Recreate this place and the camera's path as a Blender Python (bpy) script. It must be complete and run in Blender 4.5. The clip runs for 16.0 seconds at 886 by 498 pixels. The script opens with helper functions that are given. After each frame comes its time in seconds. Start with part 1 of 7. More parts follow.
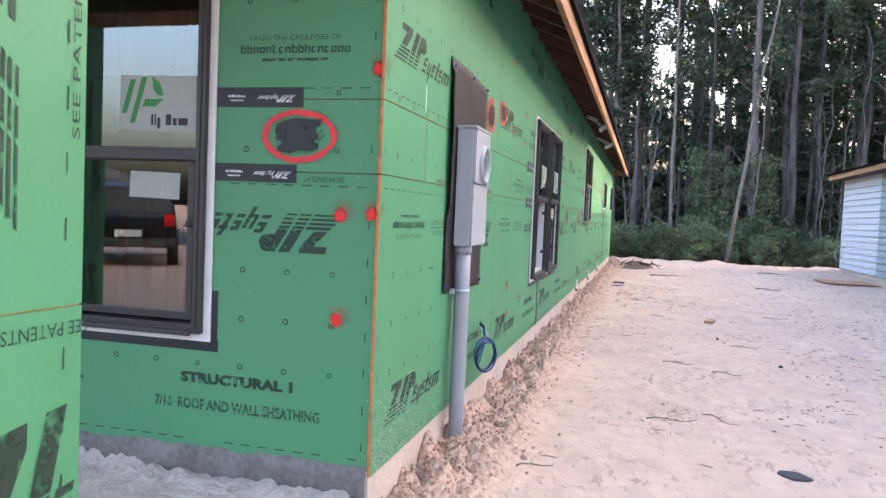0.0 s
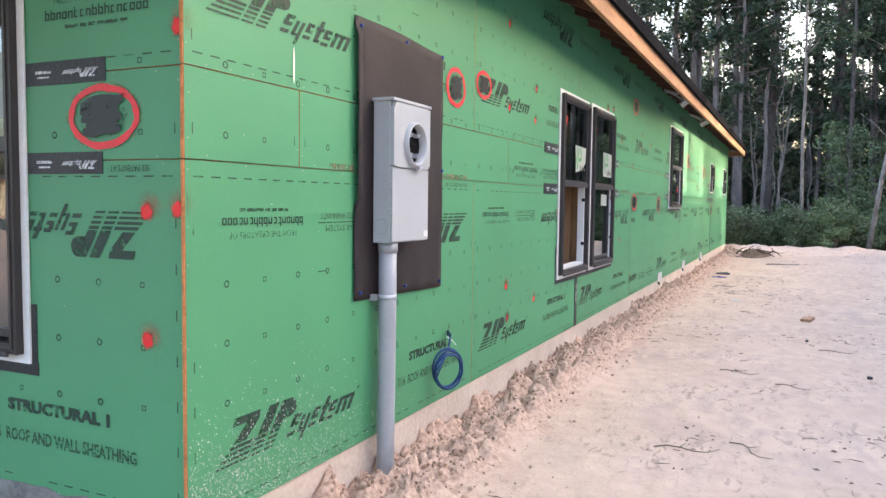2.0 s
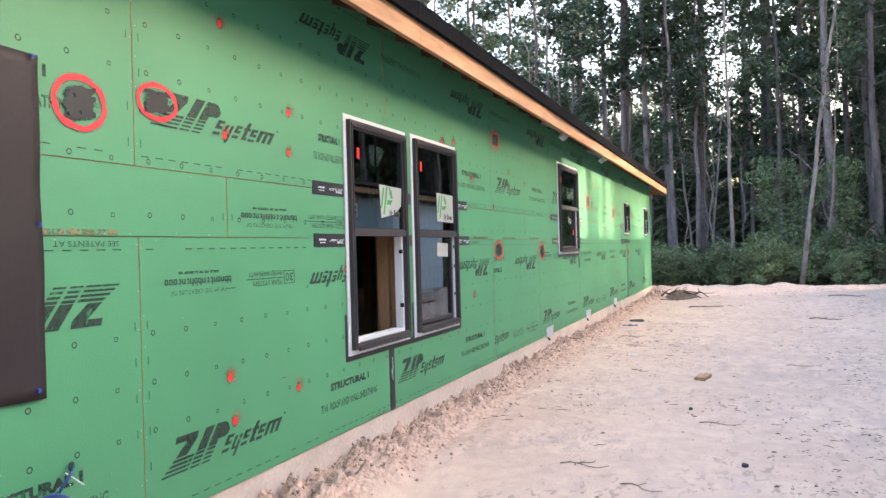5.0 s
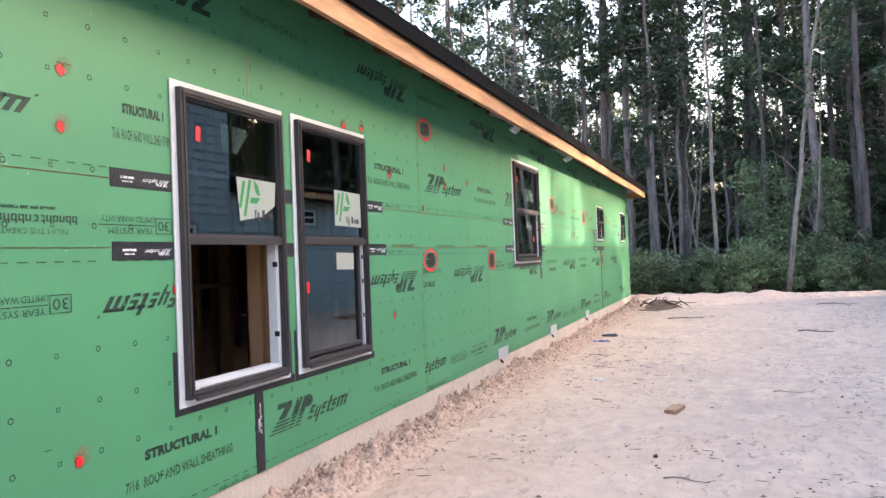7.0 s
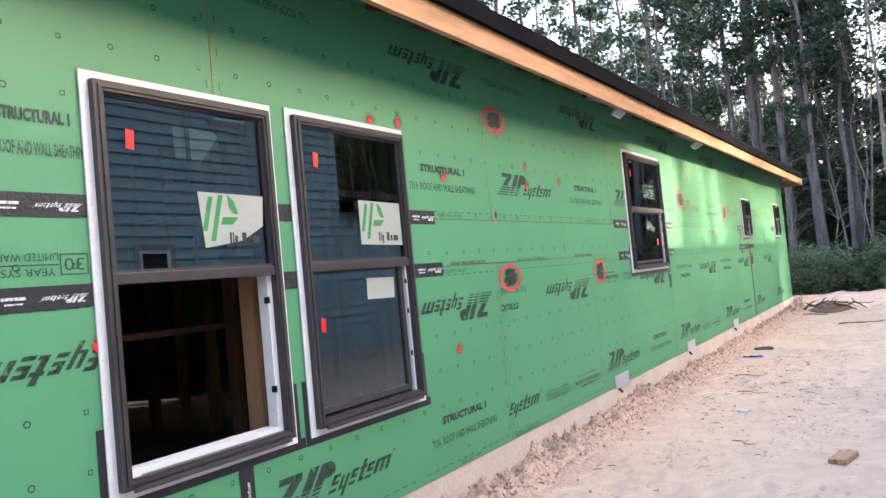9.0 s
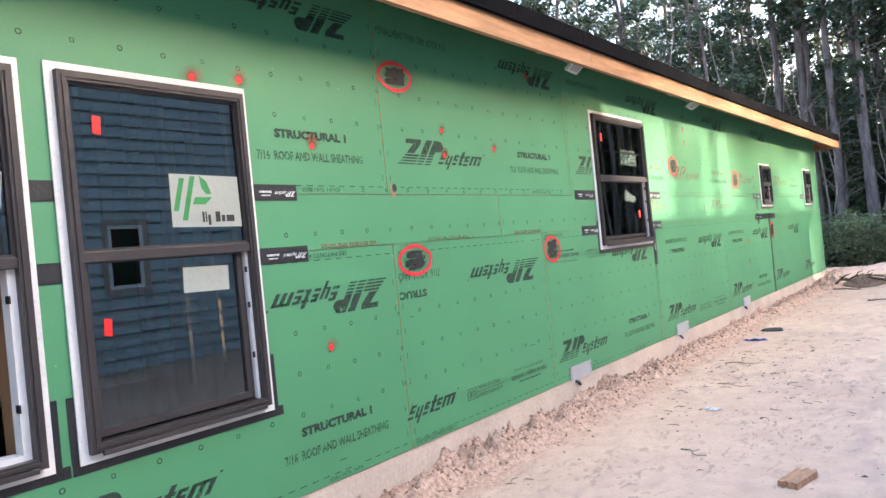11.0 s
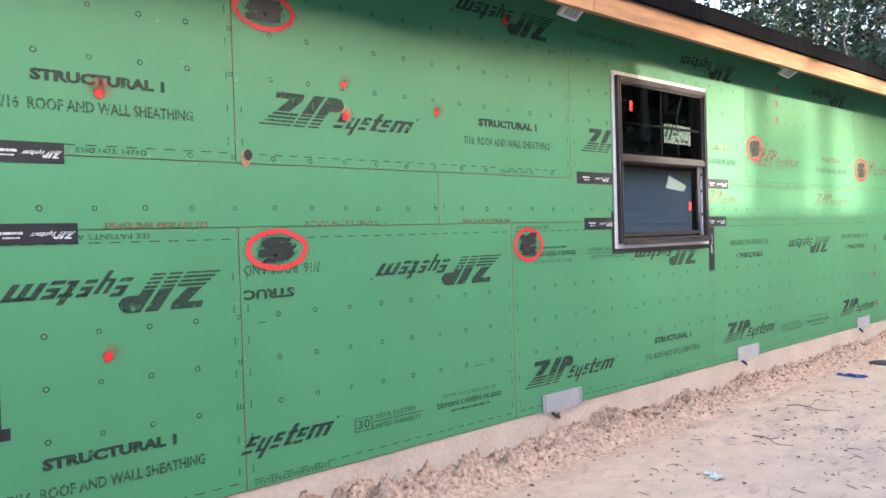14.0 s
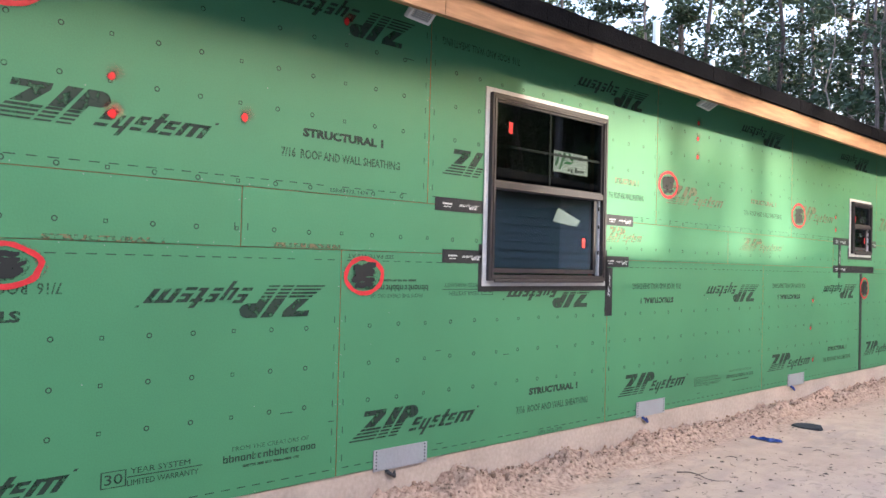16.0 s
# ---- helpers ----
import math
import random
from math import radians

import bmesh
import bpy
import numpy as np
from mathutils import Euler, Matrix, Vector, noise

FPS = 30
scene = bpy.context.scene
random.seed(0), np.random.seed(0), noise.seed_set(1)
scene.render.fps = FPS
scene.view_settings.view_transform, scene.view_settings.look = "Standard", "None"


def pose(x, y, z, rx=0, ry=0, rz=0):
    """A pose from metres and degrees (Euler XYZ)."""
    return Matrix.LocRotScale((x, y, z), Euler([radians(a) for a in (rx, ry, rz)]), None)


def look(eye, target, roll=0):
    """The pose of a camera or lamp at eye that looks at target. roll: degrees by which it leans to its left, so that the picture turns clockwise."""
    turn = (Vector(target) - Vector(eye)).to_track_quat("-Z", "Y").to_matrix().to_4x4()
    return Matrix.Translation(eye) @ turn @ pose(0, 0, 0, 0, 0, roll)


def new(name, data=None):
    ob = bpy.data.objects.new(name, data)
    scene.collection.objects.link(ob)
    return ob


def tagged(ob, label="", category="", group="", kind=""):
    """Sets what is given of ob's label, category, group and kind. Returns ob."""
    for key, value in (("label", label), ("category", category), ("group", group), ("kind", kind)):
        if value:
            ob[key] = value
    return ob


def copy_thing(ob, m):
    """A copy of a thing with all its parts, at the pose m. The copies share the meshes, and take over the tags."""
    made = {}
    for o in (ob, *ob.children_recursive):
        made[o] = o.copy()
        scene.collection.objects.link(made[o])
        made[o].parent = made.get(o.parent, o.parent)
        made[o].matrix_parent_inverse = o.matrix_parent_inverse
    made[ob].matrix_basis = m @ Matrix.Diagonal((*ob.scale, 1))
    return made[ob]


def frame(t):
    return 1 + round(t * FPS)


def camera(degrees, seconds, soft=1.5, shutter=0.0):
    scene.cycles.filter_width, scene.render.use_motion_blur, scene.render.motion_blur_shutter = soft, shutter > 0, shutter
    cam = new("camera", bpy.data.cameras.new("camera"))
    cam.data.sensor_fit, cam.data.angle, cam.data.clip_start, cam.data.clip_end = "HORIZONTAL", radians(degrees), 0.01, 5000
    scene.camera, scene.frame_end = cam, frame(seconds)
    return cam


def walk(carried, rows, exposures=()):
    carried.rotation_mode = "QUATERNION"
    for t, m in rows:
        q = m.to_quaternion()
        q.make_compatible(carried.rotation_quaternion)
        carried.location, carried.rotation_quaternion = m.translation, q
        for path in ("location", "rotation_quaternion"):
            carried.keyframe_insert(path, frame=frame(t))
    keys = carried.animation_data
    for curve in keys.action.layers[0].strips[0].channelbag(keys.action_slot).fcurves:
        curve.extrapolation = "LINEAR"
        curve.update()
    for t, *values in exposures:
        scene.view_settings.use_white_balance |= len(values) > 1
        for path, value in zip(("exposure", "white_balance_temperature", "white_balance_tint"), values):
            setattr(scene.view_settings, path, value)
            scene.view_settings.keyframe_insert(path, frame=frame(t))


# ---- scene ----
cam = camera(61.1, 16.0)
PATH = [
    (0, (-0.048, 0.474, 1.471), (-0.564, 2.404, 1.378), 2.4),
    (0.5, (0.156, 0.711, 1.442), (-0.492, 2.602, 1.365), 2.3),
    (1, (0.291, 0.992, 1.423), (-0.529, 2.813, 1.322), 2.7),
    (1.5, (0.453, 1.264, 1.45), (-0.412, 3.064, 1.349), 2.8),
    (2, (0.691, 1.492, 1.493), (-0.153, 3.3, 1.367), 0.7),
    (2.5, (0.771, 1.752, 1.501), (-0.072, 3.559, 1.347), -1.5),
    (2.9, (0.861, 1.941, 1.507), (0.007, 3.748, 1.433), -0.8),
    (3, (0.888, 1.989, 1.514), (0.034, 3.797, 1.458), -0.6),
    (3.5, (1.04, 2.292, 1.538), (0.177, 4.096, 1.576), -0.7),
    (4, (1.109, 2.634, 1.508), (0.289, 4.457, 1.572), -3.0),
    (4.5, (1.22, 2.904, 1.521), (0.465, 4.756, 1.541), -2.4),
    (4.7, (1.276, 3.031, 1.53), (0.529, 4.886, 1.532), -1.6),
    (6.8, (1.384, 4.503, 1.505), (0.648, 6.363, 1.52), -1.7),
    (7, (1.39, 4.631, 1.521), (0.674, 6.498, 1.546), -2.2),
    (7.5, (1.409, 5.024, 1.515), (0.711, 6.898, 1.57), -0.9),
    (8, (1.336, 5.317, 1.528), (0.524, 7.143, 1.61), -1.6),
    (8.2, (1.308, 5.429, 1.548), (0.431, 7.224, 1.639), -3.0),
    (10.3, (1.801, 6.645, 1.539), (0.616, 8.256, 1.568), -4.5),
    (10.5, (1.832, 6.758, 1.53), (0.653, 8.373, 1.549), -4.7),
    (11, (1.84, 7.079, 1.545), (0.656, 8.691, 1.552), -5.6),
    (11.5, (1.97, 7.328, 1.529), (0.7, 8.873, 1.516), -4.0),
    (12, (2.038, 7.632, 1.536), (0.634, 9.056, 1.488), -3.1),
    (12.5, (2.048, 7.974, 1.549), (0.614, 9.367, 1.496), -2.7),
    (13, (2.169, 8.323, 1.542), (0.697, 9.676, 1.469), -1.3),
    (13.5, (2.165, 8.65, 1.535), (0.665, 9.97, 1.462), -1.3),
    (14, (2.179, 8.943, 1.552), (0.68, 10.267, 1.517), -1.7),
    (14.5, (2.248, 9.237, 1.575), (0.723, 10.53, 1.584), 0.0),
    (15, (2.221, 9.526, 1.551), (0.702, 10.827, 1.597), 0.5),
    (15.5, (2.26, 9.774, 1.548), (0.773, 11.111, 1.589), 0.5),
    (16, (2.364, 10.071, 1.561), (0.872, 11.403, 1.599), 1.4),
]
walk(cam, [(t, look(eye, target, roll)) for t, eye, target, roll in PATH], [(0.0, 2.68, 6200, 22), (1.2, 2.68, 6200, 22), (2.5, 2.68, 6330, 13), (3.5, 2.68, 6300, 13), (4.5, 2.71, 6330, 17), (7.0, 2.66, 6320, 17), (8.0, 2.68, 6230, 17), (10.5, 2.71, 6170, 17), (12.5, 2.68, 6110, 18), (14.0, 2.57, 6010, 15), (14.5, 2.53, 6010, 14), (16.0, 2.25, 6010, 17)])

# ---- light ----
SUN_AZ, SUN_EL = radians(63), radians(12.0)
to_sun = Vector((math.sin(SUN_AZ) * math.cos(SUN_EL), math.cos(SUN_AZ) * math.cos(SUN_EL), math.sin(SUN_EL)))
world = bpy.data.worlds.new("sky")
scene.world = world
world.use_nodes = True
wn = world.node_tree.nodes
sky = wn.new("ShaderNodeTexSky")
sky.sky_type = "NISHITA"
sky.sun_disc = False
sky.sun_elevation, sky.sun_rotation = SUN_EL, SUN_AZ
sky.air_density, sky.dust_density, sky.ozone_density = 1.0, 8.0, 1.0
wn["Background"].inputs["Strength"].default_value = 0.15
# a thin bright veil of evening haze
wl = world.node_tree.links
w_tc, w_sep, w_map, w_mul = wn.new("ShaderNodeTexCoord"), wn.new("ShaderNodeSeparateXYZ"), wn.new("ShaderNodeMapRange"), wn.new("ShaderNodeVectorMath")
wl.new(w_tc.outputs["Generated"], w_sep.inputs[0])
wl.new(w_sep.outputs["Z"], w_map.inputs["Value"])
w_map.inputs["To Min"].default_value, w_map.inputs["To Max"].default_value = 2.1, 2.8
w_mul.operation = "SCALE"
wl.new(sky.outputs[0], w_mul.inputs[0])
wl.new(w_map.outputs[0], w_mul.inputs["Scale"])
wl.new(w_mul.outputs[0], wn["Background"].inputs["Color"])
sun_data = bpy.data.lights.new("sun", "SUN")
sun_data.energy, sun_data.angle, sun_data.color = 2.0, radians(1.0), (1.0, 0.89, 0.68)
sun_ob = new("sun", sun_data)
sun_ob.matrix_world = look((60, 20, 40), Vector((60, 20, 40)) - to_sun)


# ---- materials ----
COLOR_SCALE = 0.8           # scales every base colour down, so weaker bounce light is put into the colours


def mat(name, color, rough=0.7, metal=0.0, spread=0.18, scale=6.0, fine=60.0, bump=0.15, bump_scale=40.0, second=None, spec=0.4, random_tint=0.0, stretch=(1, 1, 1)):
    """A surface with variation at two scales, and fine relief."""
    color = tuple(c * COLOR_SCALE for c in color)
    second = tuple(c * COLOR_SCALE for c in second) if second else None
    m = bpy.data.materials.new(name)
    m.use_nodes = True
    n, l = m.node_tree.nodes, m.node_tree.links
    b = n["Principled BSDF"]
    b.inputs["Metallic"].default_value = metal
    b.inputs["Specular IOR Level"].default_value = spec
    tc = n.new("ShaderNodeTexCoord")
    mp = n.new("ShaderNodeMapping")
    mp.inputs["Scale"].default_value = stretch
    geo = n.new("ShaderNodeNewGeometry")
    l.new(geo.outputs["Position"], mp.inputs["Vector"])
    big, small = n.new("ShaderNodeTexNoise"), n.new("ShaderNodeTexNoise")
    for tex, s in ((big, scale), (small, fine)):
        tex.inputs["Scale"].default_value = s
        tex.inputs["Detail"].default_value = 5
        l.new(mp.outputs[0], tex.inputs["Vector"])
    ramp = n.new("ShaderNodeValToRGB")
    c2 = second or tuple(c * (1 - spread * 1.6) for c in color)
    ramp.color_ramp.elements[0].color = (*c2, 1)
    ramp.color_ramp.elements[1].color = (*[min(1, c * (1 + spread * 0.6)) for c in color], 1)
    ramp.color_ramp.elements[0].position, ramp.color_ramp.elements[1].position = 0.3, 0.7
    mixv = n.new("ShaderNodeMath")
    mixv.operation = "MULTIPLY_ADD"
    mixv.inputs[1].default_value = 0.45
    l.new(small.outputs["Fac"], mixv.inputs[0])
    half = n.new("ShaderNodeMath")
    half.operation = "MULTIPLY"
    half.inputs[1].default_value = 0.55
    l.new(big.outputs["Fac"], half.inputs[0])
    l.new(half.outputs[0], mixv.inputs[2])
    l.new(mixv.outputs[0], ramp.inputs[0])
    out = ramp.outputs[0]
    if random_tint:
        info = n.new("ShaderNodeObjectInfo")
        mr = n.new("ShaderNodeMapRange")
        mr.inputs["To Min"].default_value, mr.inputs["To Max"].default_value = 1 - random_tint, 1 + random_tint
        l.new(info.outputs["Random"], mr.inputs["Value"])
        mul = n.new("ShaderNodeVectorMath")
        mul.operation = "SCALE"
        l.new(out, mul.inputs[0])
        l.new(mr.outputs[0], mul.inputs["Scale"])
        out = mul.outputs[0]
    l.new(out, b.inputs["Base Color"])
    rr = n.new("ShaderNodeMapRange")
    rr.inputs["To Min"].default_value, rr.inputs["To Max"].default_value = max(0, rough - 0.1), min(1, rough + 0.1)
    l.new(small.outputs["Fac"], rr.inputs["Value"])
    l.new(rr.outputs[0], b.inputs["Roughness"])
    if bump:
        bt = n.new("ShaderNodeTexNoise")
        bt.inputs["Scale"].default_value, bt.inputs["Detail"].default_value = bump_scale, 6
        l.new(mp.outputs[0], bt.inputs["Vector"])
        bm_ = n.new("ShaderNodeBump")
        bm_.inputs["Strength"].default_value, bm_.inputs["Distance"].default_value = bump, 0.02
        l.new(bt.outputs["Fac"], bm_.inputs["Height"])
        l.new(bm_.outputs[0], b.inputs["Normal"])
    return m


def fade(m, low, high, scale, stretch=(1, 1, 1)):
    """Lets a paint or print wear through to what is under it, in specks."""
    n, l = m.node_tree.nodes, m.node_tree.links
    geo, mp, tex, ramp = n.new("ShaderNodeNewGeometry"), n.new("ShaderNodeMapping"), n.new("ShaderNodeTexNoise"), n.new("ShaderNodeMapRange")
    mp.inputs["Scale"].default_value = stretch
    l.new(geo.outputs["Position"], mp.inputs["Vector"])
    l.new(mp.outputs[0], tex.inputs["Vector"])
    tex.inputs["Scale"].default_value, tex.inputs["Detail"].default_value = scale, 4
    ramp.inputs["From Min"].default_value, ramp.inputs["From Max"].default_value = low, high
    l.new(tex.outputs["Fac"], ramp.inputs["Value"])
    l.new(ramp.outputs[0], n["Principled BSDF"].inputs["Alpha"])
    return m


def spray(name, color, core=0.45, most=0.95):
    """Aerosol paint: dense in the middle, thinning to specks at its rim."""
    m = mat(name, color, rough=0.5, bump=0.0)
    n, l = m.node_tree.nodes, m.node_tree.links
    tc, ln, tex, sub, ramp = (n.new("ShaderNodeTexCoord"), n.new("ShaderNodeVectorMath"), n.new("ShaderNodeTexNoise"), n.new("ShaderNodeMath"), n.new("ShaderNodeMapRange"))
    ln.operation = "LENGTH"
    l.new(tc.outputs["Object"], ln.inputs[0])
    geo = n.new("ShaderNodeNewGeometry")
    l.new(geo.outputs["Position"], tex.inputs["Vector"])
    tex.inputs["Scale"].default_value, tex.inputs["Detail"].default_value = 45, 6
    sub.operation = "MULTIPLY_ADD"
    sub.inputs[1].default_value = 0.6
    l.new(tex.outputs["Fac"], sub.inputs[0])
    l.new(ln.outputs["Value"], sub.inputs[2])
    ramp.inputs["From Min"].default_value, ramp.inputs["From Max"].default_value = core + 0.3, 1.15
    ramp.inputs["To Min"].default_value, ramp.inputs["To Max"].default_value = most, 0.0
    l.new(sub.outputs[0], ramp.inputs["Value"])
    l.new(ramp.outputs[0], n["Principled BSDF"].inputs["Alpha"])
    return m


GREEN = mat("green_coated_board", (0.071, 0.300, 0.138), rough=0.55, spread=0.12, scale=0.9, fine=150, bump=0.06, bump_scale=90, spec=0.55)
OSB = mat("strand_board_edge", (0.66, 0.25, 0.085), rough=0.8, spread=0.3, scale=30, fine=160)
# lighter copy of the ink; the sun patch is put into its colour
INK_SUNLIT = fade(mat("sunlit_print", (0.20, 0.21, 0.12), rough=0.6, bump=0.0), 0.25, 0.5, 22)
INK = fade(mat("black_print", (0.020, 0.050, 0.032), rough=0.6, bump=0.0), 0.22, 0.50, 26)
INK_FAINT = fade(mat("faint_print", (0.030, 0.075, 0.042), rough=0.6, bump=0.0), 0.34, 0.58, 40, (1, 1, 4))
INK_RED = fade(mat("reddish_print", (0.24, 0.20, 0.10), rough=0.6, bump=0.0), 0.35, 0.6, 40)
RED = spray("red_spray_paint", (0.85, 0.03, 0.03))
RED_HALO = spray("thin_red_overspray", (0.75, 0.05, 0.05), -0.1, 0.4)
RED_LINE = fade(mat("red_spray_line", (0.78, 0.04, 0.05), rough=0.5, bump=0), 0.15, 0.35, 40)
RED_MIST = fade(mat("red_overspray_mist", (0.72, 0.06, 0.06), rough=0.5, bump=0), 0.50, 0.82, 110)
BLACK_MIST = fade(mat("black_overspray_mist", (0.03, 0.04, 0.035), rough=0.5, bump=0), 0.48, 0.80, 90)
BLACK_PAINT = fade(mat("black_spray_paint", (0.02, 0.025, 0.025), rough=0.5, bump=0), 0.15, 0.4, 26)
TAPE = mat("black_flashing_tape", (0.018, 0.02, 0.025), rough=0.45, spread=0.3, bump=0.2, bump_scale=70)
TAPE_PRINT = fade(mat("white_tape_print", (0.75, 0.76, 0.78), rough=0.6, bump=0), 0.3, 0.45, 60)
FLANGE = mat("white_vinyl_flange", (0.80, 0.80, 0.80), rough=0.45, spread=0.08, scale=20)
BRONZE = mat("dark_bronze_vinyl", (0.046, 0.040, 0.041), rough=0.42, spread=0.15, scale=8, bump=0.03)
WHITE_VINYL = mat("white_vinyl", (0.8, 0.8, 0.79), rough=0.4, spread=0.05)
PAPER = mat("white_paper_label", (0.78, 0.80, 0.76), rough=0.7, spread=0.06)
# white paper in grey: the dimming by the pane is put into the colour
LABEL = mat("dimmed_paper_label", (0.37, 0.40, 0.36), rough=0.5, spread=0.06)
LOGO_GREEN = mat("green_label_ink", (0.035, 0.26, 0.07), rough=0.6, spread=0.1)
DARK_INK = mat("dark_label_ink", (0.03, 0.03, 0.03), rough=0.6)
RED_TAG = mat("red_tag", (0.85, 0.025, 0.02), rough=0.5, spread=0.08)
SPLASH = mat("dried_cement_splash", (0.62, 0.64, 0.58), rough=0.9, spread=0.15, scale=30)
MEMBRANE = mat("dark_brown_membrane", (0.021, 0.014, 0.015), rough=0.62, spread=0.2, scale=5, fine=80, bump=0.08)
GREY_PAINT = mat("light_grey_enamel", (0.42, 0.44, 0.46), rough=0.4, spread=0.05, scale=4, bump=0.02)
GREY_PVC = mat("grey_conduit_plastic", (0.36, 0.37, 0.40), rough=0.45, spread=0.08)
NAIL = mat("nail_head", (0.45, 0.47, 0.45), rough=0.5, bump=0)
STEEL = mat("galvanised_steel", (0.50, 0.52, 0.56), rough=0.4, metal=0.35, spread=0.06, scale=8, spec=0.5)
BLACK_PLASTIC = mat("black_plastic", (0.012, 0.012, 0.013), rough=0.4)
SOCKET = mat("black_socket_cavity", (0.004, 0.004, 0.004), rough=0.85, spec=0.1, bump=0)
BLUE_WIRE = mat("blue_cable", (0.008, 0.05, 0.17), rough=0.4, spread=0.15)
BLUE_PLASTIC = mat("blue_plastic", (0.02, 0.06, 0.32), rough=0.4)
LUMBER = mat("new_pine_lumber", (0.52, 0.285, 0.15), rough=0.75, spread=0.36, scale=5, fine=34, bump=0.12, spec=0.2, stretch=(1, 0.10, 1))
STUD = mat("stud_lumber", (0.34, 0.19, 0.095), rough=0.7, spread=0.25, scale=4, stretch=(1, 1, 0.1), random_tint=0.25)
# shade under the roof is put into the rafter and deck colours
RAFTER = mat("shaded_truss_lumber", (0.12, 0.055, 0.034), rough=0.7, spread=0.25, scale=6, random_tint=0.25)
DECK = mat("shaded_deck_board", (0.08, 0.038, 0.025), rough=0.8, spread=0.3, scale=12)
ROOFING = mat("black_roofing", (0.0045, 0.0045, 0.006), rough=0.95, spec=0.05, spread=0.3, scale=8, bump=0.3, bump_scale=60)
CONCRETE = mat("pale_concrete", (0.66, 0.55, 0.46), rough=0.85, spread=0.2, scale=3, fine=35, bump=0.3, bump_scale=30, second=(0.50, 0.40, 0.33))
MORTAR = mat("grey_mortar_smear", (0.23, 0.215, 0.20), rough=0.9, spread=0.35, scale=6, fine=40, bump=0.4, bump_scale=35)
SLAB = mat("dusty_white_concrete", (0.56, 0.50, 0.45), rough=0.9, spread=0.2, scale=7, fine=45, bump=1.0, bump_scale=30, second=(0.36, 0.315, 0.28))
CLOD = mat("pale_soil_clods", (0.50, 0.335, 0.24), rough=0.95, spread=0.35, scale=9, fine=60, bump=0.5, bump_scale=50)
BARK = mat("pine_bark", (0.20, 0.165, 0.155), rough=0.95, spread=0.45, scale=5, fine=18, bump=0.8, bump_scale=14, stretch=(1, 1, 0.25), random_tint=0.3)
PALE_BARK = mat("pale_grey_bark", (0.25, 0.215, 0.19), rough=0.9, spread=0.45, scale=6, fine=20, bump=0.5, bump_scale=16, stretch=(1, 1, 0.3), random_tint=0.2)
TWIG = mat("dry_twig", (0.25, 0.19, 0.15), rough=0.9, spread=0.4, scale=20)
ROOT = mat("torn_root_bark", (0.11, 0.075, 0.055), rough=0.95, spread=0.4, scale=18, bump=0.5)
LITTER = mat("bark_litter", (0.15, 0.105, 0.08), rough=0.95, spread=0.5, scale=30)
TAN = mat("tan_scrap_wood", (0.52, 0.29, 0.17), rough=0.85, spread=0.3, scale=25, bump=0.4)
DARK_SCRAP = mat("charcoal_scrap", (0.06, 0.06, 0.065), rough=0.9, spread=0.3)
SIDING = mat("white_lap_siding", (0.76, 0.77, 0.78), rough=0.6, spread=0.07, scale=2, random_tint=0.03)
BLUE_SIDING = mat("blue_grey_lap_siding", (0.40, 0.46, 0.47), rough=0.6, spread=0.08, scale=2, random_tint=0.04)
TRIM = mat("taupe_trim", (0.36, 0.31, 0.27), rough=0.6, spread=0.08)
ASPHALT = mat("asphalt", (0.06, 0.06, 0.062), rough=0.9, spread=0.25, bump=0.3)
CAR_BLACK = mat("black_car_paint", (0.01, 0.01, 0.012), rough=0.2, spread=0.1, bump=0)
TYRE = mat("tyre_rubber", (0.015, 0.015, 0.015), rough=0.85)
TAIL = mat("red_tail_light", (0.6, 0.01, 0.01), rough=0.25, bump=0)
STUCCO = mat("beige_stucco", (0.62, 0.54, 0.40), rough=0.85, spread=0.08)
FLOOR = mat("dusty_floor_slab", (0.30, 0.28, 0.26), rough=0.85, spread=0.2)
# board colour with the shade of the rooms and the eave gap in it
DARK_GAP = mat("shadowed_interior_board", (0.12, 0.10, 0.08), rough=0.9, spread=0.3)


def leaf_mat(name, color, tint):
    m = mat(name, color, rough=0.55, spread=0.3, scale=0.6, fine=4, bump=0)
    n, l = m.node_tree.nodes, m.node_tree.links
    b = n["Principled BSDF"]
    geo = n.new("ShaderNodeNewGeometry")
    info = n.new("ShaderNodeObjectInfo")
    add = n.new("ShaderNodeMath")
    l.new(geo.outputs["Random Per Island"], add.inputs[0])
    l.new(info.outputs["Random"], add.inputs[1])
    mr = n.new("ShaderNodeMapRange")
    mr.inputs["From Max"].default_value = 2
    mr.inputs["To Min"].default_value, mr.inputs["To Max"].default_value = 1 - tint, 1 + tint
    l.new(add.outputs[0], mr.inputs["Value"])
    src = b.inputs["Base Color"].links[0].from_socket
    mul = n.new("ShaderNodeVectorMath")
    mul.operation = "SCALE"
    l.new(src, mul.inputs[0])
    l.new(mr.outputs[0], mul.inputs["Scale"])
    l.new(mul.outputs[0], b.inputs["Base Color"])
    tr = n.new("ShaderNodeBsdfTranslucent")
    l.new(mul.outputs[0], tr.inputs["Color"])
    mix = n.new("ShaderNodeMixShader")
    mix.inputs[0].default_value = 0.35
    l.new(b.outputs[0], mix.inputs[1])
    l.new(tr.outputs[0], mix.inputs[2])
    l.new(mix.outputs[0], n["Material Output"].inputs["Surface"])
    return m


NEEDLES = leaf_mat("pine_needles", (0.068, 0.108, 0.060), 0.5)
LEAVES = leaf_mat("broad_leaves", (0.080, 0.125, 0.058), 0.5)
SHRUB = leaf_mat("shrub_leaves", (0.16, 0.215, 0.10), 0.5)


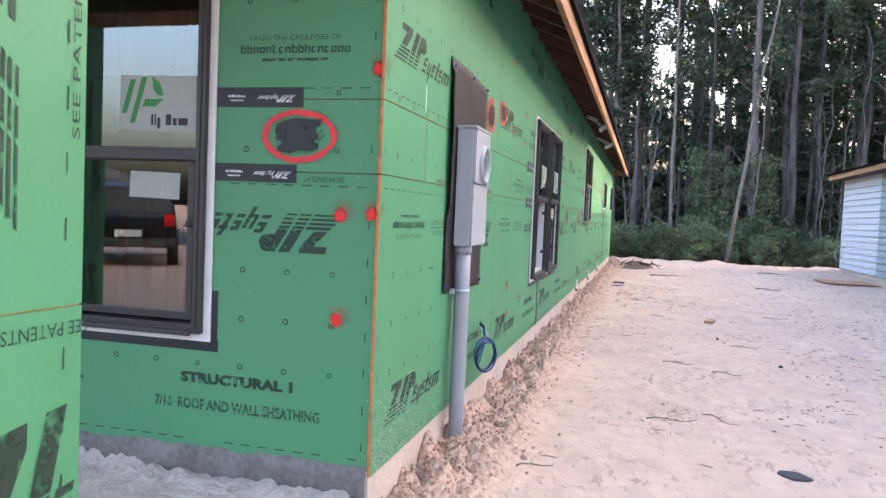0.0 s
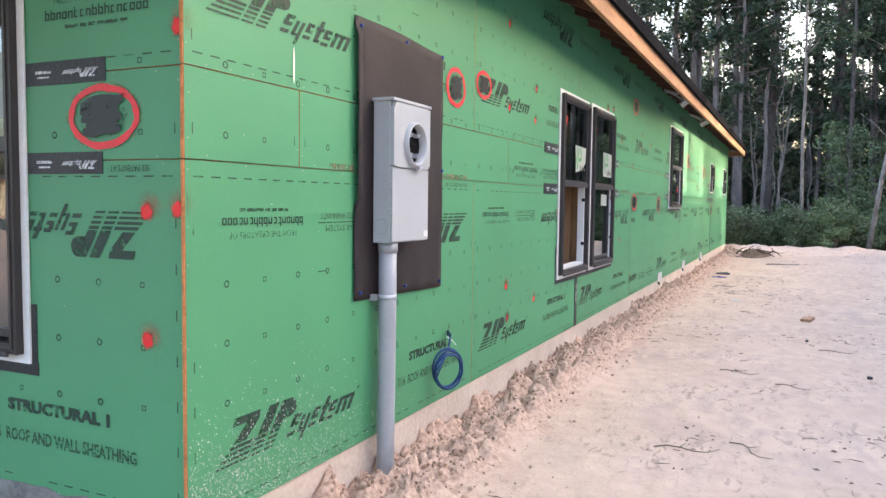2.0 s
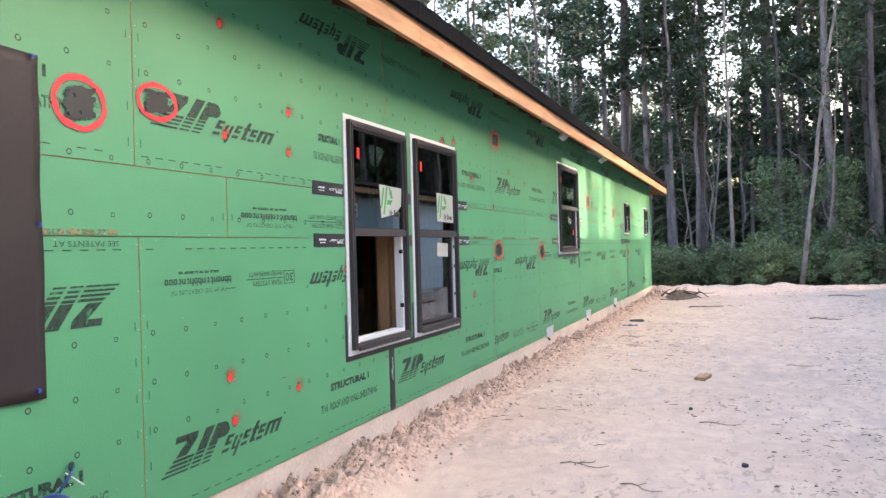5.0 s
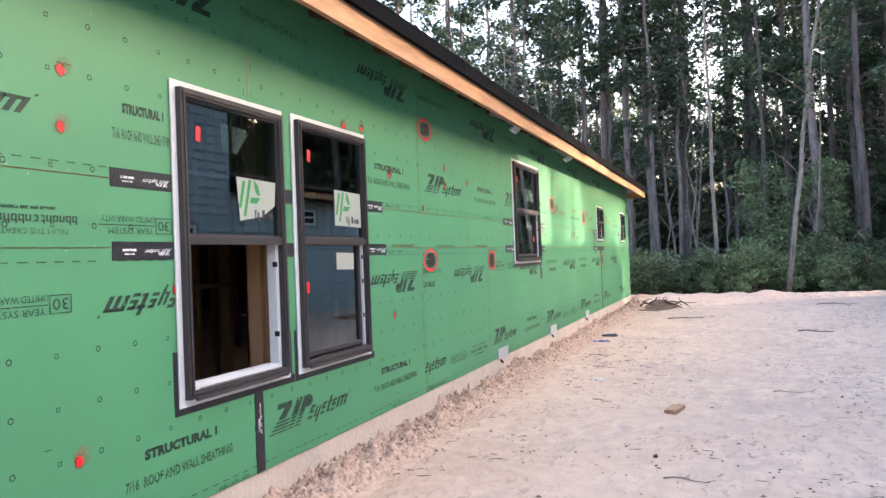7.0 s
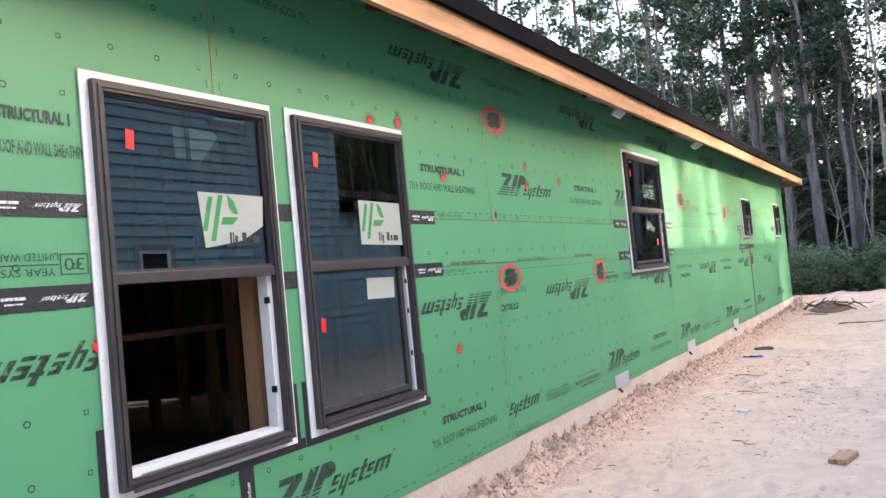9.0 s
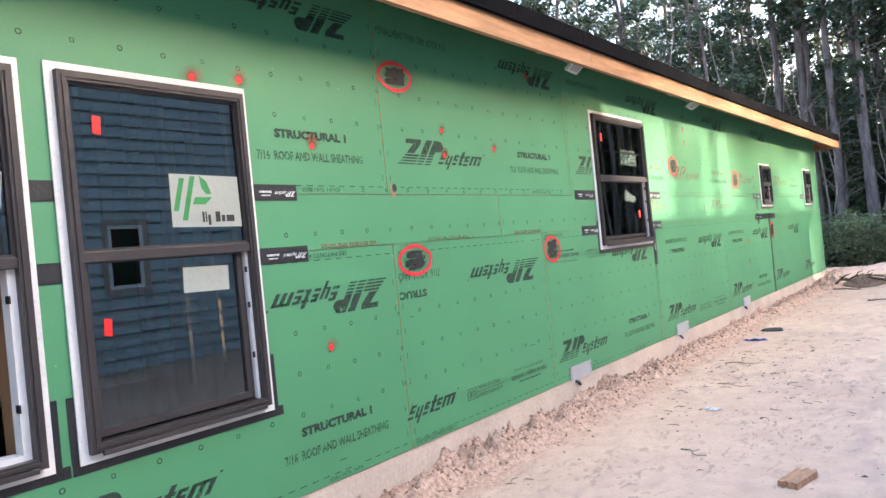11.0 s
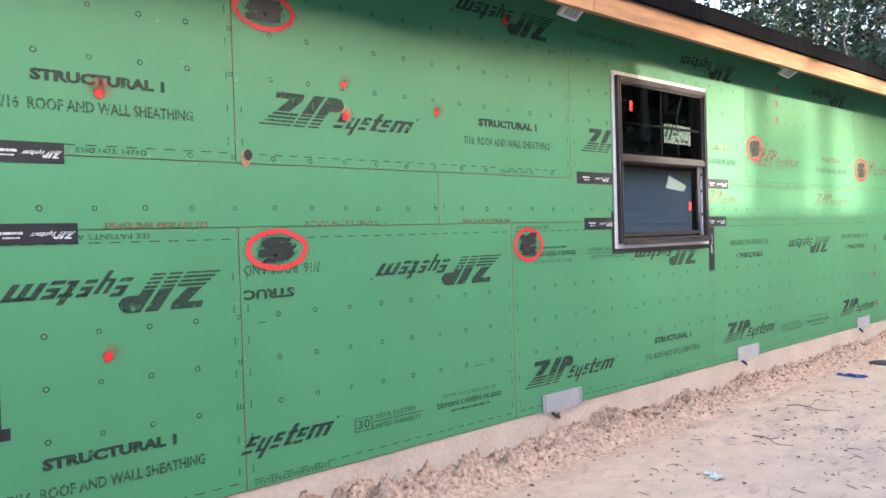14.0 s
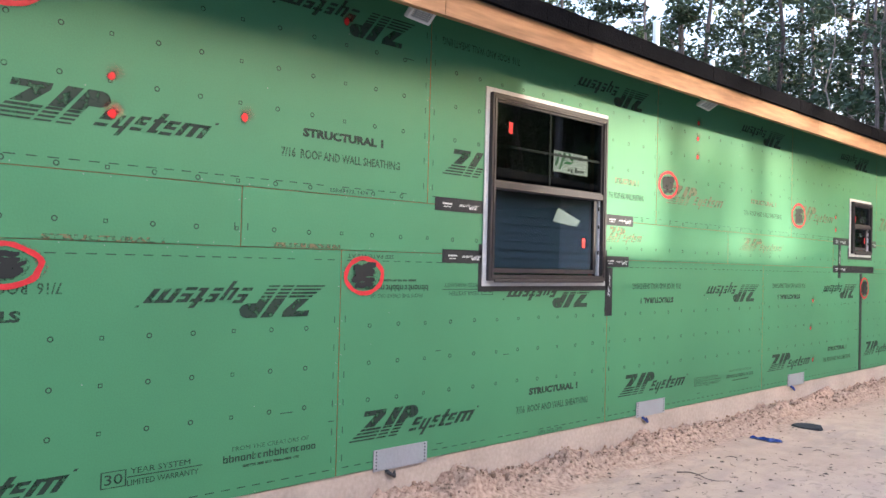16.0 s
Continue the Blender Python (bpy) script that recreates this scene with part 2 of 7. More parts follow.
def glass_mat(name, tint, straight_on):
    """A pane: clear, with a reflection that grows towards a grazing view."""
    m = bpy.data.materials.new(name)
    m.use_nodes = True
    n, l = m.node_tree.nodes, m.node_tree.links
    n.remove(n["Principled BSDF"])
    lw, pw, ma = n.new("ShaderNodeLayerWeight"), n.new("ShaderNodeMath"), n.new("ShaderNodeMath")
    tr, gl, mix = n.new("ShaderNodeBsdfTransparent"), n.new("ShaderNodeBsdfGlossy"), n.new("ShaderNodeMixShader")
    lw.inputs["Blend"].default_value = 0.5
    pw.operation, ma.operation = "POWER", "MULTIPLY_ADD"
    pw.inputs[1].default_value = 4.0
    ma.inputs[1].default_value, ma.inputs[2].default_value = 1 - straight_on, straight_on
    l.new(lw.outputs["Facing"], pw.inputs[0])
    l.new(pw.outputs[0], ma.inputs[0])
    l.new(ma.outputs[0], mix.inputs[0])
    tr.inputs["Color"].default_value = (*tint, 1)
    gl.inputs["Roughness"].default_value = 0.0
    gl.inputs["Color"].default_value = (0.93, 0.96, 0.97, 1)
    l.new(tr.outputs[0], mix.inputs[1])
    l.new(gl.outputs[0], mix.inputs[2])
    l.new(mix.outputs[0], n["Material Output"].inputs["Surface"])
    return m


GLASS = glass_mat("double_glazing", (0.50, 0.55, 0.54), 0.115)


def ground_mat():
    m = mat("pale_pinkish_sand", (0.675, 0.482, 0.360), rough=0.95, spread=0.14, scale=0.9, fine=7, bump=0.0, second=(0.53, 0.362, 0.265))
    n, l = m.node_tree.nodes, m.node_tree.links
    b = n["Principled BSDF"]
    geo = n.new("ShaderNodeNewGeometry")
    hs = []
    for s, w, st in ((2.2, 1.0, (1, 1, 1)), (7, 1.0, (1, 0.5, 1)), (45, 0.18, (1, 1, 1))):
        mp, t, k = n.new("ShaderNodeMapping"), n.new("ShaderNodeTexNoise"), n.new("ShaderNodeMath")
        mp.inputs["Scale"].default_value = st
        l.new(geo.outputs["Position"], mp.inputs["Vector"])
        l.new(mp.outputs[0], t.inputs["Vector"])
        t.inputs["Scale"].default_value, t.inputs["Detail"].default_value = s, 6
        k.operation = "MULTIPLY"
        k.inputs[1].default_value = w
        l.new(t.outputs["Fac"], k.inputs[0])
        hs.append(k.outputs[0])
    a1, a2 = n.new("ShaderNodeMath"), n.new("ShaderNodeMath")
    l.new(hs[0], a1.inputs[0]), l.new(hs[1], a1.inputs[1])
    l.new(a1.outputs[0], a2.inputs[0]), l.new(hs[2], a2.inputs[1])
    bp = n.new("ShaderNodeBump")
    bp.inputs["Strength"].default_value, bp.inputs["Distance"].default_value = 0.7, 0.055
    l.new(a2.outputs[0], bp.inputs["Height"])
    l.new(bp.outputs[0], b.inputs["Normal"])
    # specks of bark and leaf litter lying in the sand
    sp, th, mixc = n.new("ShaderNodeTexNoise"), n.new("ShaderNodeMapRange"), n.new("ShaderNodeMix")
    mps = n.new("ShaderNodeMapping")
    mps.inputs["Scale"].default_value = (1, 0.55, 1)
    l.new(geo.outputs["Position"], mps.inputs["Vector"])
    l.new(mps.outputs[0], sp.inputs["Vector"])
    sp.inputs["Scale"].default_value, sp.inputs["Detail"].default_value = 26, 3
    th.inputs["From Min"].default_value, th.inputs["From Max"].default_value = 0.69, 0.74
    l.new(sp.outputs["Fac"], th.inputs["Value"])
    mixc.data_type = "RGBA"
    l.new(th.outputs[0], mixc.inputs["Factor"])
    l.new(b.inputs["Base Color"].links[0].from_socket, mixc.inputs["A"])
    mixc.inputs["B"].default_value = (0.26, 0.19, 0.15, 1)
    # forest floor past the clearing
    sep, mr, mix2 = n.new("ShaderNodeSeparateXYZ"), n.new("ShaderNodeMapRange"), n.new("ShaderNodeMix")
    l.new(geo.outputs["Position"], sep.inputs[0])
    wob, ad = n.new("ShaderNodeTexNoise"), n.new("ShaderNodeMath")
    wob.inputs["Scale"].default_value = 0.8
    l.new(geo.outputs["Position"], wob.inputs["Vector"])
    ad.operation = "MULTIPLY_ADD"
    ad.inputs[1].default_value = 4.0
    l.new(wob.outputs["Fac"], ad.inputs[0])
    l.new(sep.outputs["Y"], ad.inputs[2])
    mr.inputs["From Min"].default_value, mr.inputs["From Max"].default_value = 34.0, 36.0
    l.new(ad.outputs[0], mr.inputs["Value"])
    mix2.data_type = "RGBA"
    l.new(mr.outputs[0], mix2.inputs["Factor"])
    # drier and damper flakes of crust on the graded sand
    flake, area, thr, thr2, both, mix3 = (n.new("ShaderNodeTexNoise"), n.new("ShaderNodeTexNoise"), n.new("ShaderNodeMapRange"), n.new("ShaderNodeMapRange"), n.new("ShaderNodeMath"), n.new("ShaderNodeMix"))
    mpf = n.new("ShaderNodeMapping")
    mpf.inputs["Scale"].default_value = (1, 0.45, 1)
    l.new(geo.outputs["Position"], mpf.inputs["Vector"])
    l.new(mpf.outputs[0], flake.inputs["Vector"])
    l.new(geo.outputs["Position"], area.inputs["Vector"])
    flake.inputs["Scale"].default_value, flake.inputs["Detail"].default_value, flake.inputs["Distortion"].default_value = 6.0, 4, 0.8
    area.inputs["Scale"].default_value = 0.45
    thr.inputs["From Min"].default_value, thr.inputs["From Max"].default_value, thr.inputs["To Max"].default_value = 0.42, 0.64, 0.62
    thr2.inputs["From Min"].default_value, thr2.inputs["From Max"].default_value = 0.44, 0.58
    lane, lane_add = n.new("ShaderNodeMapRange"), n.new("ShaderNodeMath")
    lane.inputs["From Min"].default_value, lane.inputs["From Max"].default_value, lane.inputs["To Max"].default_value = 0.3, 2.6, 0.13
    l.new(sep.outputs["X"], lane.inputs["Value"])
    l.new(lane.outputs[0], lane_add.inputs[0]), l.new(area.outputs["Fac"], lane_add.inputs[1])
    l.new(flake.outputs["Fac"], thr.inputs["Value"]), l.new(lane_add.outputs[0], thr2.inputs["Value"])
    both.operation = "MULTIPLY"
    l.new(thr.outputs[0], both.inputs[0]), l.new(thr2.outputs[0], both.inputs[1])
    mix3.data_type = "RGBA"
    l.new(both.outputs[0], mix3.inputs["Factor"])
    l.new(mixc.outputs["Result"], mix3.inputs["A"])
    mix3.inputs["B"].default_value = (0.36, 0.262, 0.215, 1)
    # scuffed flecks where the crust is broken, in patches
    fleck, patch, f_r, p_r, fp, mix5 = (n.new("ShaderNodeTexNoise"), n.new("ShaderNodeTexNoise"), n.new("ShaderNodeMapRange"), n.new("ShaderNodeMapRange"), n.new("ShaderNodeMath"), n.new("ShaderNodeMix"))
    l.new(mpf.outputs[0], fleck.inputs["Vector"]), l.new(geo.outputs["Position"], patch.inputs["Vector"])
    fleck.inputs["Scale"].default_value, fleck.inputs["Detail"].default_value, fleck.inputs["Distortion"].default_value = 17.0, 6, 1.2
    patch.inputs["Scale"].default_value, patch.inputs["Detail"].default_value = 1.1, 3
    f_r.inputs["From Min"].default_value, f_r.inputs["From Max"].default_value, f_r.inputs["To Max"].default_value = 0.57, 0.63, 0.85
    p_r.inputs["From Min"].default_value, p_r.inputs["From Max"].default_value = 0.44, 0.60
    l.new(fleck.outputs["Fac"], f_r.inputs["Value"])
    p_add = n.new("ShaderNodeMath")
    l.new(patch.outputs["Fac"], p_add.inputs[0]), l.new(lane.outputs[0], p_add.inputs[1])
    l.new(p_add.outputs[0], p_r.inputs["Value"])
    fp.operation = "MULTIPLY"
    l.new(f_r.outputs[0], fp.inputs[0]), l.new(p_r.outputs[0], fp.inputs[1])
    mix5.data_type = "RGBA"
    l.new(fp.outputs[0], mix5.inputs["Factor"])
    l.new(mix3.outputs["Result"], mix5.inputs["A"])
    mix5.inputs["B"].default_value = (0.31, 0.22, 0.165, 1)
    # darker dug-out soil heaped against the foundation
    soil, sramp, edge_n, edge_a, edge_r, mix4 = (n.new("ShaderNodeTexNoise"), n.new("ShaderNodeValToRGB"), n.new("ShaderNodeTexNoise"), n.new("ShaderNodeMath"), n.new("ShaderNodeMapRange"), n.new("ShaderNodeMix"))
    for tex, s in ((soil, 38), (edge_n, 5)):
        tex.inputs["Scale"].default_value, tex.inputs["Detail"].default_value = s, 5
        l.new(geo.outputs["Position"], tex.inputs["Vector"])
    sramp.color_ramp.elements[0].position, sramp.color_ramp.elements[1].position = 0.32, 0.62
    sramp.color_ramp.elements[0].color, sramp.color_ramp.elements[1].color = (0.27, 0.165, 0.115, 1), (0.52, 0.355, 0.26, 1)
    l.new(soil.outputs["Fac"], sramp.inputs[0])
    edge_a.operation = "MULTIPLY_ADD"
    edge_a.inputs[1].default_value = 0.5
    l.new(edge_n.outputs["Fac"], edge_a.inputs[0]), l.new(sep.outputs["X"], edge_a.inputs[2])
    edge_r.inputs["From Min"].default_value, edge_r.inputs["From Max"].default_value = -0.50, -0.34
    edge_r.inputs["To Min"].default_value, edge_r.inputs["To Max"].default_value = 1.0, 0.0
    l.new(edge_a.outputs[0], edge_r.inputs["Value"])
    mix4.data_type = "RGBA"
    l.new(edge_r.outputs[0], mix4.inputs["Factor"])
    l.new(mix5.outputs["Result"], mix4.inputs["A"]), l.new(sramp.outputs[0], mix4.inputs["B"])
    l.new(mix4.outputs["Result"], mix2.inputs["A"])
    mix2.inputs["B"].default_value = (0.07, 0.06, 0.035, 1)
    l.new(mix2.outputs["Result"], b.inputs["Base Color"])
    return m


SAND = ground_mat()


# ---- mesh helpers ----
def solid(bm, x0, x1, y0, y1, z0, z1, mi=0):
    vs = [bm.verts.new((x, y, z)) for x in (x0, x1) for y in (y0, y1) for z in (z0, z1)]
    fs = []
    for q in ((0, 1, 3, 2), (4, 6, 7, 5), (0, 4, 5, 1), (2, 3, 7, 6), (0, 2, 6, 4), (1, 5, 7, 3)):
        fc = bm.faces.new([vs[i] for i in q])
        fc.material_index = mi
        fs.append(fc)
    return fs


def block(x0, x1, y0, y1, z0, z1, bevel=0.0):
    bm = bmesh.new()
    solid(bm, x0, x1, y0, y1, z0, z1)
    if bevel:
        bmesh.ops.bevel(bm, geom=bm.edges[:], offset=bevel, segments=2, affect="EDGES", profile=0.6)
    return bm


def tube(bm, points, radius, sides=8, taper=None):
    """A pipe along points; taper gives a radius for each point."""
    rings = []
    for i, p in enumerate(points):
        p = Vector(p)
        d = (Vector(points[min(i + 1, len(points) - 1)]) - Vector(points[max(i - 1, 0)])).normalized()
        u = d.cross(Vector((0.31, 0.17, 0.94)) if abs(d.z) < 0.9 else Vector((1, 0.1, 0))).normalized()
        v = d.cross(u)
        r = taper[i] if taper else radius
        rings.append([bm.verts.new(p + r * (math.cos(a) * u + math.sin(a) * v)) for a in (2 * math.pi * k / sides for k in range(sides))])
    for a, b in zip(rings, rings[1:]):
        for k in range(sides):
            bm.faces.new((a[k], a[(k + 1) % sides], b[(k + 1) % sides], b[k])).smooth = True
    bm.faces.new(rings[0][::-1]), bm.faces.new(rings[-1])
    return bm


def poly(bm, pts, mi=0):
    f_ = bm.faces.new([bm.verts.new(p) for p in pts])
    f_.material_index = mi
    return f_


def mesh_of(name, bm, *materials):
    bmesh.ops.recalc_face_normals(bm, faces=bm.faces[:])
    me = bpy.data.meshes.new(name)
    bm.to_mesh(me)
    bm.free()
    for m in materials:
        me.materials.append(m)
    return me


def part(name, bm, material, parent, label=""):
    """One mesh object under a thing or a part."""
    me = bm if isinstance(bm, bpy.types.Mesh) else mesh_of(name, bm, *(material if isinstance(material, tuple) else (material,)))
    ob = new(name, me)
    ob.parent = parent
    if label:
        ob["label"] = label
    return ob


def thing(name, label, category, at=(0, 0, 0), group="", kind=""):
    ob = new(name)
    ob.location = at
    ob.empty_display_size = 0.1
    return tagged(ob, label, category, group, kind)


def single(name, bm, material, label, category, group="", kind=""):
    ob = new(name, mesh_of(name, bm, *(material if isinstance(material, tuple) else (material,))))
    return tagged(ob, label, category, group, kind)


def cut_rects(rect, holes):
    """What is left of a rectangle (a0, a1, z0, z1) round rectangular holes."""
    rects = [rect]
    for h in holes:
        out = []
        for a0, a1, z0, z1 in rects:
            if h[0] >= a1 or h[1] <= a0 or h[2] >= z1 or h[3] <= z0:
                out.append((a0, a1, z0, z1))
                continue
            if h[0] > a0:
                out.append((a0, h[0], z0, z1))
            if h[1] < a1:
                out.append((h[1], a1, z0, z1))
            b0, b1 = max(a0, h[0]), min(a1, h[1])
            if h[2] > z0:
                out.append((b0, b1, z0, h[2]))
            if h[3] < z1:
                out.append((b0, b1, h[3], z1))
        rects = out
    return rects


# ---- plan ----
WX = -1.08           # outer face of the side wall's sheathing
FY = 3.335           # outer face of the front wall's sheathing
END = 24.52          # far end of the house
BASE = 0.38          # bottom edge of the sheathing
SEAM_LO, SEAM_UP, TOP = 1.62, 1.92, 3.16
SHEET = 0.011
WINDOWS = {"pair_near": (7.50, 8.452, 0.855, 2.43), "pair_far": (8.548, 9.522, 0.853, 2.438), "middle": (13.482, 14.795, 1.42, 2.715),
           "small_near": (19.61, 20.30, 1.76, 2.45), "small_far": (23.01, 23.66, 1.76, 2.47)}
FRONT_WINDOW = (-2.83, -1.835, 0.877, 2.45)
IN = 0.045           # width of the nailing flange


def opening(w):
    return (w[0] + IN, w[1] - IN, w[2] + IN, w[3] - IN)


def ground_z(x, y):
    def step(a, b, v):
        v = min(1, max(0, (v - a) / (b - a)))  # falls where a is above b
        return v * v * (3 - 2 * v)
    z = 0.13 + 0.02 * noise.noise((x * 0.35, y * 0.35, 1.0)) + 0.014 * noise.noise((x * 1.7, y * 1.7, 4.0)) + 0.008 * noise.noise((x * 3.3, y * 2.4, 6.0))
    z += 0.05 * step(21, 26, y) * (1 - step(27.5, 29, y)) * (0.6 + noise.noise((x * 0.6, y * 0.4, 7)))
    heap = noise.turbulence(Vector((x * 1.1, y * 1.3, 12)), 3, True)
    z += 0.16 * step(26.0, 27.6, y) * (1 - step(28.6, 30.5, y)) * max(0, heap - 0.35)   # spoil pushed to the edge of the clearing
    z += 0.035 * step(0.4, 2.2, x) * step(7, 10, y) * (noise.turbulence(Vector((x * 1.6, y * 0.9, 21)), 4, True) - 0.5)   # churned by wheels
    z -= 0.16 * math.exp(-((x + 0.15) / 0.6) ** 2 - ((y - 22.9) / 0.25) ** 2)   # hollow dug by the back corner
    z -= 0.42 * step(28, 35, y)
    if 2.6 < y < 26.5 and x < 0.0:
        edge = -0.70 - 0.10 * step(7, 11, y) + 0.10 * noise.noise((0, y * 0.9, 1.0)) + 0.05 * noise.noise((0, y * 4, 2.0))
        bank = step(edge + 0.08, edge - 0.13, x) * step(2.6, 3.5, y) * (1 - 0.25 * step(11, 16, y))
        rough = noise.turbulence(Vector((x * 6, y * 5, 3)), 4, True) - 0.55
        crumb = noise.turbulence(Vector((x * 24, y * 20, 8)), 2, True) - 0.4
        z += bank * (0.12 + 0.05 * noise.noise((x * 2, y * 1.4, 9)) + 0.15 * rough + 0.075 * crumb)
    z += 0.20 * math.exp(-((x + 0.55) / 0.55) ** 2 - ((y - 24.6) / 0.7) ** 2) * (0.6 + 0.6 * noise.noise((x * 3, y * 3, 5)))
    if x < WX - 0.02 and 0.9 < y < 26:
        z = min(z, 0.10)
    return z


# ---- the ground ----
def make_ground():
    def axis(lo, hi, f0, f1, fine, coarse):
        a = [f0]
        while a[-1] < f1:
            a.append(a[-1] + fine)
        s = coarse
        while a[-1] < hi:
            a.append(a[-1] + s)
            s *= 1.35
        b, s = [f0 - coarse * 0.5], coarse
        while b[-1] > lo:
            b.append(b[-1] - s)
            s *= 1.35
        return b[::-1] + a
    xs = [x for x in axis(-400, 400, -1.14, 0.3, 0.045, 0.16) if x < -1.14]
    xs += [-1.13 + 0.021 * k for k in range(34)] + [-0.41 + 0.05 * k for k in range(14)] + [0.35 + 0.14 * k for k in range(1, 40)] + [6.2 + 0.5 * 1.3 ** k for k in range(1, 26)]
    ys = [y for y in axis(-400, 700, 0.0, 30.0, 0.07, 0.5) if y < 2.8 or y > 16.0]
    ys = sorted(ys + [2.82 + 0.033 * k for k in range(400)])
    verts = [(x, y, ground_z(x, y)) for y in ys for x in xs]
    w = len(xs)
    faces = [(j * w + i, j * w + i + 1, (j + 1) * w + i + 1, (j + 1) * w + i) for j in range(len(ys) - 1) for i in range(w - 1)]
    me = bpy.data.meshes.new("ground")
    me.from_pydata(verts, [], faces)
    me.polygons.foreach_set("use_smooth", [True] * len(faces))
    me.materials.append(SAND)
    return tagged(new("ground", me), "pale pinkish sandy ground, graded bare around the new house", "ground", kind="structure")


make_ground()

# ---- the house: core, floor, foundation ----
bm = bmesh.new()
for a0, a1, z0, z1 in cut_rects((FY + 0.012, END, BASE, 2.97), [opening(w) for w in WINDOWS.values()]):
    solid(bm, WX - 0.12, WX - SHEET - 0.001, a0, a1, z0, z1)
wall_east = single("wall_east", bm, STUD, "long side wall sheathed in green coated boards", "wall", kind="structure")
bm = bmesh.new()
for a0, a1, z0, z1 in cut_rects((-6.1, WX - 0.121, BASE, 3.0), [opening(FRONT_WINDOW)]):
    solid(bm, a0, a1, FY + SHEET + 0.001, FY + 0.12, z0, z1)
wall_front = single("wall_front", bm, STUD, "recessed front wall sheathed in green boards behind the porch", "wall", kind="structure")
single("wall_porch", block(-6.22, -6.1, 2.05, FY + 0.12, 0.2, 3.0), GREEN, "green-sheathed return wall closing the porch", "wall", kind="structure")
single("wall_street", block(-12.0, -6.222, 2.05, 2.17, 0.2, 3.0), GREEN, "green-sheathed street wall", "wall", kind="structure")
single("wall_west", block(-12.12, -12.002, 2.05, END, 0.2, 3.0), GREEN, "green-sheathed far side wall", "wall", kind="structure")
single("wall_back", block(-12.0, WX - 0.122, END - 0.12, END, 0.2, 3.0), GREEN, "green-sheathed back wall", "wall", kind="structure")
single("floor", block(-12.0, WX - 0.13, FY + 0.121, END - 0.13, 0.30, 0.385), FLOOR, "dusty grey floor slab indoors", "floor", kind="structure")
single("ceiling", block(-12.0, WX - 0.02, FY + 0.02, END - 0.01, 3.002, 3.03), DARK_GAP, "board ceiling of the unfinished house, indoor shade in its dark colour", "ceiling", kind="structure")


def foundation(name, rect, label):
    bm = block(*rect)
    bmesh.ops.subdivide_edges(bm, edges=[e for e in bm.edges if e.calc_length() > 2], cuts=60, use_grid_fill=True)
    for v in bm.verts:
        v.co.x += 0.006 * noise.noise((v.co.y * 3, v.co.z * 9, 1)) - 0.004
    return single(name, bm, CONCRETE, label, "foundation", kind="structure")


foundation("foundation_east", (WX - 0.2, WX - 0.004, FY + 0.003, END - 0.003, -0.3, BASE - 0.003), "pale rough concrete foundation edge below the sheathing")
foundation("foundation_front", (-6.1, WX - 0.004, FY - 0.004, FY + 0.002, -0.3, BASE + 0.02), "rough concrete foundation face at the porch")
bm = block(-6.1, -1.16, 0.9, FY - 0.006, -0.3, 0.285, 0.012)
single("porch_slab", bm, SLAB, "dusty white concrete porch slab", "slab", kind="structure")

# grey mortar smeared over the foot of the front wall
bm = bmesh.new()
cols = [-3.5 + 0.04 * k for k in range(61)]
low = [bm.verts.new((x, FY - 0.012, 0.287)) for x in cols]
mid = [bm.verts.new((x, FY - 0.014 + 0.004 * noise.noise((x * 6, 0, 0)), 0.36)) for x in cols]
top = [bm.verts.new((x, FY - 0.004, 0.415 + 0.035 * noise.noise((x * 3.1, 4, 0)) + 0.02 * noise.noise((x * 11, 1, 0)))) for x in cols]
for a, b in ((low, mid), (mid, top)):
    for k in range(60):
        bm.faces.new((a[k], a[k + 1], b[k + 1], b[k])).smooth = True
back = [bm.verts.new((v.co.x, FY + 0.001, v.co.z)) for v in top]
for k in range(60):
    bm.faces.new((top[k], top[k + 1], back[k + 1], back[k]))
single("mortar_band", bm, MORTAR, "grey mortar smeared along the foot of the front wall", "mortar", kind="structure")

# heap of spilled dust at the slab's back edge
bm = bmesh.new()
rows = []
for j in range(15):
    fall = 1 - j / 14
    rows.append([bm.verts.new((-3.4 + 0.016 * k, FY - 0.02 - 0.017 * j, 0.284 + max(0, (0.012 + 0.05 * fall) * (0.35 + 1.3 * noise.turbulence(Vector((k * 0.075, j * 0.11, 3)), 4, True) - 0.25) * fall ** 0.6) - (0.008 if j == 14 else 0))) for k in range(142)])
for a, b in zip(rows, rows[1:]):
    for k in range(141):
        bm.faces.new((a[k], b[k], b[k + 1], a[k + 1]))
single("dust_heap", bm, SLAB, "low ridge of white dust along the porch wall", "dust", kind="structure")

# ---- sheathing boards with their printing ----
text_cache = {}


def text_mesh(body, bold=0.0):
    """Flat lettering, one unit wide, its middle at the origin."""
    if (body, bold) not in text_cache:
        cu = bpy.data.curves.new("lettering", "FONT")
        cu.body, cu.offset, cu.resolution_u = body, bold, 2
        ob = bpy.data.objects.new("lettering", cu)
        scene.collection.objects.link(ob)
        bpy.context.view_layer.update()
        me = bpy.data.meshes.new_from_object(ob.evaluated_get(bpy.context.evaluated_depsgraph_get()))
        bpy.data.objects.remove(ob)
        co = np.array([v.co[:] for v in me.vertices])
        lo, hi = co.min(0), co.max(0)
        for v in me.vertices:
            v.co = ((v.co.x - (lo[0] + hi[0]) / 2) / (hi[0] - lo[0]), (v.co.y - (lo[1] + hi[1]) / 2) / (hi[1] - lo[1]), 0)
        text_cache[body, bold] = me
    return text_cache[body, bold]


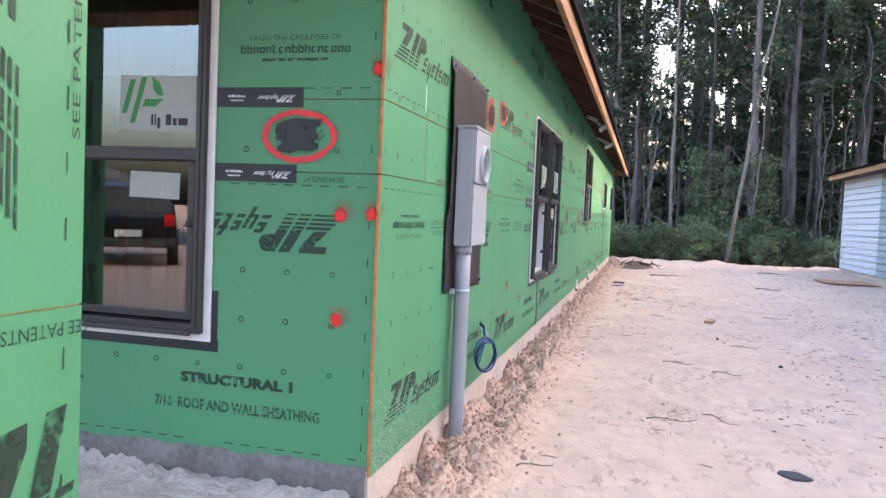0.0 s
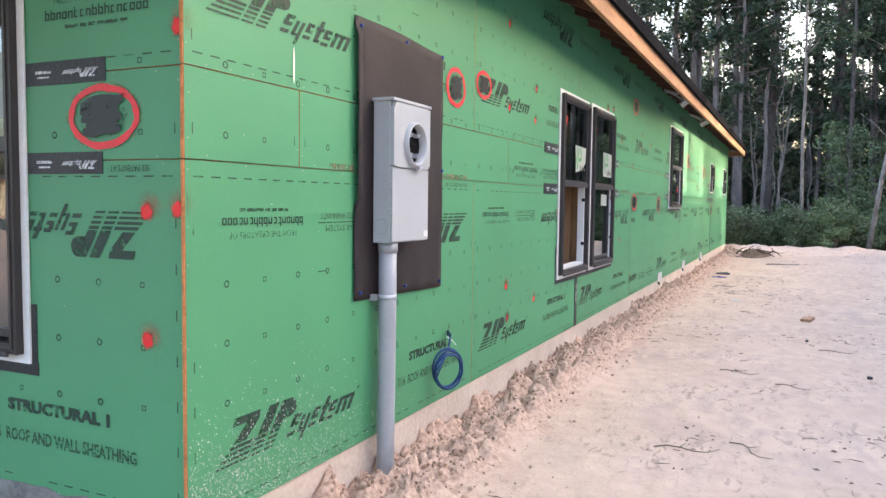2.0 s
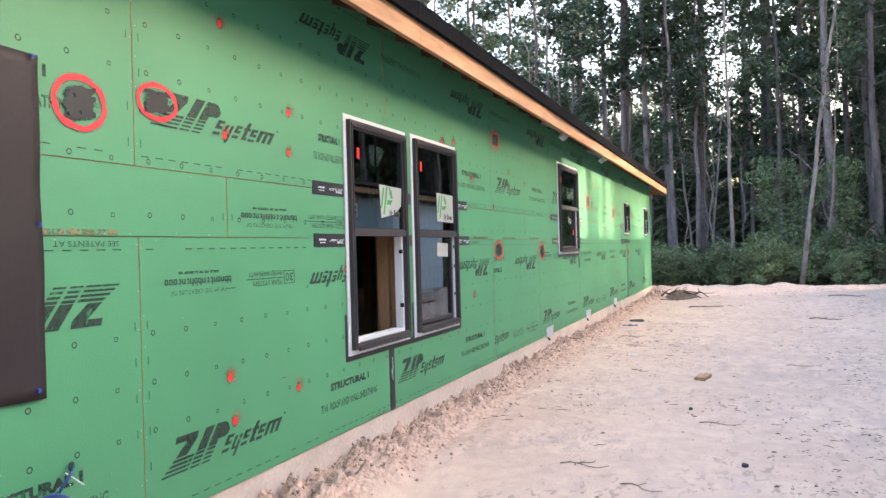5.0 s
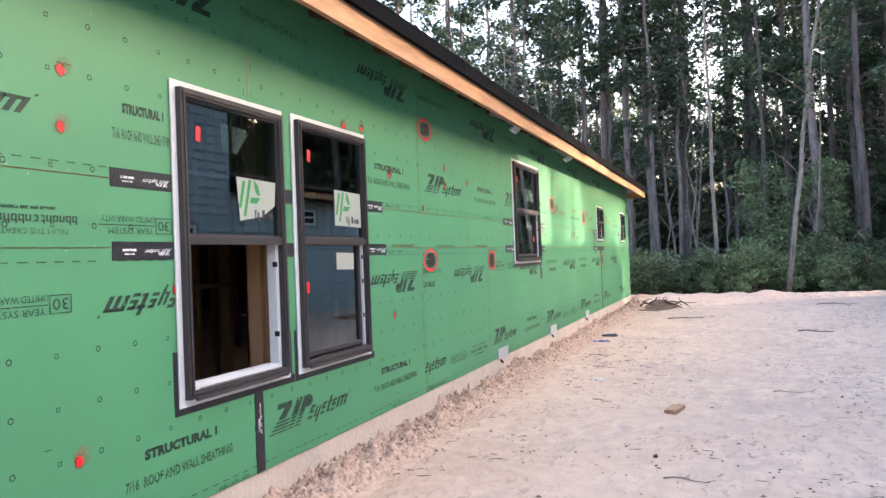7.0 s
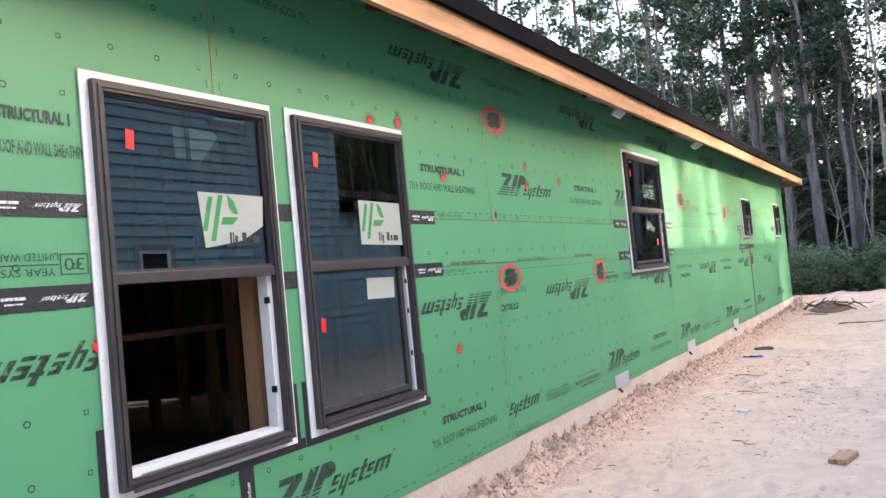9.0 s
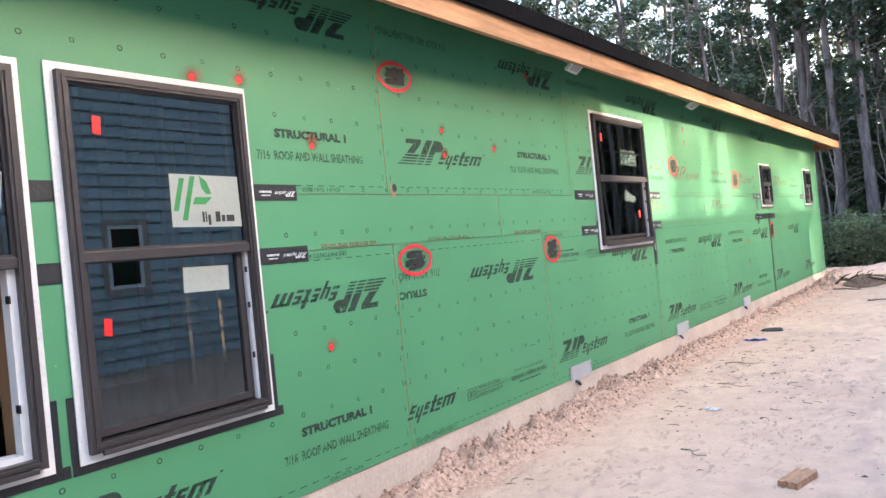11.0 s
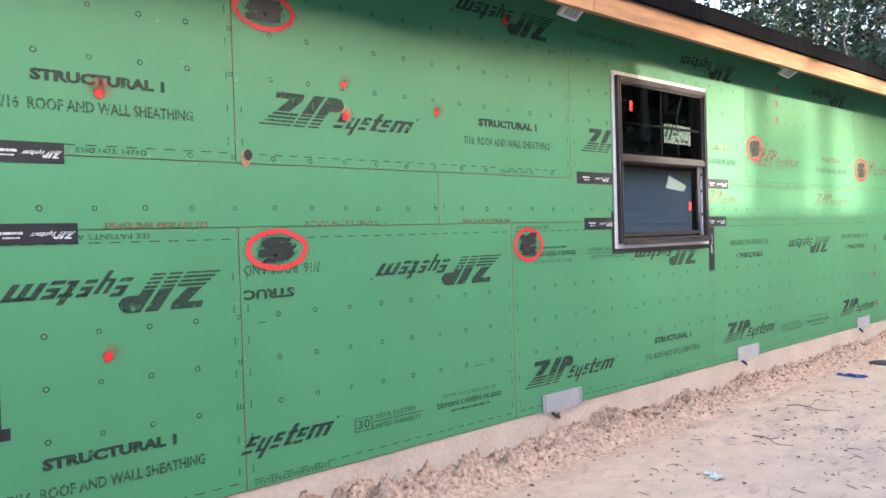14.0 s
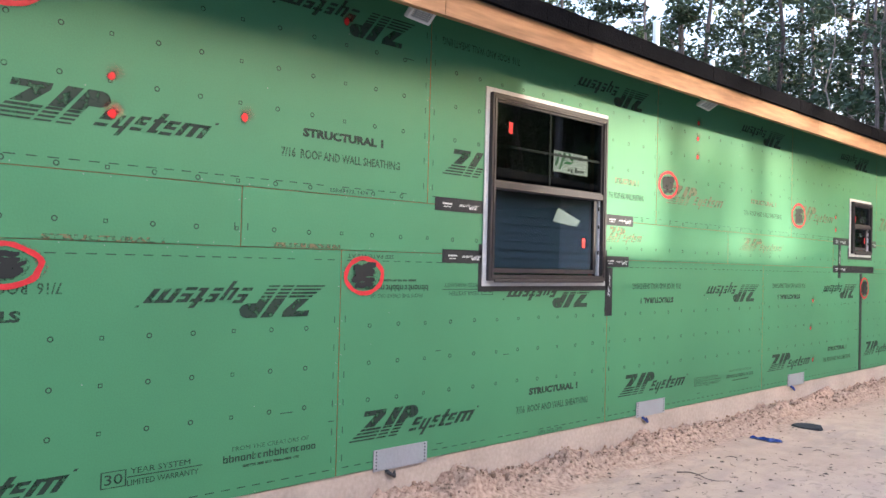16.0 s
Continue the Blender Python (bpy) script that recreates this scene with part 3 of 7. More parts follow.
def logo_mesh(piece="whole"):
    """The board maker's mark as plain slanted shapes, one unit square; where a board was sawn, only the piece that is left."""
    bm = bmesh.new()
    k = 0.14
    def slab_(x0, x1, y0, y1):
        poly(bm, [(x0 + k * y0, y0, 0), (x1 + k * y0, y0, 0), (x1 + k * y1, y1, 0), (x0 + k * y1, y1, 0)])
    poly(bm, [(0.05, 0.82, 0), (0.06, 1.0, 0), (0.225, 1.0, 0), (0.215, 0.82, 0)])
    poly(bm, [(0.05, 0.44, 0), (0.13, 0.44, 0), (0.215, 0.82, 0), (0.135, 0.82, 0)])
    slab_(0.145, 0.215, 0.42, 1.0)
    slab_(0.235, 0.30, 0.42, 1.0)
    poly(bm, [(0.30 + k * 0.56, 0.56, 0), (0.43, 0.56, 0), (0.462, 0.62, 0), (0.478, 0.74, 0), (0.47, 0.9, 0), (0.455, 0.97, 0), (0.43, 1.0, 0), (0.30 + k, 1.0, 0)])
    for i in range(4):
        y = 0.33 - 0.105 * i
        w = 0.012 * i
        for x0, x1 in ((-0.02 - w, 0.13), (0.145, 0.215), (0.235, 0.30)):
            slab_(x0, x1, y, y + 0.07 - 0.008 * i)
    x = 0.385
    for wid, y0, y1 in ((0.065, 0.08, 0.52), (0.075, -0.12, 0.45), (0.06, 0.08, 0.48), (0.06, 0.08, 0.66), (0.065, 0.06, 0.47), (0.14, 0.10, 0.50)):
        if wid > 0.1:
            for d in (0, 0.055, 0.11):
                slab_(x + d, x + d + 0.032, y0, y1)
            slab_(x, x + 0.136, y1 - 0.09, y1)
        elif y1 > 0.6:
            slab_(x + 0.012, x + 0.044, y0, y1), slab_(x, x + 0.062, 0.39, 0.48), slab_(x + 0.02, x + 0.06, y0, y0 + 0.085)
        elif y0 < 0:
            slab_(x + 0.002, x + 0.026, 0.1, y1), slab_(x + 0.044, x + 0.068, y0, y1), slab_(x + 0.006, x + 0.06, 0.08, 0.15)
        else:
            for yy in (y0, (y0 + y1) / 2 - 0.03, y1 - 0.07):
                slab_(x, x + wid - 0.006, yy, yy + 0.092)
            slab_(x, x + 0.028, (y0 + y1) / 2, y1)
        x += wid + 0.012
    slab_(x - 0.005, x + 0.012, 0.56, 0.62)
    lo, hi = {"whole": (-1, 2), "tail": (0.375, 2), "head": (-1, 0.34)}[piece]
    bmesh.ops.delete(bm, geom=[f_ for f_ in bm.faces if not lo < f_.calc_center_median().x < hi or (piece == "tail" and f_.calc_center_median().y > 0.68)], context="FACES")
    mid = {"whole": 0.5, "tail": 0.72, "head": 0.18}[piece]
    wide = {"whole": 1.0, "tail": 0.56, "head": 0.40}[piece]
    for v in bm.verts:
        v.co.x = (v.co.x - mid) / wide
        v.co.y -= 0.45
    return mesh_of("maker_mark", bm)


def bars_mesh(widths):
    """A line of writing too small to read: plain bars, one unit wide."""
    bm = bmesh.new()
    x, total = 0.0, sum(widths) + 0.25 * (len(widths) - 1)
    for w in widths:
        poly(bm, [(x / total - 0.5, -0.5, 0), ((x + w) / total - 0.5, -0.5, 0), ((x + w) / total - 0.5, 0.5, 0), (x / total - 0.5, 0.5, 0)])
        x += w + 0.25
    return mesh_of("bars", bm)


LOGO, LOGO_TAIL, LOGO_HEAD = logo_mesh(), logo_mesh("tail"), logo_mesh("head")
BARS_A, BARS_B = bars_mesh((3, 2, 4, 1.5)), bars_mesh((2, 1, 1, 3, 1))


def glyph_row(n, seed, tall=()):
    """A row of small open shapes in place of a maker's name, one unit wide."""
    r = random.Random(seed)
    bm = bmesh.new()
    for k in range(n):
        x0, x1 = k / n - 0.5, (k + 0.8) / n - 0.5
        y1 = 0.5 if k in tall else 0.2
        t = 0.22 / n
        poly(bm, [(x0, -0.5, 0), (x0 + t, -0.5, 0), (x0 + t, y1, 0), (x0, y1, 0)])
        if r.random() < 0.75:
            poly(bm, [(x1 - t, -0.5, 0), (x1, -0.5, 0), (x1, 0.2, 0), (x1 - t, 0.2, 0)])
        for y in ((0.2 - 0.14,) if r.random() < 0.4 else (0.2 - 0.14, -0.5)):
            poly(bm, [(x0 + t, y, 0), (x1 - t, y, 0), (x1 - t, y + 0.14, 0), (x0 + t, y + 0.14, 0)])
    return mesh_of("glyph_row", bm)


FLOORING_MARK = glyph_row(17, 3, (0, 1, 5, 8, 9, 10))
mat_cache = {}


def inked(me, m):
    """The same flat print in a material of its own."""
    key = (me.name, m.name)
    if key not in mat_cache:
        c = me.copy()
        c.materials.clear()
        c.materials.append(m)
        mat_cache[key] = c
    return mat_cache[key]


def on_wall(side, a, z, wid, hgt, flip=False, lift=0.0025, turn=0.0):
    """The pose of a flat print on the side wall ('east') or the front wall."""
    s = -1 if flip else 1
    if side == "east":
        m = Matrix(((0, 0, 1, WX + lift), (s, 0, 0, a), (0, s, 0, z), (0, 0, 0, 1)))
    else:
        m = Matrix(((s, 0, 0, a), (0, 0, -1, FY - lift), (0, s, 0, z), (0, 0, 0, 1)))
    return m @ Matrix.Rotation(turn, 4, "Z") @ Matrix.Diagonal((wid, hgt, 1, 1))


def stamp(name, me, m, parent, pose_, label=""):
    ob = part(name, inked(me, m), None, parent, label)
    ob.matrix_world = pose_
    return ob


def print_logo(parent, side, a0, a1, z, flip=False, ink=INK, me=LOGO):
    stamp("printed_mark", me, ink, parent, on_wall(side, (a0 + a1) / 2, z, a1 - a0, 0.165, flip))


def print_structural(parent, side, a0, a1, z, flip=False, ink=INK):
    s, w, c = (-1 if flip else 1), a1 - a0, (a0 + a1) / 2
    stamp("printed_words", text_mesh("STRUCTURAL 1", 0.06), ink, parent, on_wall(side, c, z + s * 0.06, w * 0.68, 0.048, flip), "STRUCTURAL 1 in bold dark print")
    stamp("printed_words", text_mesh("7/16  ROOF AND WALL SHEATHING", 0.03), INK_FAINT, parent, on_wall(side, c, z - s * 0.055, w, 0.05, flip))


def print_flooring(parent, side, a0, a1, z, flip=False):
    s, w, c = (-1 if flip else 1), a1 - a0, (a0 + a1) / 2
    stamp("printed_words", text_mesh("FROM THE CREATORS OF"), INK_FAINT, parent, on_wall(side, c, z + s * 0.045, w * 0.82, 0.022, flip))
    stamp("printed_bars", FLOORING_MARK, INK, parent, on_wall(side, c, z, w, 0.036, flip))
    stamp("printed_bars", BARS_B, INK_FAINT, parent, on_wall(side, c, z - s * 0.045, w * 0.6, 0.012, flip))


def ring_mesh(a, b, inner, n=4):
    bm = bmesh.new()
    o = [bm.verts.new((a * math.cos(t), b * math.sin(t), 0)) for t in (2 * math.pi * (k + (0.5 if n == 4 else 0)) / n for k in range(n))]
    i = [bm.verts.new((v.co.x * inner, v.co.y * inner, 0)) for v in o]
    for k in range(n):
        bm.faces.new((o[k], o[(k + 1) % n], i[(k + 1) % n], i[k]))
    return mesh_of("ring", bm)


BOX = ring_mesh(0.5, 0.5, 0.9)


def print_warranty(parent, side, a0, a1, z, flip=False):
    s, w = (-1 if flip else 1), a1 - a0
    left = a0 if not flip else a1
    stamp("printed_words", text_mesh("30"), INK, parent, on_wall(side, left + s * 0.12 * w, z, w * 0.17, 0.045, flip))
    stamp("printed_frame", BOX, INK, parent, on_wall(side, left + s * 0.12 * w, z, w * 0.34, 0.105, flip))
    stamp("printed_words", text_mesh("YEAR SYSTEM"), INK, parent, on_wall(side, left + s * 0.58 * w, z + s * 0.025, w * 0.60, 0.026, flip))
    stamp("printed_words", text_mesh("LIMITED WARRANTY"), INK, parent, on_wall(side, left + s * 0.61 * w, z - s * 0.027, w * 0.72, 0.026, flip))
    stamp("printed_rule", bars_mesh((1,)), INK, parent, on_wall(side, left + s * 0.63 * w, z, w * 0.76, 0.004, flip))


def sheet(parent, side, a0, a1, z0, z1, holes, marks=True):
    """One coated board with its guide marks, dashes and nail heads."""
    bm = bmesh.new()
    g = 0.0022
    for r0, r1, q0, q1 in cut_rects((a0 + g, a1 - g, z0 + g, z1 - g), holes):
        fs = solid(bm, WX - SHEET, WX, r0, r1, q0, q1, 1) if side == "east" else solid(bm, r0, r1, FY, FY + SHEET, q0, q1, 1)
        fs[1 if side == "east" else 2].material_index = 0
    board = part("sheathing_board", bm, (GREEN, OSB), parent)
    if not marks:
        return board
    bm, nails = bmesh.new(), bmesh.new()
    rnd = random.Random(int(a0 * 100) * 7 + int(z0 * 100))
    lift = 0.0022

    def place(b, u, v):
        return b.verts.new((WX + lift, u, v) if side == "east" else (u, FY - lift, v))

    def free(u, v, m=0.03):
        return a0 + 0.012 < u < a1 - 0.012 and z0 + 0.012 < v < z1 - 0.012 and not any(h[0] - m - 0.05 < u < h[1] + m + 0.05 and h[2] - m - 0.06 < v < h[3] + m + 0.05 for h in holes)

    def quad(b, u, v, w, h):
        b.faces.new([place(b, u + du * w / 2, v + dv * h / 2) for du, dv in ((-1, -1), (1, -1), (1, 1), (-1, 1))])

    def ring(u, v, r, n):
        o = [(u + r * math.cos(2 * math.pi * (k + 0.5) / n), v + r * math.sin(2 * math.pi * (k + 0.5) / n)) for k in range(n)]
        ov, iv = [place(bm, *p) for p in o], [place(bm, u + (p[0] - u) * 0.62, v + (p[1] - v) * 0.62) for p in o]
        for k in range(n):
            bm.faces.new((ov[k], ov[(k + 1) % n], iv[(k + 1) % n], iv[k]))
    rows = [z for z in ((0.78, 0.99, 1.20) if z0 < 1 else (1.71,) if z0 < 1.8 else (1.945, 2.33, 2.54, 2.75)) if z0 < z < z1]
    k0 = 0 if side == "east" else 2
    for k in range(-20, 140):
        u = (10.95 if side == "east" else -1.697 - 3 * 0.2045) + 0.2065 * (k - 60)
        for v in rows:
            if free(u, v):
                ring(u, v + rnd.uniform(-0.003, 0.003), 0.0135, 4 if (k - 61 + k0) % 3 == 0 else 8)
    full = z1 - z0 > 0.5
    if full:
        u = a0 + 0.06
        while u < a1 - 0.05:
            for v in (z0 + 0.045, z1 - 0.055):
                if free(u, v) and rnd.random() < 0.93:
                    quad(bm, u, v, 0.045, 0.0045)
            u += 0.082
    v = z0 + 0.1
    while v < z1 - 0.08:
        for u in (a0 + 0.035, a1 - 0.035):
            if free(u, v) and rnd.random() < 0.85:
                quad(bm, u, v, 0.0045, 0.036)
        v += 0.152
    for u in (a0 + 0.014, a1 - 0.014):
        v = z0 + rnd.uniform(0.03, 0.1)
        while v < z1:
            if free(u, v):
                quad(nails, u + rnd.uniform(-0.006, 0.006), v, 0.0045, 0.0045)
            v += rnd.uniform(0.12, 0.3)
    u = a0 + 0.1
    while u < a1:
        for v in (z0 + 0.014, z1 - 0.014):
            if free(u, v) and rnd.random() < 0.4:
                quad(nails, u, v + rnd.uniform(-0.005, 0.005), 0.0045, 0.0045)
        u += rnd.uniform(0.1, 0.2)
    for _ in range(4 if full else 1):
        u, v = rnd.uniform(a0, a1), rnd.uniform(z0, z1)
        if free(u, v):
            quad(nails, u, v, 0.004, 0.005)
    for _ in range(3 if full else 1):
        u, v = rnd.uniform(a0, a1), rnd.uniform(z0, z1)
        if free(u, v, 0.1):
            quad(bm, u, v, rnd.uniform(0.03, 0.09), 0.004)
    part("printed_guides", bm, INK, board)
    part("nail_heads", nails, NAIL, board)
    return board


HOLES = [opening(w) for w in WINDOWS.values()]
LOWER = (FY - SHEET, 5.72, 8.13, 10.55, 12.40, 14.84, 17.42, 19.98, 22.3, END)
STRIP = (FY - SHEET, 3.94, 6.316, 8.75, 11.80, 14.2, 16.7, 19.15, 21.6, END)
UPPER = (FY - SHEET, 5.71, 8.13, 10.55, 13.01, 15.49, 18.04, 20.5, 22.9, END)
low_boards = [sheet(wall_east, "east", a, b, BASE, SEAM_LO, HOLES) for a, b in zip(LOWER, LOWER[1:])]
strip_boards = [sheet(wall_east, "east", a, b, SEAM_LO, SEAM_UP, HOLES) for a, b in zip(STRIP, STRIP[1:])]
up_boards = [sheet(wall_east, "east", a, b, SEAM_UP, TOP, HOLES) for a, b in zip(UPPER, UPPER[1:])]
FH = [opening(FRONT_WINDOW)]
front_boards = [sheet(wall_front, "front", -3.6, WX - SHEET - 0.001, z0, z1, FH) for z0, z1 in ((BASE + 0.02, SEAM_LO), (SEAM_LO, SEAM_UP), (SEAM_UP, 3.0))]


for z0, z1 in ((BASE + 0.02, SEAM_LO), (SEAM_LO, SEAM_UP), (SEAM_UP, 3.0)):
    sheet(wall_front, "front", -6.1, -3.602, z0, z1, [], False)


def board_at(boards, edges, a):
    return boards[max(k for k in range(len(boards)) if edges[k] <= a)]


for a0, a1 in ((3.50, 4.38), (5.86, 6.76), (8.27, 9.18), (12.53, 13.47), (15.05, 16.01), (17.59, 18.58), (20.16, 21.1), (22.5, 23.4)):
    print_logo(board_at(low_boards, LOWER, a0), "east", a0, a1, 0.625)
for a0, a1 in ((4.76, 5.52), (7.15, 7.89), (9.56, 10.35), (13.84, 14.62), (18.9, 19.7)):
    print_structural(board_at(low_boards, LOWER, a0), "east", a0, a1, 0.635)
print_logo(low_boards[3], "east", 10.56, 11.06, 0.615, me=LOGO_TAIL)
print_logo(low_boards[1], "east", 7.04, 7.50, 1.355, True, me=LOGO_TAIL)
print_logo(up_boards[4], "east", 13.15, 13.50, 2.185, me=LOGO_HEAD)
for a0 in (11.17, 16.14):
    print_warranty(board_at(low_boards, LOWER, a0), "east", a0, a0 + 0.46, 0.57)
for a0 in (11.74, 16.71):
    print_flooring(board_at(low_boards, LOWER, a0), "east", a0, a0 + 0.53, 0.575)
for a0, a1 in ((4.66, 5.56), (9.545, 10.41), (11.31, 12.25), (13.70, 14.64), (16.29, 17.28), (18.86, 19.81), (21.3, 22.2)):
    print_logo(board_at(low_boards, LOWER, a0), "east", a0, a1, 1.355, True)
for a0, a1 in ((15.17, 15.89), (17.62, 18.4)):
    print_structural(board_at(low_boards, LOWER, a0), "east", a0, a1, 1.36, True)
stamp("printed_words", text_mesh("STRUC", 0.045), INK, low_boards[3], on_wall("east", 10.70, 1.30, 0.27, 0.048, True))
stamp("printed_words", text_mesh("7/16  ROOF AND", 0.012), INK_FAINT, low_boards[3], on_wall("east", 10.78, 1.415, 0.42, 0.05, True))
for a0 in (3.49, 5.86, 12.56):
    print_flooring(board_at(low_boards, LOWER, a0), "east", a0, a0 + 0.47, 1.41, True)
for a0 in (4.07, 6.46, 13.15):
    print_warranty(board_at(low_boards, LOWER, a0), "east", a0, a0 + 0.44, 1.40, True)
for a0, a1 in ((3.47, 4.33), (5.85, 6.76), (10.72, 11.65), (15.68, 16.62), (18.2, 19.16), (20.6, 21.5)):
    print_logo(board_at(up_boards, UPPER, a0), "east", a0, a1, 2.185, ink=INK_SUNLIT if a0 > 15 else INK)
for a0, a1 in ((4.65, 5.4), (7.14, 7.52), (9.57, 10.35), (12.01, 12.79), (14.83, 15.3), (17.0, 17.8), (21.8, 22.5)):
    print_structural(board_at(up_boards, UPPER, a0), "east", a0, a1, 2.175, ink=INK_SUNLIT if a0 > 14 else INK)
for a0, a1 in ((4.5, 5.4), (7.0, 7.88), (9.44, 10.34), (11.95, 12.83), (14.4, 15.3), (16.9, 17.8), (19.3, 20.2)):
    print_logo(board_at(up_boards, UPPER, a0), "east", a0, a1, 2.90, True)
for a0, a1 in ((8.1, 8.8), (10.6, 11.3), (13.1, 13.8)):
    stamp("printed_words", text_mesh("7/16  ROOF AND WALL SHEATHING", 0.012), INK_FAINT, board_at(up_boards, UPPER, a0), on_wall("east", (a0 + a1) / 2, 2.93, a1 - a0, 0.05, True))
print_flooring(strip_boards[2], "east", 6.42, 6.94, 1.73, True)
print_warranty(strip_boards[2], "east", 7.05, 7.49, 1.72, True)
for a, z in ((12.44, 1.943), (7.9, 0.395), (9.98, 0.402), (14.2, 0.402), (9.98, 1.943)):
    stamp("printed_words", text_mesh("ESRs 1473, 1474"), INK, board_at(low_boards if z < 1 else up_boards, LOWER if z < 1 else UPPER, a), on_wall("east", a, z, 0.25, 0.024))
for a0, a1 in ((4.15, 4.34), (5.25, 5.6), (9.95, 10.4), (11.98, 12.39)):
    stamp("printed_bars", BARS_A, INK_RED, board_at(strip_boards, STRIP, a0), on_wall("east", (a0 + a1) / 2, 1.637, a1 - a0, 0.022))
stamp("printed_words", text_mesh("STRUCTURAL 1", 0.045), INK_RED, strip_boards[3], on_wall("east", 11.16, 1.634, 0.52, 0.024))
for a0, a1 in ((14.83, 15.3), (16.95, 17.85)):
    stamp("printed_bars", LOGO, INK_RED, board_at(strip_boards, STRIP, a0), on_wall("east", (a0 + a1) / 2, 1.81, a1 - a0, 0.12))
for a in (5.45, 9.98, 12.6):
    stamp("printed_words", text_mesh("SEE PATENTS AT"), INK, board_at(low_boards, LOWER, a), on_wall("east", a, 1.59, 0.32, 0.022, True))
stamp("printed_words", text_mesh("SYSTEM.COM/PATENTS"), INK, low_boards[3], on_wall("east", 10.80, 0.405, 0.42, 0.024))
# front wall prints
print_structural(front_boards[0], "front", -2.105, -1.314, 0.655)
print_logo(front_boards[0], "front", -2.0, -1.27, 1.375, True)
print_logo(front_boards[0], "front", -3.4, -2.5, 0.64)
print_flooring(front_boards[2], "front", -1.728, -1.23, 2.128)
stamp("printed_words", text_mesh("SEE PATENTS AT"), INK, front_boards[0], on_wall("front", -1.33, 1.592, 0.18, 0.022, True))


# ---- spray-paint marks ----
def disc_mesh(n=20):
    bm = bmesh.new()
    poly(bm, [(math.cos(2 * math.pi * k / n), math.sin(2 * math.pi * k / n), 0) for k in range(n)])
    return mesh_of("disc", bm)


DISC = disc_mesh()
DOTS_EAST = ((6.29, 2.68), (6.88, 2.33), (6.87, 2.10), (6.31, 2.13), (6.30, 0.92), (6.33, 0.70), (6.91, 0.765), (9.23, 2.46), (9.50, 2.48), (9.95, 2.18), (9.95, 1.09),
             (11.16, 2.35), (11.17, 2.185), (11.80, 2.26), (12.39, 2.88), (16.13, 2.85), (16.12, 2.71), (16.12, 2.55), (19.2, 2.2), (19.2, 2.05), (18.6, 1.25), (18.55, 0.95), (7.50, 1.42), (18.62, 0.6))


def paint_dot(parent, side, a, z, r=0.03):
    stamp("spray_dot", DISC, RED, parent, on_wall(side, a, z, r, r * 1.15, lift=0.0045), "red spray-paint dot")
    stamp("overspray", DISC, RED_HALO, parent, on_wall(side, a + 0.015, z + 0.02, r * 2.0, r * 1.8, lift=0.0036))


for a, z in DOTS_EAST:
    tall = 1.5 if z in (2.68, 0.92, 0.765, 0.70, 2.33) else 1.0
    host = board_at(low_boards, LOWER, a) if z < SEAM_LO else board_at(up_boards, UPPER, a)
    paint_dot(host, "east", a, z, 0.028 * (1.1 if tall > 1 else 1))
for a, z, r_ in ((9.23, 2.45, 0.085), (9.50, 2.47, 0.075), (9.95, 2.20, 0.06), (11.17, 2.19, 0.055), (6.30, 0.92, 0.05)):
    stamp("overspray", DISC, RED_HALO, board_at(low_boards, LOWER, a) if z < SEAM_LO else board_at(up_boards, UPPER, a), on_wall("east", a, z + 0.015, r_, r_ * 0.8, lift=0.0032))
for a, z in ((-1.254, 1.447), (-1.118, 1.457), (-1.256, 1.016), (-1.108, 2.041)):
    paint_dot(front_boards[0] if z < SEAM_LO else front_boards[2], "front", a, z, 0.036)


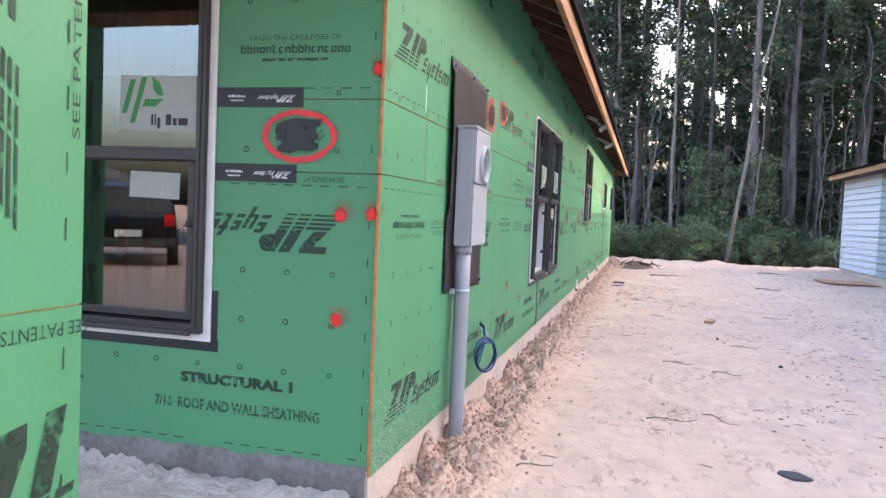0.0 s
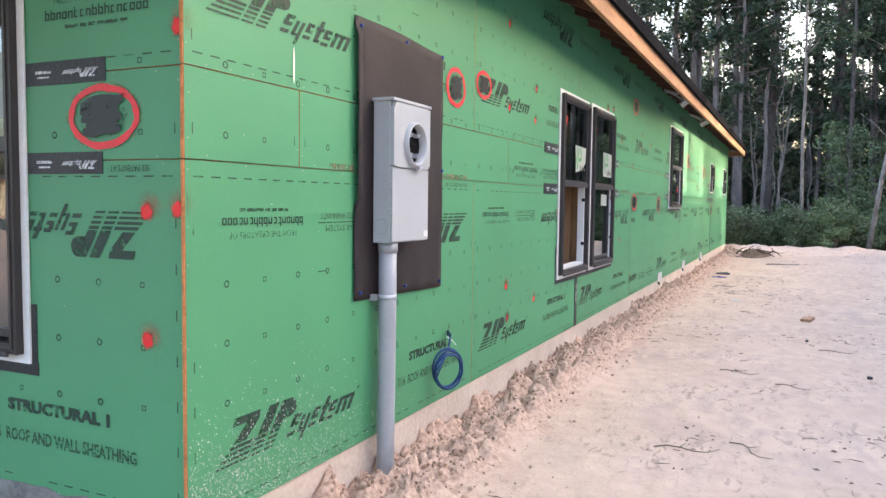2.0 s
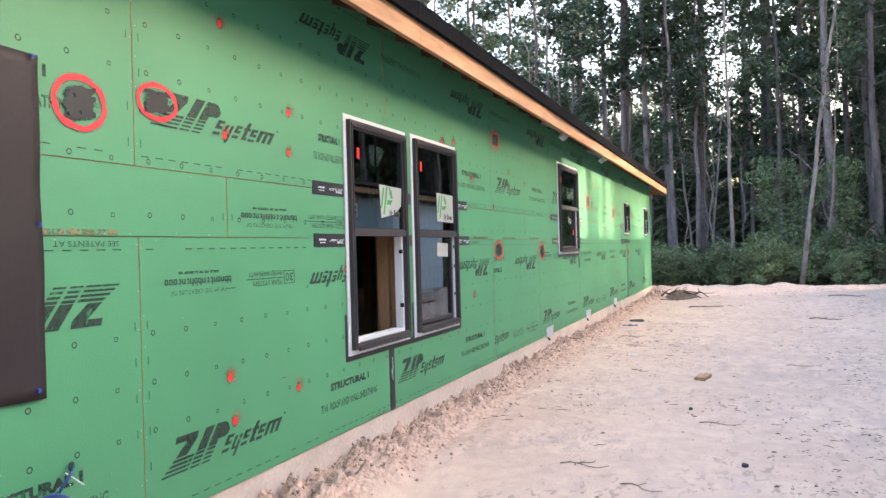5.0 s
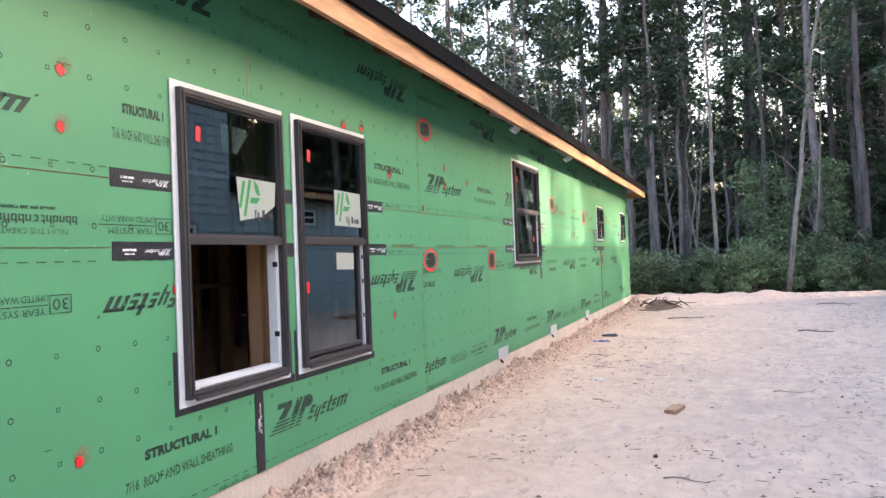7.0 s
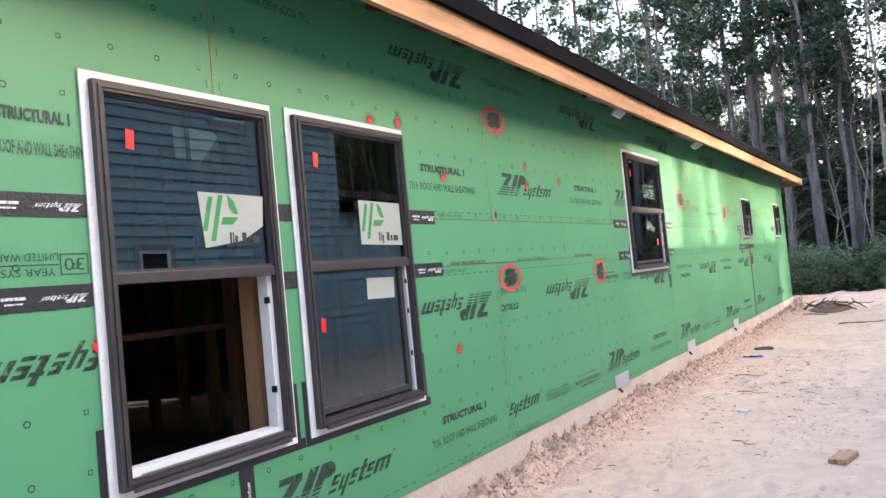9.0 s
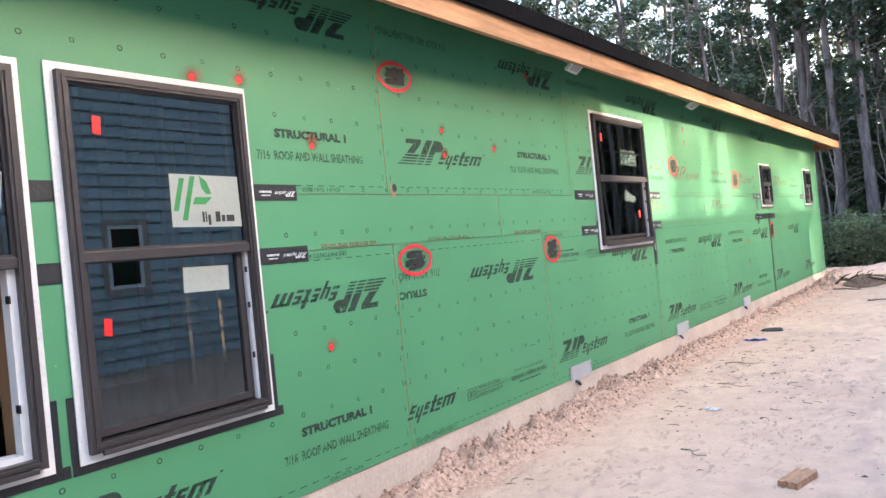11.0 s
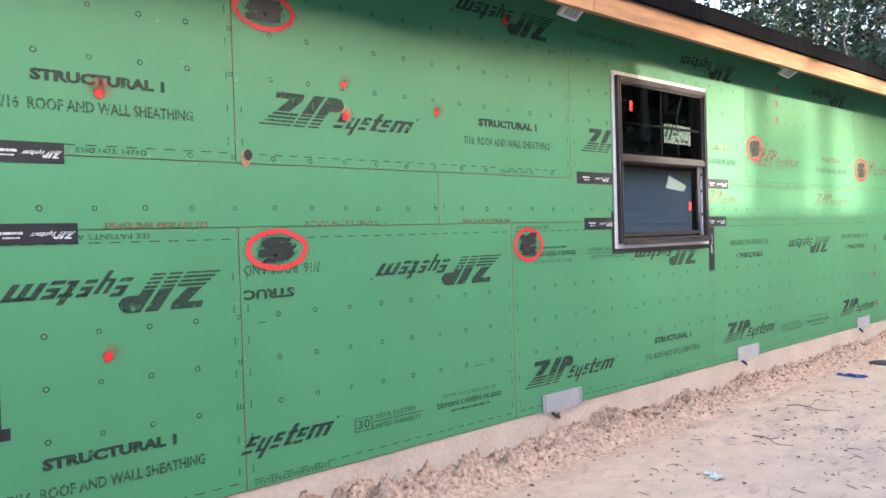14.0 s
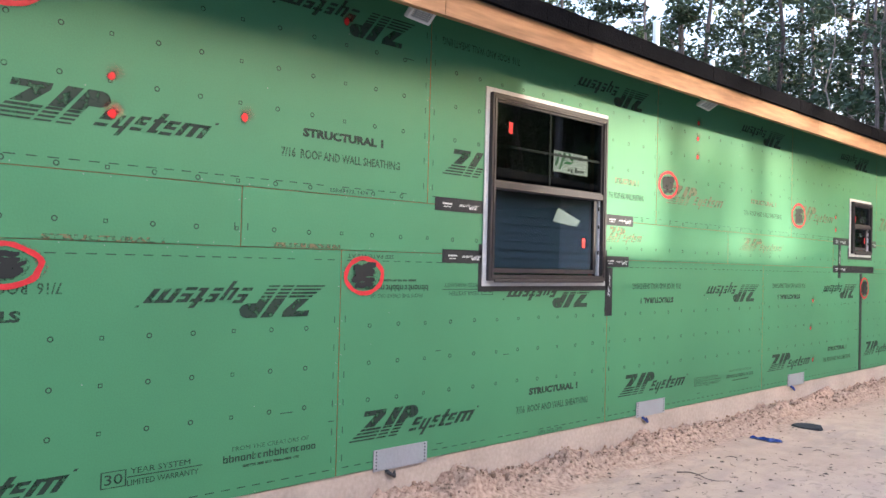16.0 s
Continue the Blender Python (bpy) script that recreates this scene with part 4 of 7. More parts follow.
def paint_ring(parent, side, a, z, ra, rz, seed):
    """A sprayed red ring round a blacked-out patch."""
    rnd = random.Random(seed)
    bm = bmesh.new()
    n, o, i = 36, [], []
    for k in range(n):
        t = 2 * math.pi * k / n
        w = 1 + 0.06 * noise.noise((math.cos(t) * 2 + seed, math.sin(t) * 2, 0))
        th = 0.012 + 0.005 * noise.noise((math.cos(t) * 3, math.sin(t) * 3 + seed, 5))
        o.append(bm.verts.new(((ra * w + th) * math.cos(t), (rz * w + th) * math.sin(t), 0)))
        i.append(bm.verts.new(((ra * w - th) * math.cos(t), (rz * w - th) * math.sin(t), 0)))
    for k in range(n):
        bm.faces.new((o[k], o[(k + 1) % n], i[(k + 1) % n], i[k]))
    ob = part("painted_ring", bm, RED_LINE, parent, "ring drawn in red spray paint")
    ob.matrix_world = on_wall(side, a, z, 1, 1, lift=0.0045)
    for nm, mist, r0, r1, up in (("red_mist", RED_MIST, 0.86, 1.17, 0.0036), ("black_mist", BLACK_MIST, 0.0, 0.74, 0.0052)):
        bm = bmesh.new()
        rim = [(math.cos(2 * math.pi * k / n), math.sin(2 * math.pi * k / n)) for k in range(n)]
        outer_ = [bm.verts.new((ra * r1 * c, rz * r1 * s, 0)) for c, s in rim]
        if r0:
            inner_ = [bm.verts.new((ra * r0 * c, rz * r0 * s, 0)) for c, s in rim]
            for k in range(n):
                bm.faces.new((outer_[k], outer_[(k + 1) % n], inner_[(k + 1) % n], inner_[k]))
        else:
            bm.faces.new(outer_)
        part(nm, bm, mist, parent).matrix_world = on_wall(side, a, z, 1, 1, lift=up)
    bm = bmesh.new()
    for k in range(5):
        y = rz * (0.5 - 0.25 * k)
        x0, x1 = -ra * rnd.uniform(0.5, 0.7), ra * rnd.uniform(0.45, 0.68)
        up = rz * rnd.uniform(0.0, 0.25)
        h = rz * rnd.uniform(0.13, 0.2)
        pts = [(x0 + (x1 - x0) * q / 6, y + up * (q / 6 - 0.5) + 0.08 * rz * rnd.uniform(-1, 1)) for q in range(7)]
        top_ = [bm.verts.new((p[0], p[1] + h * (0.6 if q in (0, 6) else 1), 0.0002 * k)) for q, p in enumerate(pts)]
        bot_ = [bm.verts.new((p[0], p[1] - h * (0.6 if q in (0, 6) else 1), 0.0002 * k)) for q, p in enumerate(pts)]
        for q in range(6):
            bm.faces.new((bot_[q], bot_[q + 1], top_[q + 1], top_[q]))
    ob = part("painted_scribble", bm, BLACK_PAINT, parent, "words blacked out with spray paint")
    ob.matrix_world = on_wall(side, a, z, 1, 1, lift=0.0065)


for k, (a, z, ra, rz) in enumerate(((5.43, 2.14, 0.12, 0.10), (5.85, 2.215, 0.115, 0.075), (10.72, 2.655, 0.155, 0.085), (10.75, 1.51, 0.155, 0.088), (12.555, 1.48, 0.125, 0.098),
                                    (15.66, 2.265, 0.14, 0.105), (18.21, 2.16, 0.16, 0.12), (20.12, 1.38, 0.13, 0.12))):
    host = board_at(low_boards, LOWER, a) if z < SEAM_LO else board_at(up_boards, UPPER, a)
    paint_ring(host, "east", a, z, ra, rz, k + 1)
paint_ring(front_boards[1], "front", -1.447, 1.768, 0.155, 0.098, 20)


# ---- flashing tape ----
def tape_strip(side, a0, a1, z0, z1, wall, marks=True):
    bm = bmesh.new()
    lift = 0.0030
    n = max(2, int((a1 - a0) / 0.1)) if a1 - a0 > z1 - z0 else 1
    if side == "east":
        solid(bm, WX + 0.0005, WX + lift, a0, a1, z0, z1)
    else:
        solid(bm, a0, a1, FY - lift, FY - 0.0005, z0, z1)
    if n > 1:
        for v in bm.verts:
            if v.co[0 if side == "front" else 1] in (a1, a0):
                v.co.z += random.uniform(-0.004, 0.004)
    strip = part("flashing_tape", bm, TAPE, wall, "black self-adhesive flashing tape")
    if marks:
        wide, high = a1 - a0, z1 - z0
        if wide > high:
            stamp("printed_mark", LOGO, TAPE_PRINT, strip, on_wall(side, a0 + min(0.28, wide * 0.7), (z0 + z1) / 2 - 0.005, min(0.17, wide * 0.5), 0.03, True, lift + 0.002))
            stamp("printed_bars", BARS_A, TAPE_PRINT, strip, on_wall(side, a0 + min(0.1, wide * 0.25), (z0 + z1) / 2 + 0.004, 0.08, 0.01, True, lift + 0.002))
            stamp("printed_bars", BARS_B, TAPE_PRINT, strip, on_wall(side, a0 + min(0.1, wide * 0.25), (z0 + z1) / 2 - 0.014, 0.06, 0.006, True, lift + 0.002))
        else:
            stamp("printed_mark", LOGO, TAPE_PRINT, strip, on_wall(side, (a0 + a1) / 2, z1 - 0.14, 0.17, 0.03, False, lift + 0.002, math.pi / 2))
    return strip


T1, T2 = (1.885, 1.968), (1.565, 1.648)
for a0, a1, t in ((7.12, 7.505, T1), (7.12, 7.505, T2), (9.53, 9.81, T1), (9.53, 9.85, T2), (13.07, 13.487, T1), (13.14, 13.487, T2), (14.79, 15.16, T1), (14.79, 15.11, T2), (19.14, 19.62, T1), (19.15, 20.42, T2), (20.29, 20.5, T1),
                  (22.6, 23.02, T1), (23.65, 23.9, T1)):
    tape_strip("east", a0, a1, *t, wall_east)
for a0, a1, t in ((8.447, 8.553, T1), (8.447, 8.553, T2)):
    tape_strip("east", a0, a1, *t, wall_east, False)
for a0, a1, z0, z1 in ((8.10, 8.18, BASE, 0.82), (14.81, 14.90, 1.19, 1.56), (19.97, 20.04, BASE, 1.56), (19.30, 19.37, 1.5, 1.885)):
    tape_strip("east", a0, a1, z0, z1, wall_east, z1 - z0 < 0.6)
for w in WINDOWS.values():
    tape_strip("east", w[0] - 0.028, w[1] + 0.06, w[2] - 0.035, w[2] + 0.012, wall_east, False)
    tape_strip("east", w[0] - 0.03, w[0] + 0.01, w[2] + 0.012, w[2] + (0.27 if w[3] - w[2] > 1 else 0.1), wall_east, False)
    tape_strip("east", w[1] - 0.01, w[1] + 0.03, w[2] + 0.012, w[2] + (0.27 if w[3] - w[2] > 1 else 0.1), wall_east, False)
tape_strip("front", -1.84, -1.435, 1.887, 1.969, wall_front)
tape_strip("front", -1.84, -1.455, 1.574, 1.65, wall_front)
tape_strip("front", -2.86, -1.80, 0.835, 0.885, wall_front, False)
tape_strip("front", -1.845, -1.805, 0.885, 1.10, wall_front, False)
tape_strip("front", -3.1, -2.825, 1.574, 1.65, wall_front)


# ---- windows ----
def make_window(name, label, wid, hgt, open_low=False, grid=True, sticker="logo"):
    """A single-hung window in its own plane: x across, z up, -y outwards; its lower left corner at the origin."""
    w = thing(name, label, "window", kind="structure")
    bm = bmesh.new()
    fl = IN + 0.004
    for r in cut_rects((0, wid, 0, hgt), [(fl, wid - fl, fl, hgt - fl)]):
        solid(bm, r[0], r[1], -0.007, 0.0, r[2], r[3])
    for k in range(int(hgt / 0.14)):
        for x in (0.014, wid - 0.014):
            solid(bm, x - 0.004, x + 0.004, -0.010, -0.006, 0.09 + k * 0.14, 0.098 + k * 0.14)
    part("flange", bm, FLANGE, w, "white nailing flange")
    a, f = 0.035, 0.040
    bm = bmesh.new()
    for r in cut_rects((a, wid - a, a, hgt - a), [(a + f, wid - a - f, a + f, hgt - a - f)]):
        solid(bm, r[0], r[1], -0.036, 0.06, r[2], r[3])
    bmesh.ops.remove_doubles(bm, verts=bm.verts[:], dist=0.0001)
    for r in cut_rects((a + 0.018, wid - a - 0.018, a + 0.018, hgt - a - 0.018), [(a + f - 0.012, wid - a - f + 0.012, a + f - 0.012, hgt - a - f + 0.012)]):
        solid(bm, r[0], r[1], -0.042, -0.035, r[2], r[3])
    part("window_frame", bm, BRONZE, w)
    x0, x1, z0, z1 = a + f, wid - a - f, a + f, hgt - a - f
    zm = z0 + (z1 - z0) * 0.495
    bm = block(x0 - 0.004, x1 + 0.004, -0.030, 0.01, zm, zm + 0.042, 0.003)
    part("meeting_rail", bm, BRONZE, w)
    pane = part("pane", block(x0 - 0.003, x1 + 0.003, -0.006, -0.001, zm + 0.04, z1 + 0.003), GLASS, w)
    pane.visible_shadow = False
    bm = bmesh.new()
    s = 0.012
    for r in cut_rects((x0, x1, zm + 0.042, z1), [(x0 + s, x1 - s, zm + 0.042 + s, z1 - s)]):
        solid(bm, r[0], r[1], -0.018, -0.007, r[2], r[3])
    part("glazing_bead", bm, BRONZE, w)
    if grid:
        xm, zc = (x0 + x1) / 2, (zm + z1) / 2
        bm = bmesh.new()
        solid(bm, xm - 0.009, xm + 0.009, 0.004, 0.012, zm + 0.04, z1)
        solid(bm, x0, xm - 0.0091, 0.004, 0.012, zc - 0.009, zc + 0.009)
        solid(bm, xm + 0.0091, x1, 0.004, 0.012, zc - 0.009, zc + 0.009)
        part("muntin", bm, BRONZE, w, "slim dark glazing bars between the panes")
    if open_low:
        bm = bmesh.new()
        solid(bm, x1 - 0.030, x1 - 0.0, 0.0, 0.058, z0, zm)
        solid(bm, x0, x0 + 0.012, 0.0, 0.058, z0, zm)
        solid(bm, x0 + 0.012, x1 - 0.030, 0.0, 0.075, z0, z0 + 0.022)
        solid(bm, x0 + 0.012, x0 + 0.05, -0.02, 0.0, z0, z0 + 0.03)
        part("white_jamb", bm, WHITE_VINYL, w, "white inner jamb and sill of the open lower half")
        bm = bmesh.new()
        for zz in (0.25, 0.82):
            solid(bm, x1 - 0.034, x1 - 0.028, -0.01, 0.02, z0 + (zm - z0) * zz, z0 + (zm - z0) * zz + 0.03)
        part("sash_latch", bm, BLACK_PLASTIC, w)
        bm = bmesh.new()
        for r in cut_rects((x0 + 0.01, x1 - 0.02, zm + 0.045, z1 + 0.02), [(x0 + 0.042, x1 - 0.052, zm + 0.075, z1 - 0.012)]):
            solid(bm, r[0], r[1], 0.02, 0.045, r[2], r[3])
        sash = part("raised_sash", bm, BRONZE, w, "lower sash pushed up behind the fixed pane")
        lw, lz = x1 - x0, z1 - zm
        bm = bmesh.new()
        poly(bm, [(x0 + lw * u, 0.030, zm + lz * v) for u, v in ((0.44, 0.70), (0.60, 0.69), (0.73, 0.86), (0.70, 0.89), (0.43, 0.90))])
        part("paper_label", bm, PAPER, sash, "blank white paper label, one corner folded")
    else:
        j = 0.030
        bm = bmesh.new()
        solid(bm, x1 - 0.016, x1, -0.004, 0.02, z0, zm)
        part("white_jamb", bm, WHITE_VINYL, w, "narrow white jamb liner beside the lower sash")
        sx0, sx1 = x0 + 0.004, x1 - j
        bm = bmesh.new()
        t = 0.030
        for r in cut_rects((sx0, sx1, z0 + 0.012, zm), [(sx0 + t, sx1 - t, z0 + 0.012 + t, zm - 0.006)]):
            solid(bm, r[0], r[1], 0.006, 0.036, r[2], r[3])
        sash = part("lower_sash", bm, BRONZE, w)
        pane = part("pane", block(sx0 + t - 0.003, sx1 - t + 0.003, 0.018, 0.023, z0 + 0.012 + t - 0.003, zm - 0.003), GLASS, sash)
        pane.visible_shadow = False
        bm = bmesh.new()
        for zz in (0.28, 0.62, 0.86):
            solid(bm, x1 - 0.022, x1 - 0.012, -0.008, 0.0, z0 + (zm - z0) * zz, z0 + (zm - z0) * zz + 0.028)
        part("sash_latch", bm, BLACK_PLASTIC, w)
    part("window_sill", block(x0, x1, -0.05, -0.0365, z0 - 0.05, z0 - 0.03, 0.003), BRONZE, w)
    # labels left on the glass
    gw, gh = x1 - x0, z1 - zm
    if sticker == "logo":
        sx, sz, sw, sh = x0 + gw * 0.52, zm + 0.13, gw * 0.46, gh * 0.33
    else:
        sx, sz, sw, sh = x0 + gw * 0.54, zm + gh * 0.30, gw * 0.34, gh * 0.26
    bm = bmesh.new()
    if open_low:   # its lower corner torn away
        outline = ((0.06, 0.0), (0.24, 0.04), (0.60, 0.12), (0.74, 0.22), (0.96, 0.40), (1.0, 0.97), (0.0, 1.0), (0.02, 0.62))
    else:
        outline = ((0.0, 0.0), (1.0, -0.03), (0.99, 0.97), (0.01, 1.0))
    back = 0.0215 if sticker == "small" else 0.0
    poly(bm, [(sx + sw * u, -0.0075 + back, sz + sh * v) for u, v in outline])
    card = part("paper_label", bm, PAPER if back else LABEL, w, "white paper label with a green emblem")
    bm = bmesh.new()
    def slant(u0, u1, v0, v1, k):
        poly(bm, [(sx + sw * (u + k * (v - v0)), -0.0085 + back, sz + sh * v) for u, v in ((u0, v0), (u1, v0), (u1, v1), (u0, v1))])
    slant(0.03, 0.10, 0.30, 0.92, 0.18)
    slant(0.14, 0.21, 0.12, 0.96, 0.18)
    poly(bm, [(sx + sw * u, -0.0085 + back, sz + sh * v) for u, v in ((0.42, 0.98), (0.52, 0.86), (0.58, 0.62), (0.50, 0.62), (0.44, 0.74))])
    poly(bm, [(sx + sw * u, -0.0085 + back, sz + sh * v) for u, v in ((0.30, 0.42), (0.48, 0.42), (0.58, 0.56), (0.34, 0.56))])
    part("emblem", bm, LOGO_GREEN, card, "green slanted emblem")
    bm = bmesh.new()
    for u0, u1, v0, v1 in ((0.42, 0.45, 0.08, 0.28), (0.465, 0.485, 0.08, 0.28), (0.50, 0.54, 0.02, 0.22), (0.61, 0.68, 0.08, 0.28), (0.70, 0.75, 0.08, 0.21), (0.77, 0.89, 0.08, 0.21)):
        poly(bm, [(sx + sw * u, -0.0085 + back, sz + sh * v) for u, v in ((u0, v0), (u1, v0), (u1, v1), (u0, v1))])
    part("label_bars", bm, DARK_INK, card)
    def tag(x, z, y, wd, ht, m, nm, lab, lean=0.13):
        bm = bmesh.new()
        poly(bm, [(x, y, z), (x + wd, y, z - 0.006), (x + wd + lean * 0.04, y, z + ht - 0.006), (x + lean * 0.035, y, z + ht)])
        part(nm, bm, m, w, lab)
    tag(x0 + gw * 0.12, z1 - 0.20, -0.0078, 0.036, 0.075, RED_TAG, "red_tag", "small red tag on the glass")
    if sticker == "small":
        lx, lz, lw, lh = x0 + gw * 0.56, zm - gh * 0.36, gw * 0.27, gh * 0.22
        bm = bmesh.new()
        poly(bm, [(lx + lw * u, 0.0265, lz + lh * v) for u, v in ((0.0, 0.2), (0.85, 0.0), (1.0, 0.36), (0.18, 1.0))])
        part("paper_label", bm, PAPER, w, "blank white paper label hanging askew")
        tag(x0 + gw * 0.84, zm - gh * 0.62, 0.0165, 0.034, 0.07, RED_TAG, "red_tag", "small red tag on the glass")
    elif not open_low:
        tag(x0 + gw * 0.57, zm - 0.165, 0.0165, gw * 0.30, 0.115, LABEL, "paper_label", "blank white paper label")
        tag(x0 + gw * 0.10, zm - 0.30, 0.0165, 0.034, 0.07, RED_TAG, "red_tag", "small red tag on the glass")
    return w


def east_pose(a, z):
    return Matrix(((0, -1, 0, WX + 0.003), (1, 0, 0, a), (0, 0, 1, z), (0, 0, 0, 1)))


LABELS = {"pair_near": "tall dark-bronze single-hung window, lower half open", "pair_far": "tall dark-bronze single-hung window with paper labels",
          "middle": "square dark-bronze single-hung window high on the wall", "small_near": "small dark-bronze window with taped corners", "small_far": "small dark-bronze window near the back corner"}
for k, (key, w) in enumerate(WINDOWS.items()):
    ob = make_window(f"window_{k + 1}", LABELS[key], w[1] - w[0], w[3] - w[2], key == "pair_near", True, "small" if key not in ("pair_near", "pair_far") else "logo")
    ob.matrix_world = east_pose(w[0], w[2])
ob = make_window("window_6", "tall dark-bronze window facing the porch", FRONT_WINDOW[1] - FRONT_WINDOW[0], FRONT_WINDOW[3] - FRONT_WINDOW[2])
ob.matrix_world = pose(FRONT_WINDOW[0], FY - 0.003, FRONT_WINDOW[2])


# ---- corner edge, cement splashes, crumbs ----
for z0, z1 in ((BASE + 0.004, SEAM_LO - 0.003), (SEAM_LO + 0.003, SEAM_UP - 0.003), (SEAM_UP + 0.003, 3.0)):
    bm = bmesh.new()
    solid(bm, WX - 0.0115, WX - 0.0008, FY - 0.0145, FY - 0.0116, z0, z1)
    part("board_edge", bm, OSB, wall_front, "raw orange strand-board edge at the corner")


def splashes():
    r = random.Random(17)
    bm = bmesh.new()
    for _ in range(2600):
        a, h = 3.33 + abs(r.gauss(0, 0.62)), 0.39 + abs(r.gauss(0, 0.17))
        if a > 5.6 or h > 1.0:
            continue
        w, t = 0.0012 + 0.0035 * r.random() ** 3, 0.0012 + 0.005 * r.random() ** 3
        turn = r.uniform(-0.6, 0.6)
        c, s = math.cos(turn), math.sin(turn)
        poly(bm, [(WX + 0.0055, a + u * w * c - v * t * s, h + u * w * s + v * t * c) for u, v in ((-1, 0), (0, -1), (1, 0), (0, 1))])
    ob = part("cement_splashes", bm, SPLASH, low_boards[0], "pale specks of splashed cement")
    ob["kind"] = "stuff"


splashes()


def crumbs():
    r = random.Random(23)
    bm = bmesh.new()
    for _ in range(1100):
        x, s = r.uniform(-3.2, -1.18), 0.003 + 0.013 * r.random() ** 4
        y = FY - 0.03 - abs(r.gauss(0, 0.05))
        p = [Vector((r.uniform(0.6, 1) * a, r.uniform(0.6, 1) * b, r.uniform(0.5, 0.9) * c)) * s + Vector((x, y, 0.285 + s * 0.4)) for a, b, c in ((1, 0, 0), (-1, 0, 0), (0, 1, 0), (0, -1, 0), (0, 0, 1), (0, 0, -1))]
        v = [bm.verts.new(q) for q in p]
        for i, j, k in ((0, 2, 4), (2, 1, 4), (1, 3, 4), (3, 0, 4), (2, 0, 5), (1, 2, 5), (3, 1, 5), (0, 3, 5)):
            bm.faces.new((v[i], v[j], v[k]))
    tagged(new("plaster_crumbs", mesh_of("plaster_crumbs", bm, SLAB)), "white crumbs of cement along the foot of the porch wall", "rubble", kind="stuff")


crumbs()


# ---- roof and eaves ----
EX = -0.66           # outer face of the eave board
PITCH = 0.40
ROOF0, ROOF1 = 2.95, 24.85
roof = thing("roof", "low-pitched roof with black roofing and an open timber eave", "roof", kind="structure")
bm = bmesh.new()
for y0, y1 in [(ROOF0 + k * 4.9, ROOF0 + (k + 1) * 4.9 - 0.004) for k in range(5) if ROOF0 + k * 4.9 < ROOF1]:
    solid(bm, EX - 0.038, EX, y0, min(y1, ROOF1), 2.905, 3.045)
part("eave_board", bm, LUMBER, roof, "bare pine eave board")
bm = bmesh.new()
def roof_slab(bm, x0, z0, x1, z1, y0, y1, t):
    vs = [bm.verts.new(p) for p in ((x0, y0, z0), (x1, y0, z1), (x1, y1, z1), (x0, y1, z0), (x0, y0, z0 - t), (x1, y0, z1 - t), (x1, y1, z1 - t), (x0, y1, z0 - t))]
    for q in ((0, 1, 2, 3), (7, 6, 5, 4), (0, 4, 5, 1), (1, 5, 6, 2), (2, 6, 7, 3), (3, 7, 4, 0)):
        bm.faces.new([vs[i] for i in q])
RX = -6.6
RZ = 3.09 + PITCH * (EX - RX)
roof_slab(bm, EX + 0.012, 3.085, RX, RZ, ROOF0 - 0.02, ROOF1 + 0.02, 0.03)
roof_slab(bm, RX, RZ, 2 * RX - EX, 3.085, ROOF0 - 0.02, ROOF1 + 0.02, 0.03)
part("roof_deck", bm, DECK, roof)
bm = bmesh.new()
roof_slab(bm, EX + 0.03, 3.112, RX, RZ + 0.03, ROOF0 - 0.04, ROOF1 + 0.04, 0.022)
roof_slab(bm, RX, RZ + 0.03, 2 * RX - EX - 0.02, 3.112, ROOF0 - 0.04, ROOF1 + 0.04, 0.022)
part("roofing", bm, ROOFING, roof, "black roofing")
bm = bmesh.new()
for k in range(109):
    y0 = ROOF0 + k * 0.2
    solid(bm, EX + 0.004, EX + 0.034 + 0.006 * noise.noise((k * 0.3, 0, 0)), y0, y0 + 0.2, 3.048 + 0.006 * noise.noise((k * 0.5, 3, 0)), 3.165 + 0.012 * noise.noise((k * 0.7, 9, 0)))
part("drip_edge", bm, ROOFING, roof, "black drip edge and underlay wrapped over the eave")
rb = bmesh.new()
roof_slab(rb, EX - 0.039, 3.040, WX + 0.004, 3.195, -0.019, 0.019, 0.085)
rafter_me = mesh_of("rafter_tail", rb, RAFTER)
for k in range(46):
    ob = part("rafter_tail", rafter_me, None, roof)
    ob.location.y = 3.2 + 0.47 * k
# added strip that closes the eave gap; its dark colour stands for shade
single("eave_block", block(WX - 0.03, WX - 0.008, FY + 0.02, END - 0.02, 3.022, 3.24), DARK_GAP, "blocking strip behind the rafter tails, eave shade in its dark colour", "blocking", kind="structure")
# gable ends
bm = bmesh.new()
for y in (END - 0.1, FY + 0.02):
    vs = [bm.verts.new(p) for p in ((WX - 0.02, y, 3.0), (-12.1, y, 3.0), (RX, y, RZ - 0.08))]
    vt = [bm.verts.new(v.co + Vector((0, 0.08, 0))) for v in vs]
    bm.faces.new(vs), bm.faces.new(vt[::-1])
    for i in range(3):
        bm.faces.new((vs[i], vt[i], vt[(i + 1) % 3], vs[(i + 1) % 3]))
single("gable_wall", bm, GREEN, "green-sheathed gable ends", "wall", kind="structure")
part("end_board", block(-1.6, EX, ROOF1 + 0.001, ROOF1 + 0.03, 2.9, 3.06), LUMBER, roof)
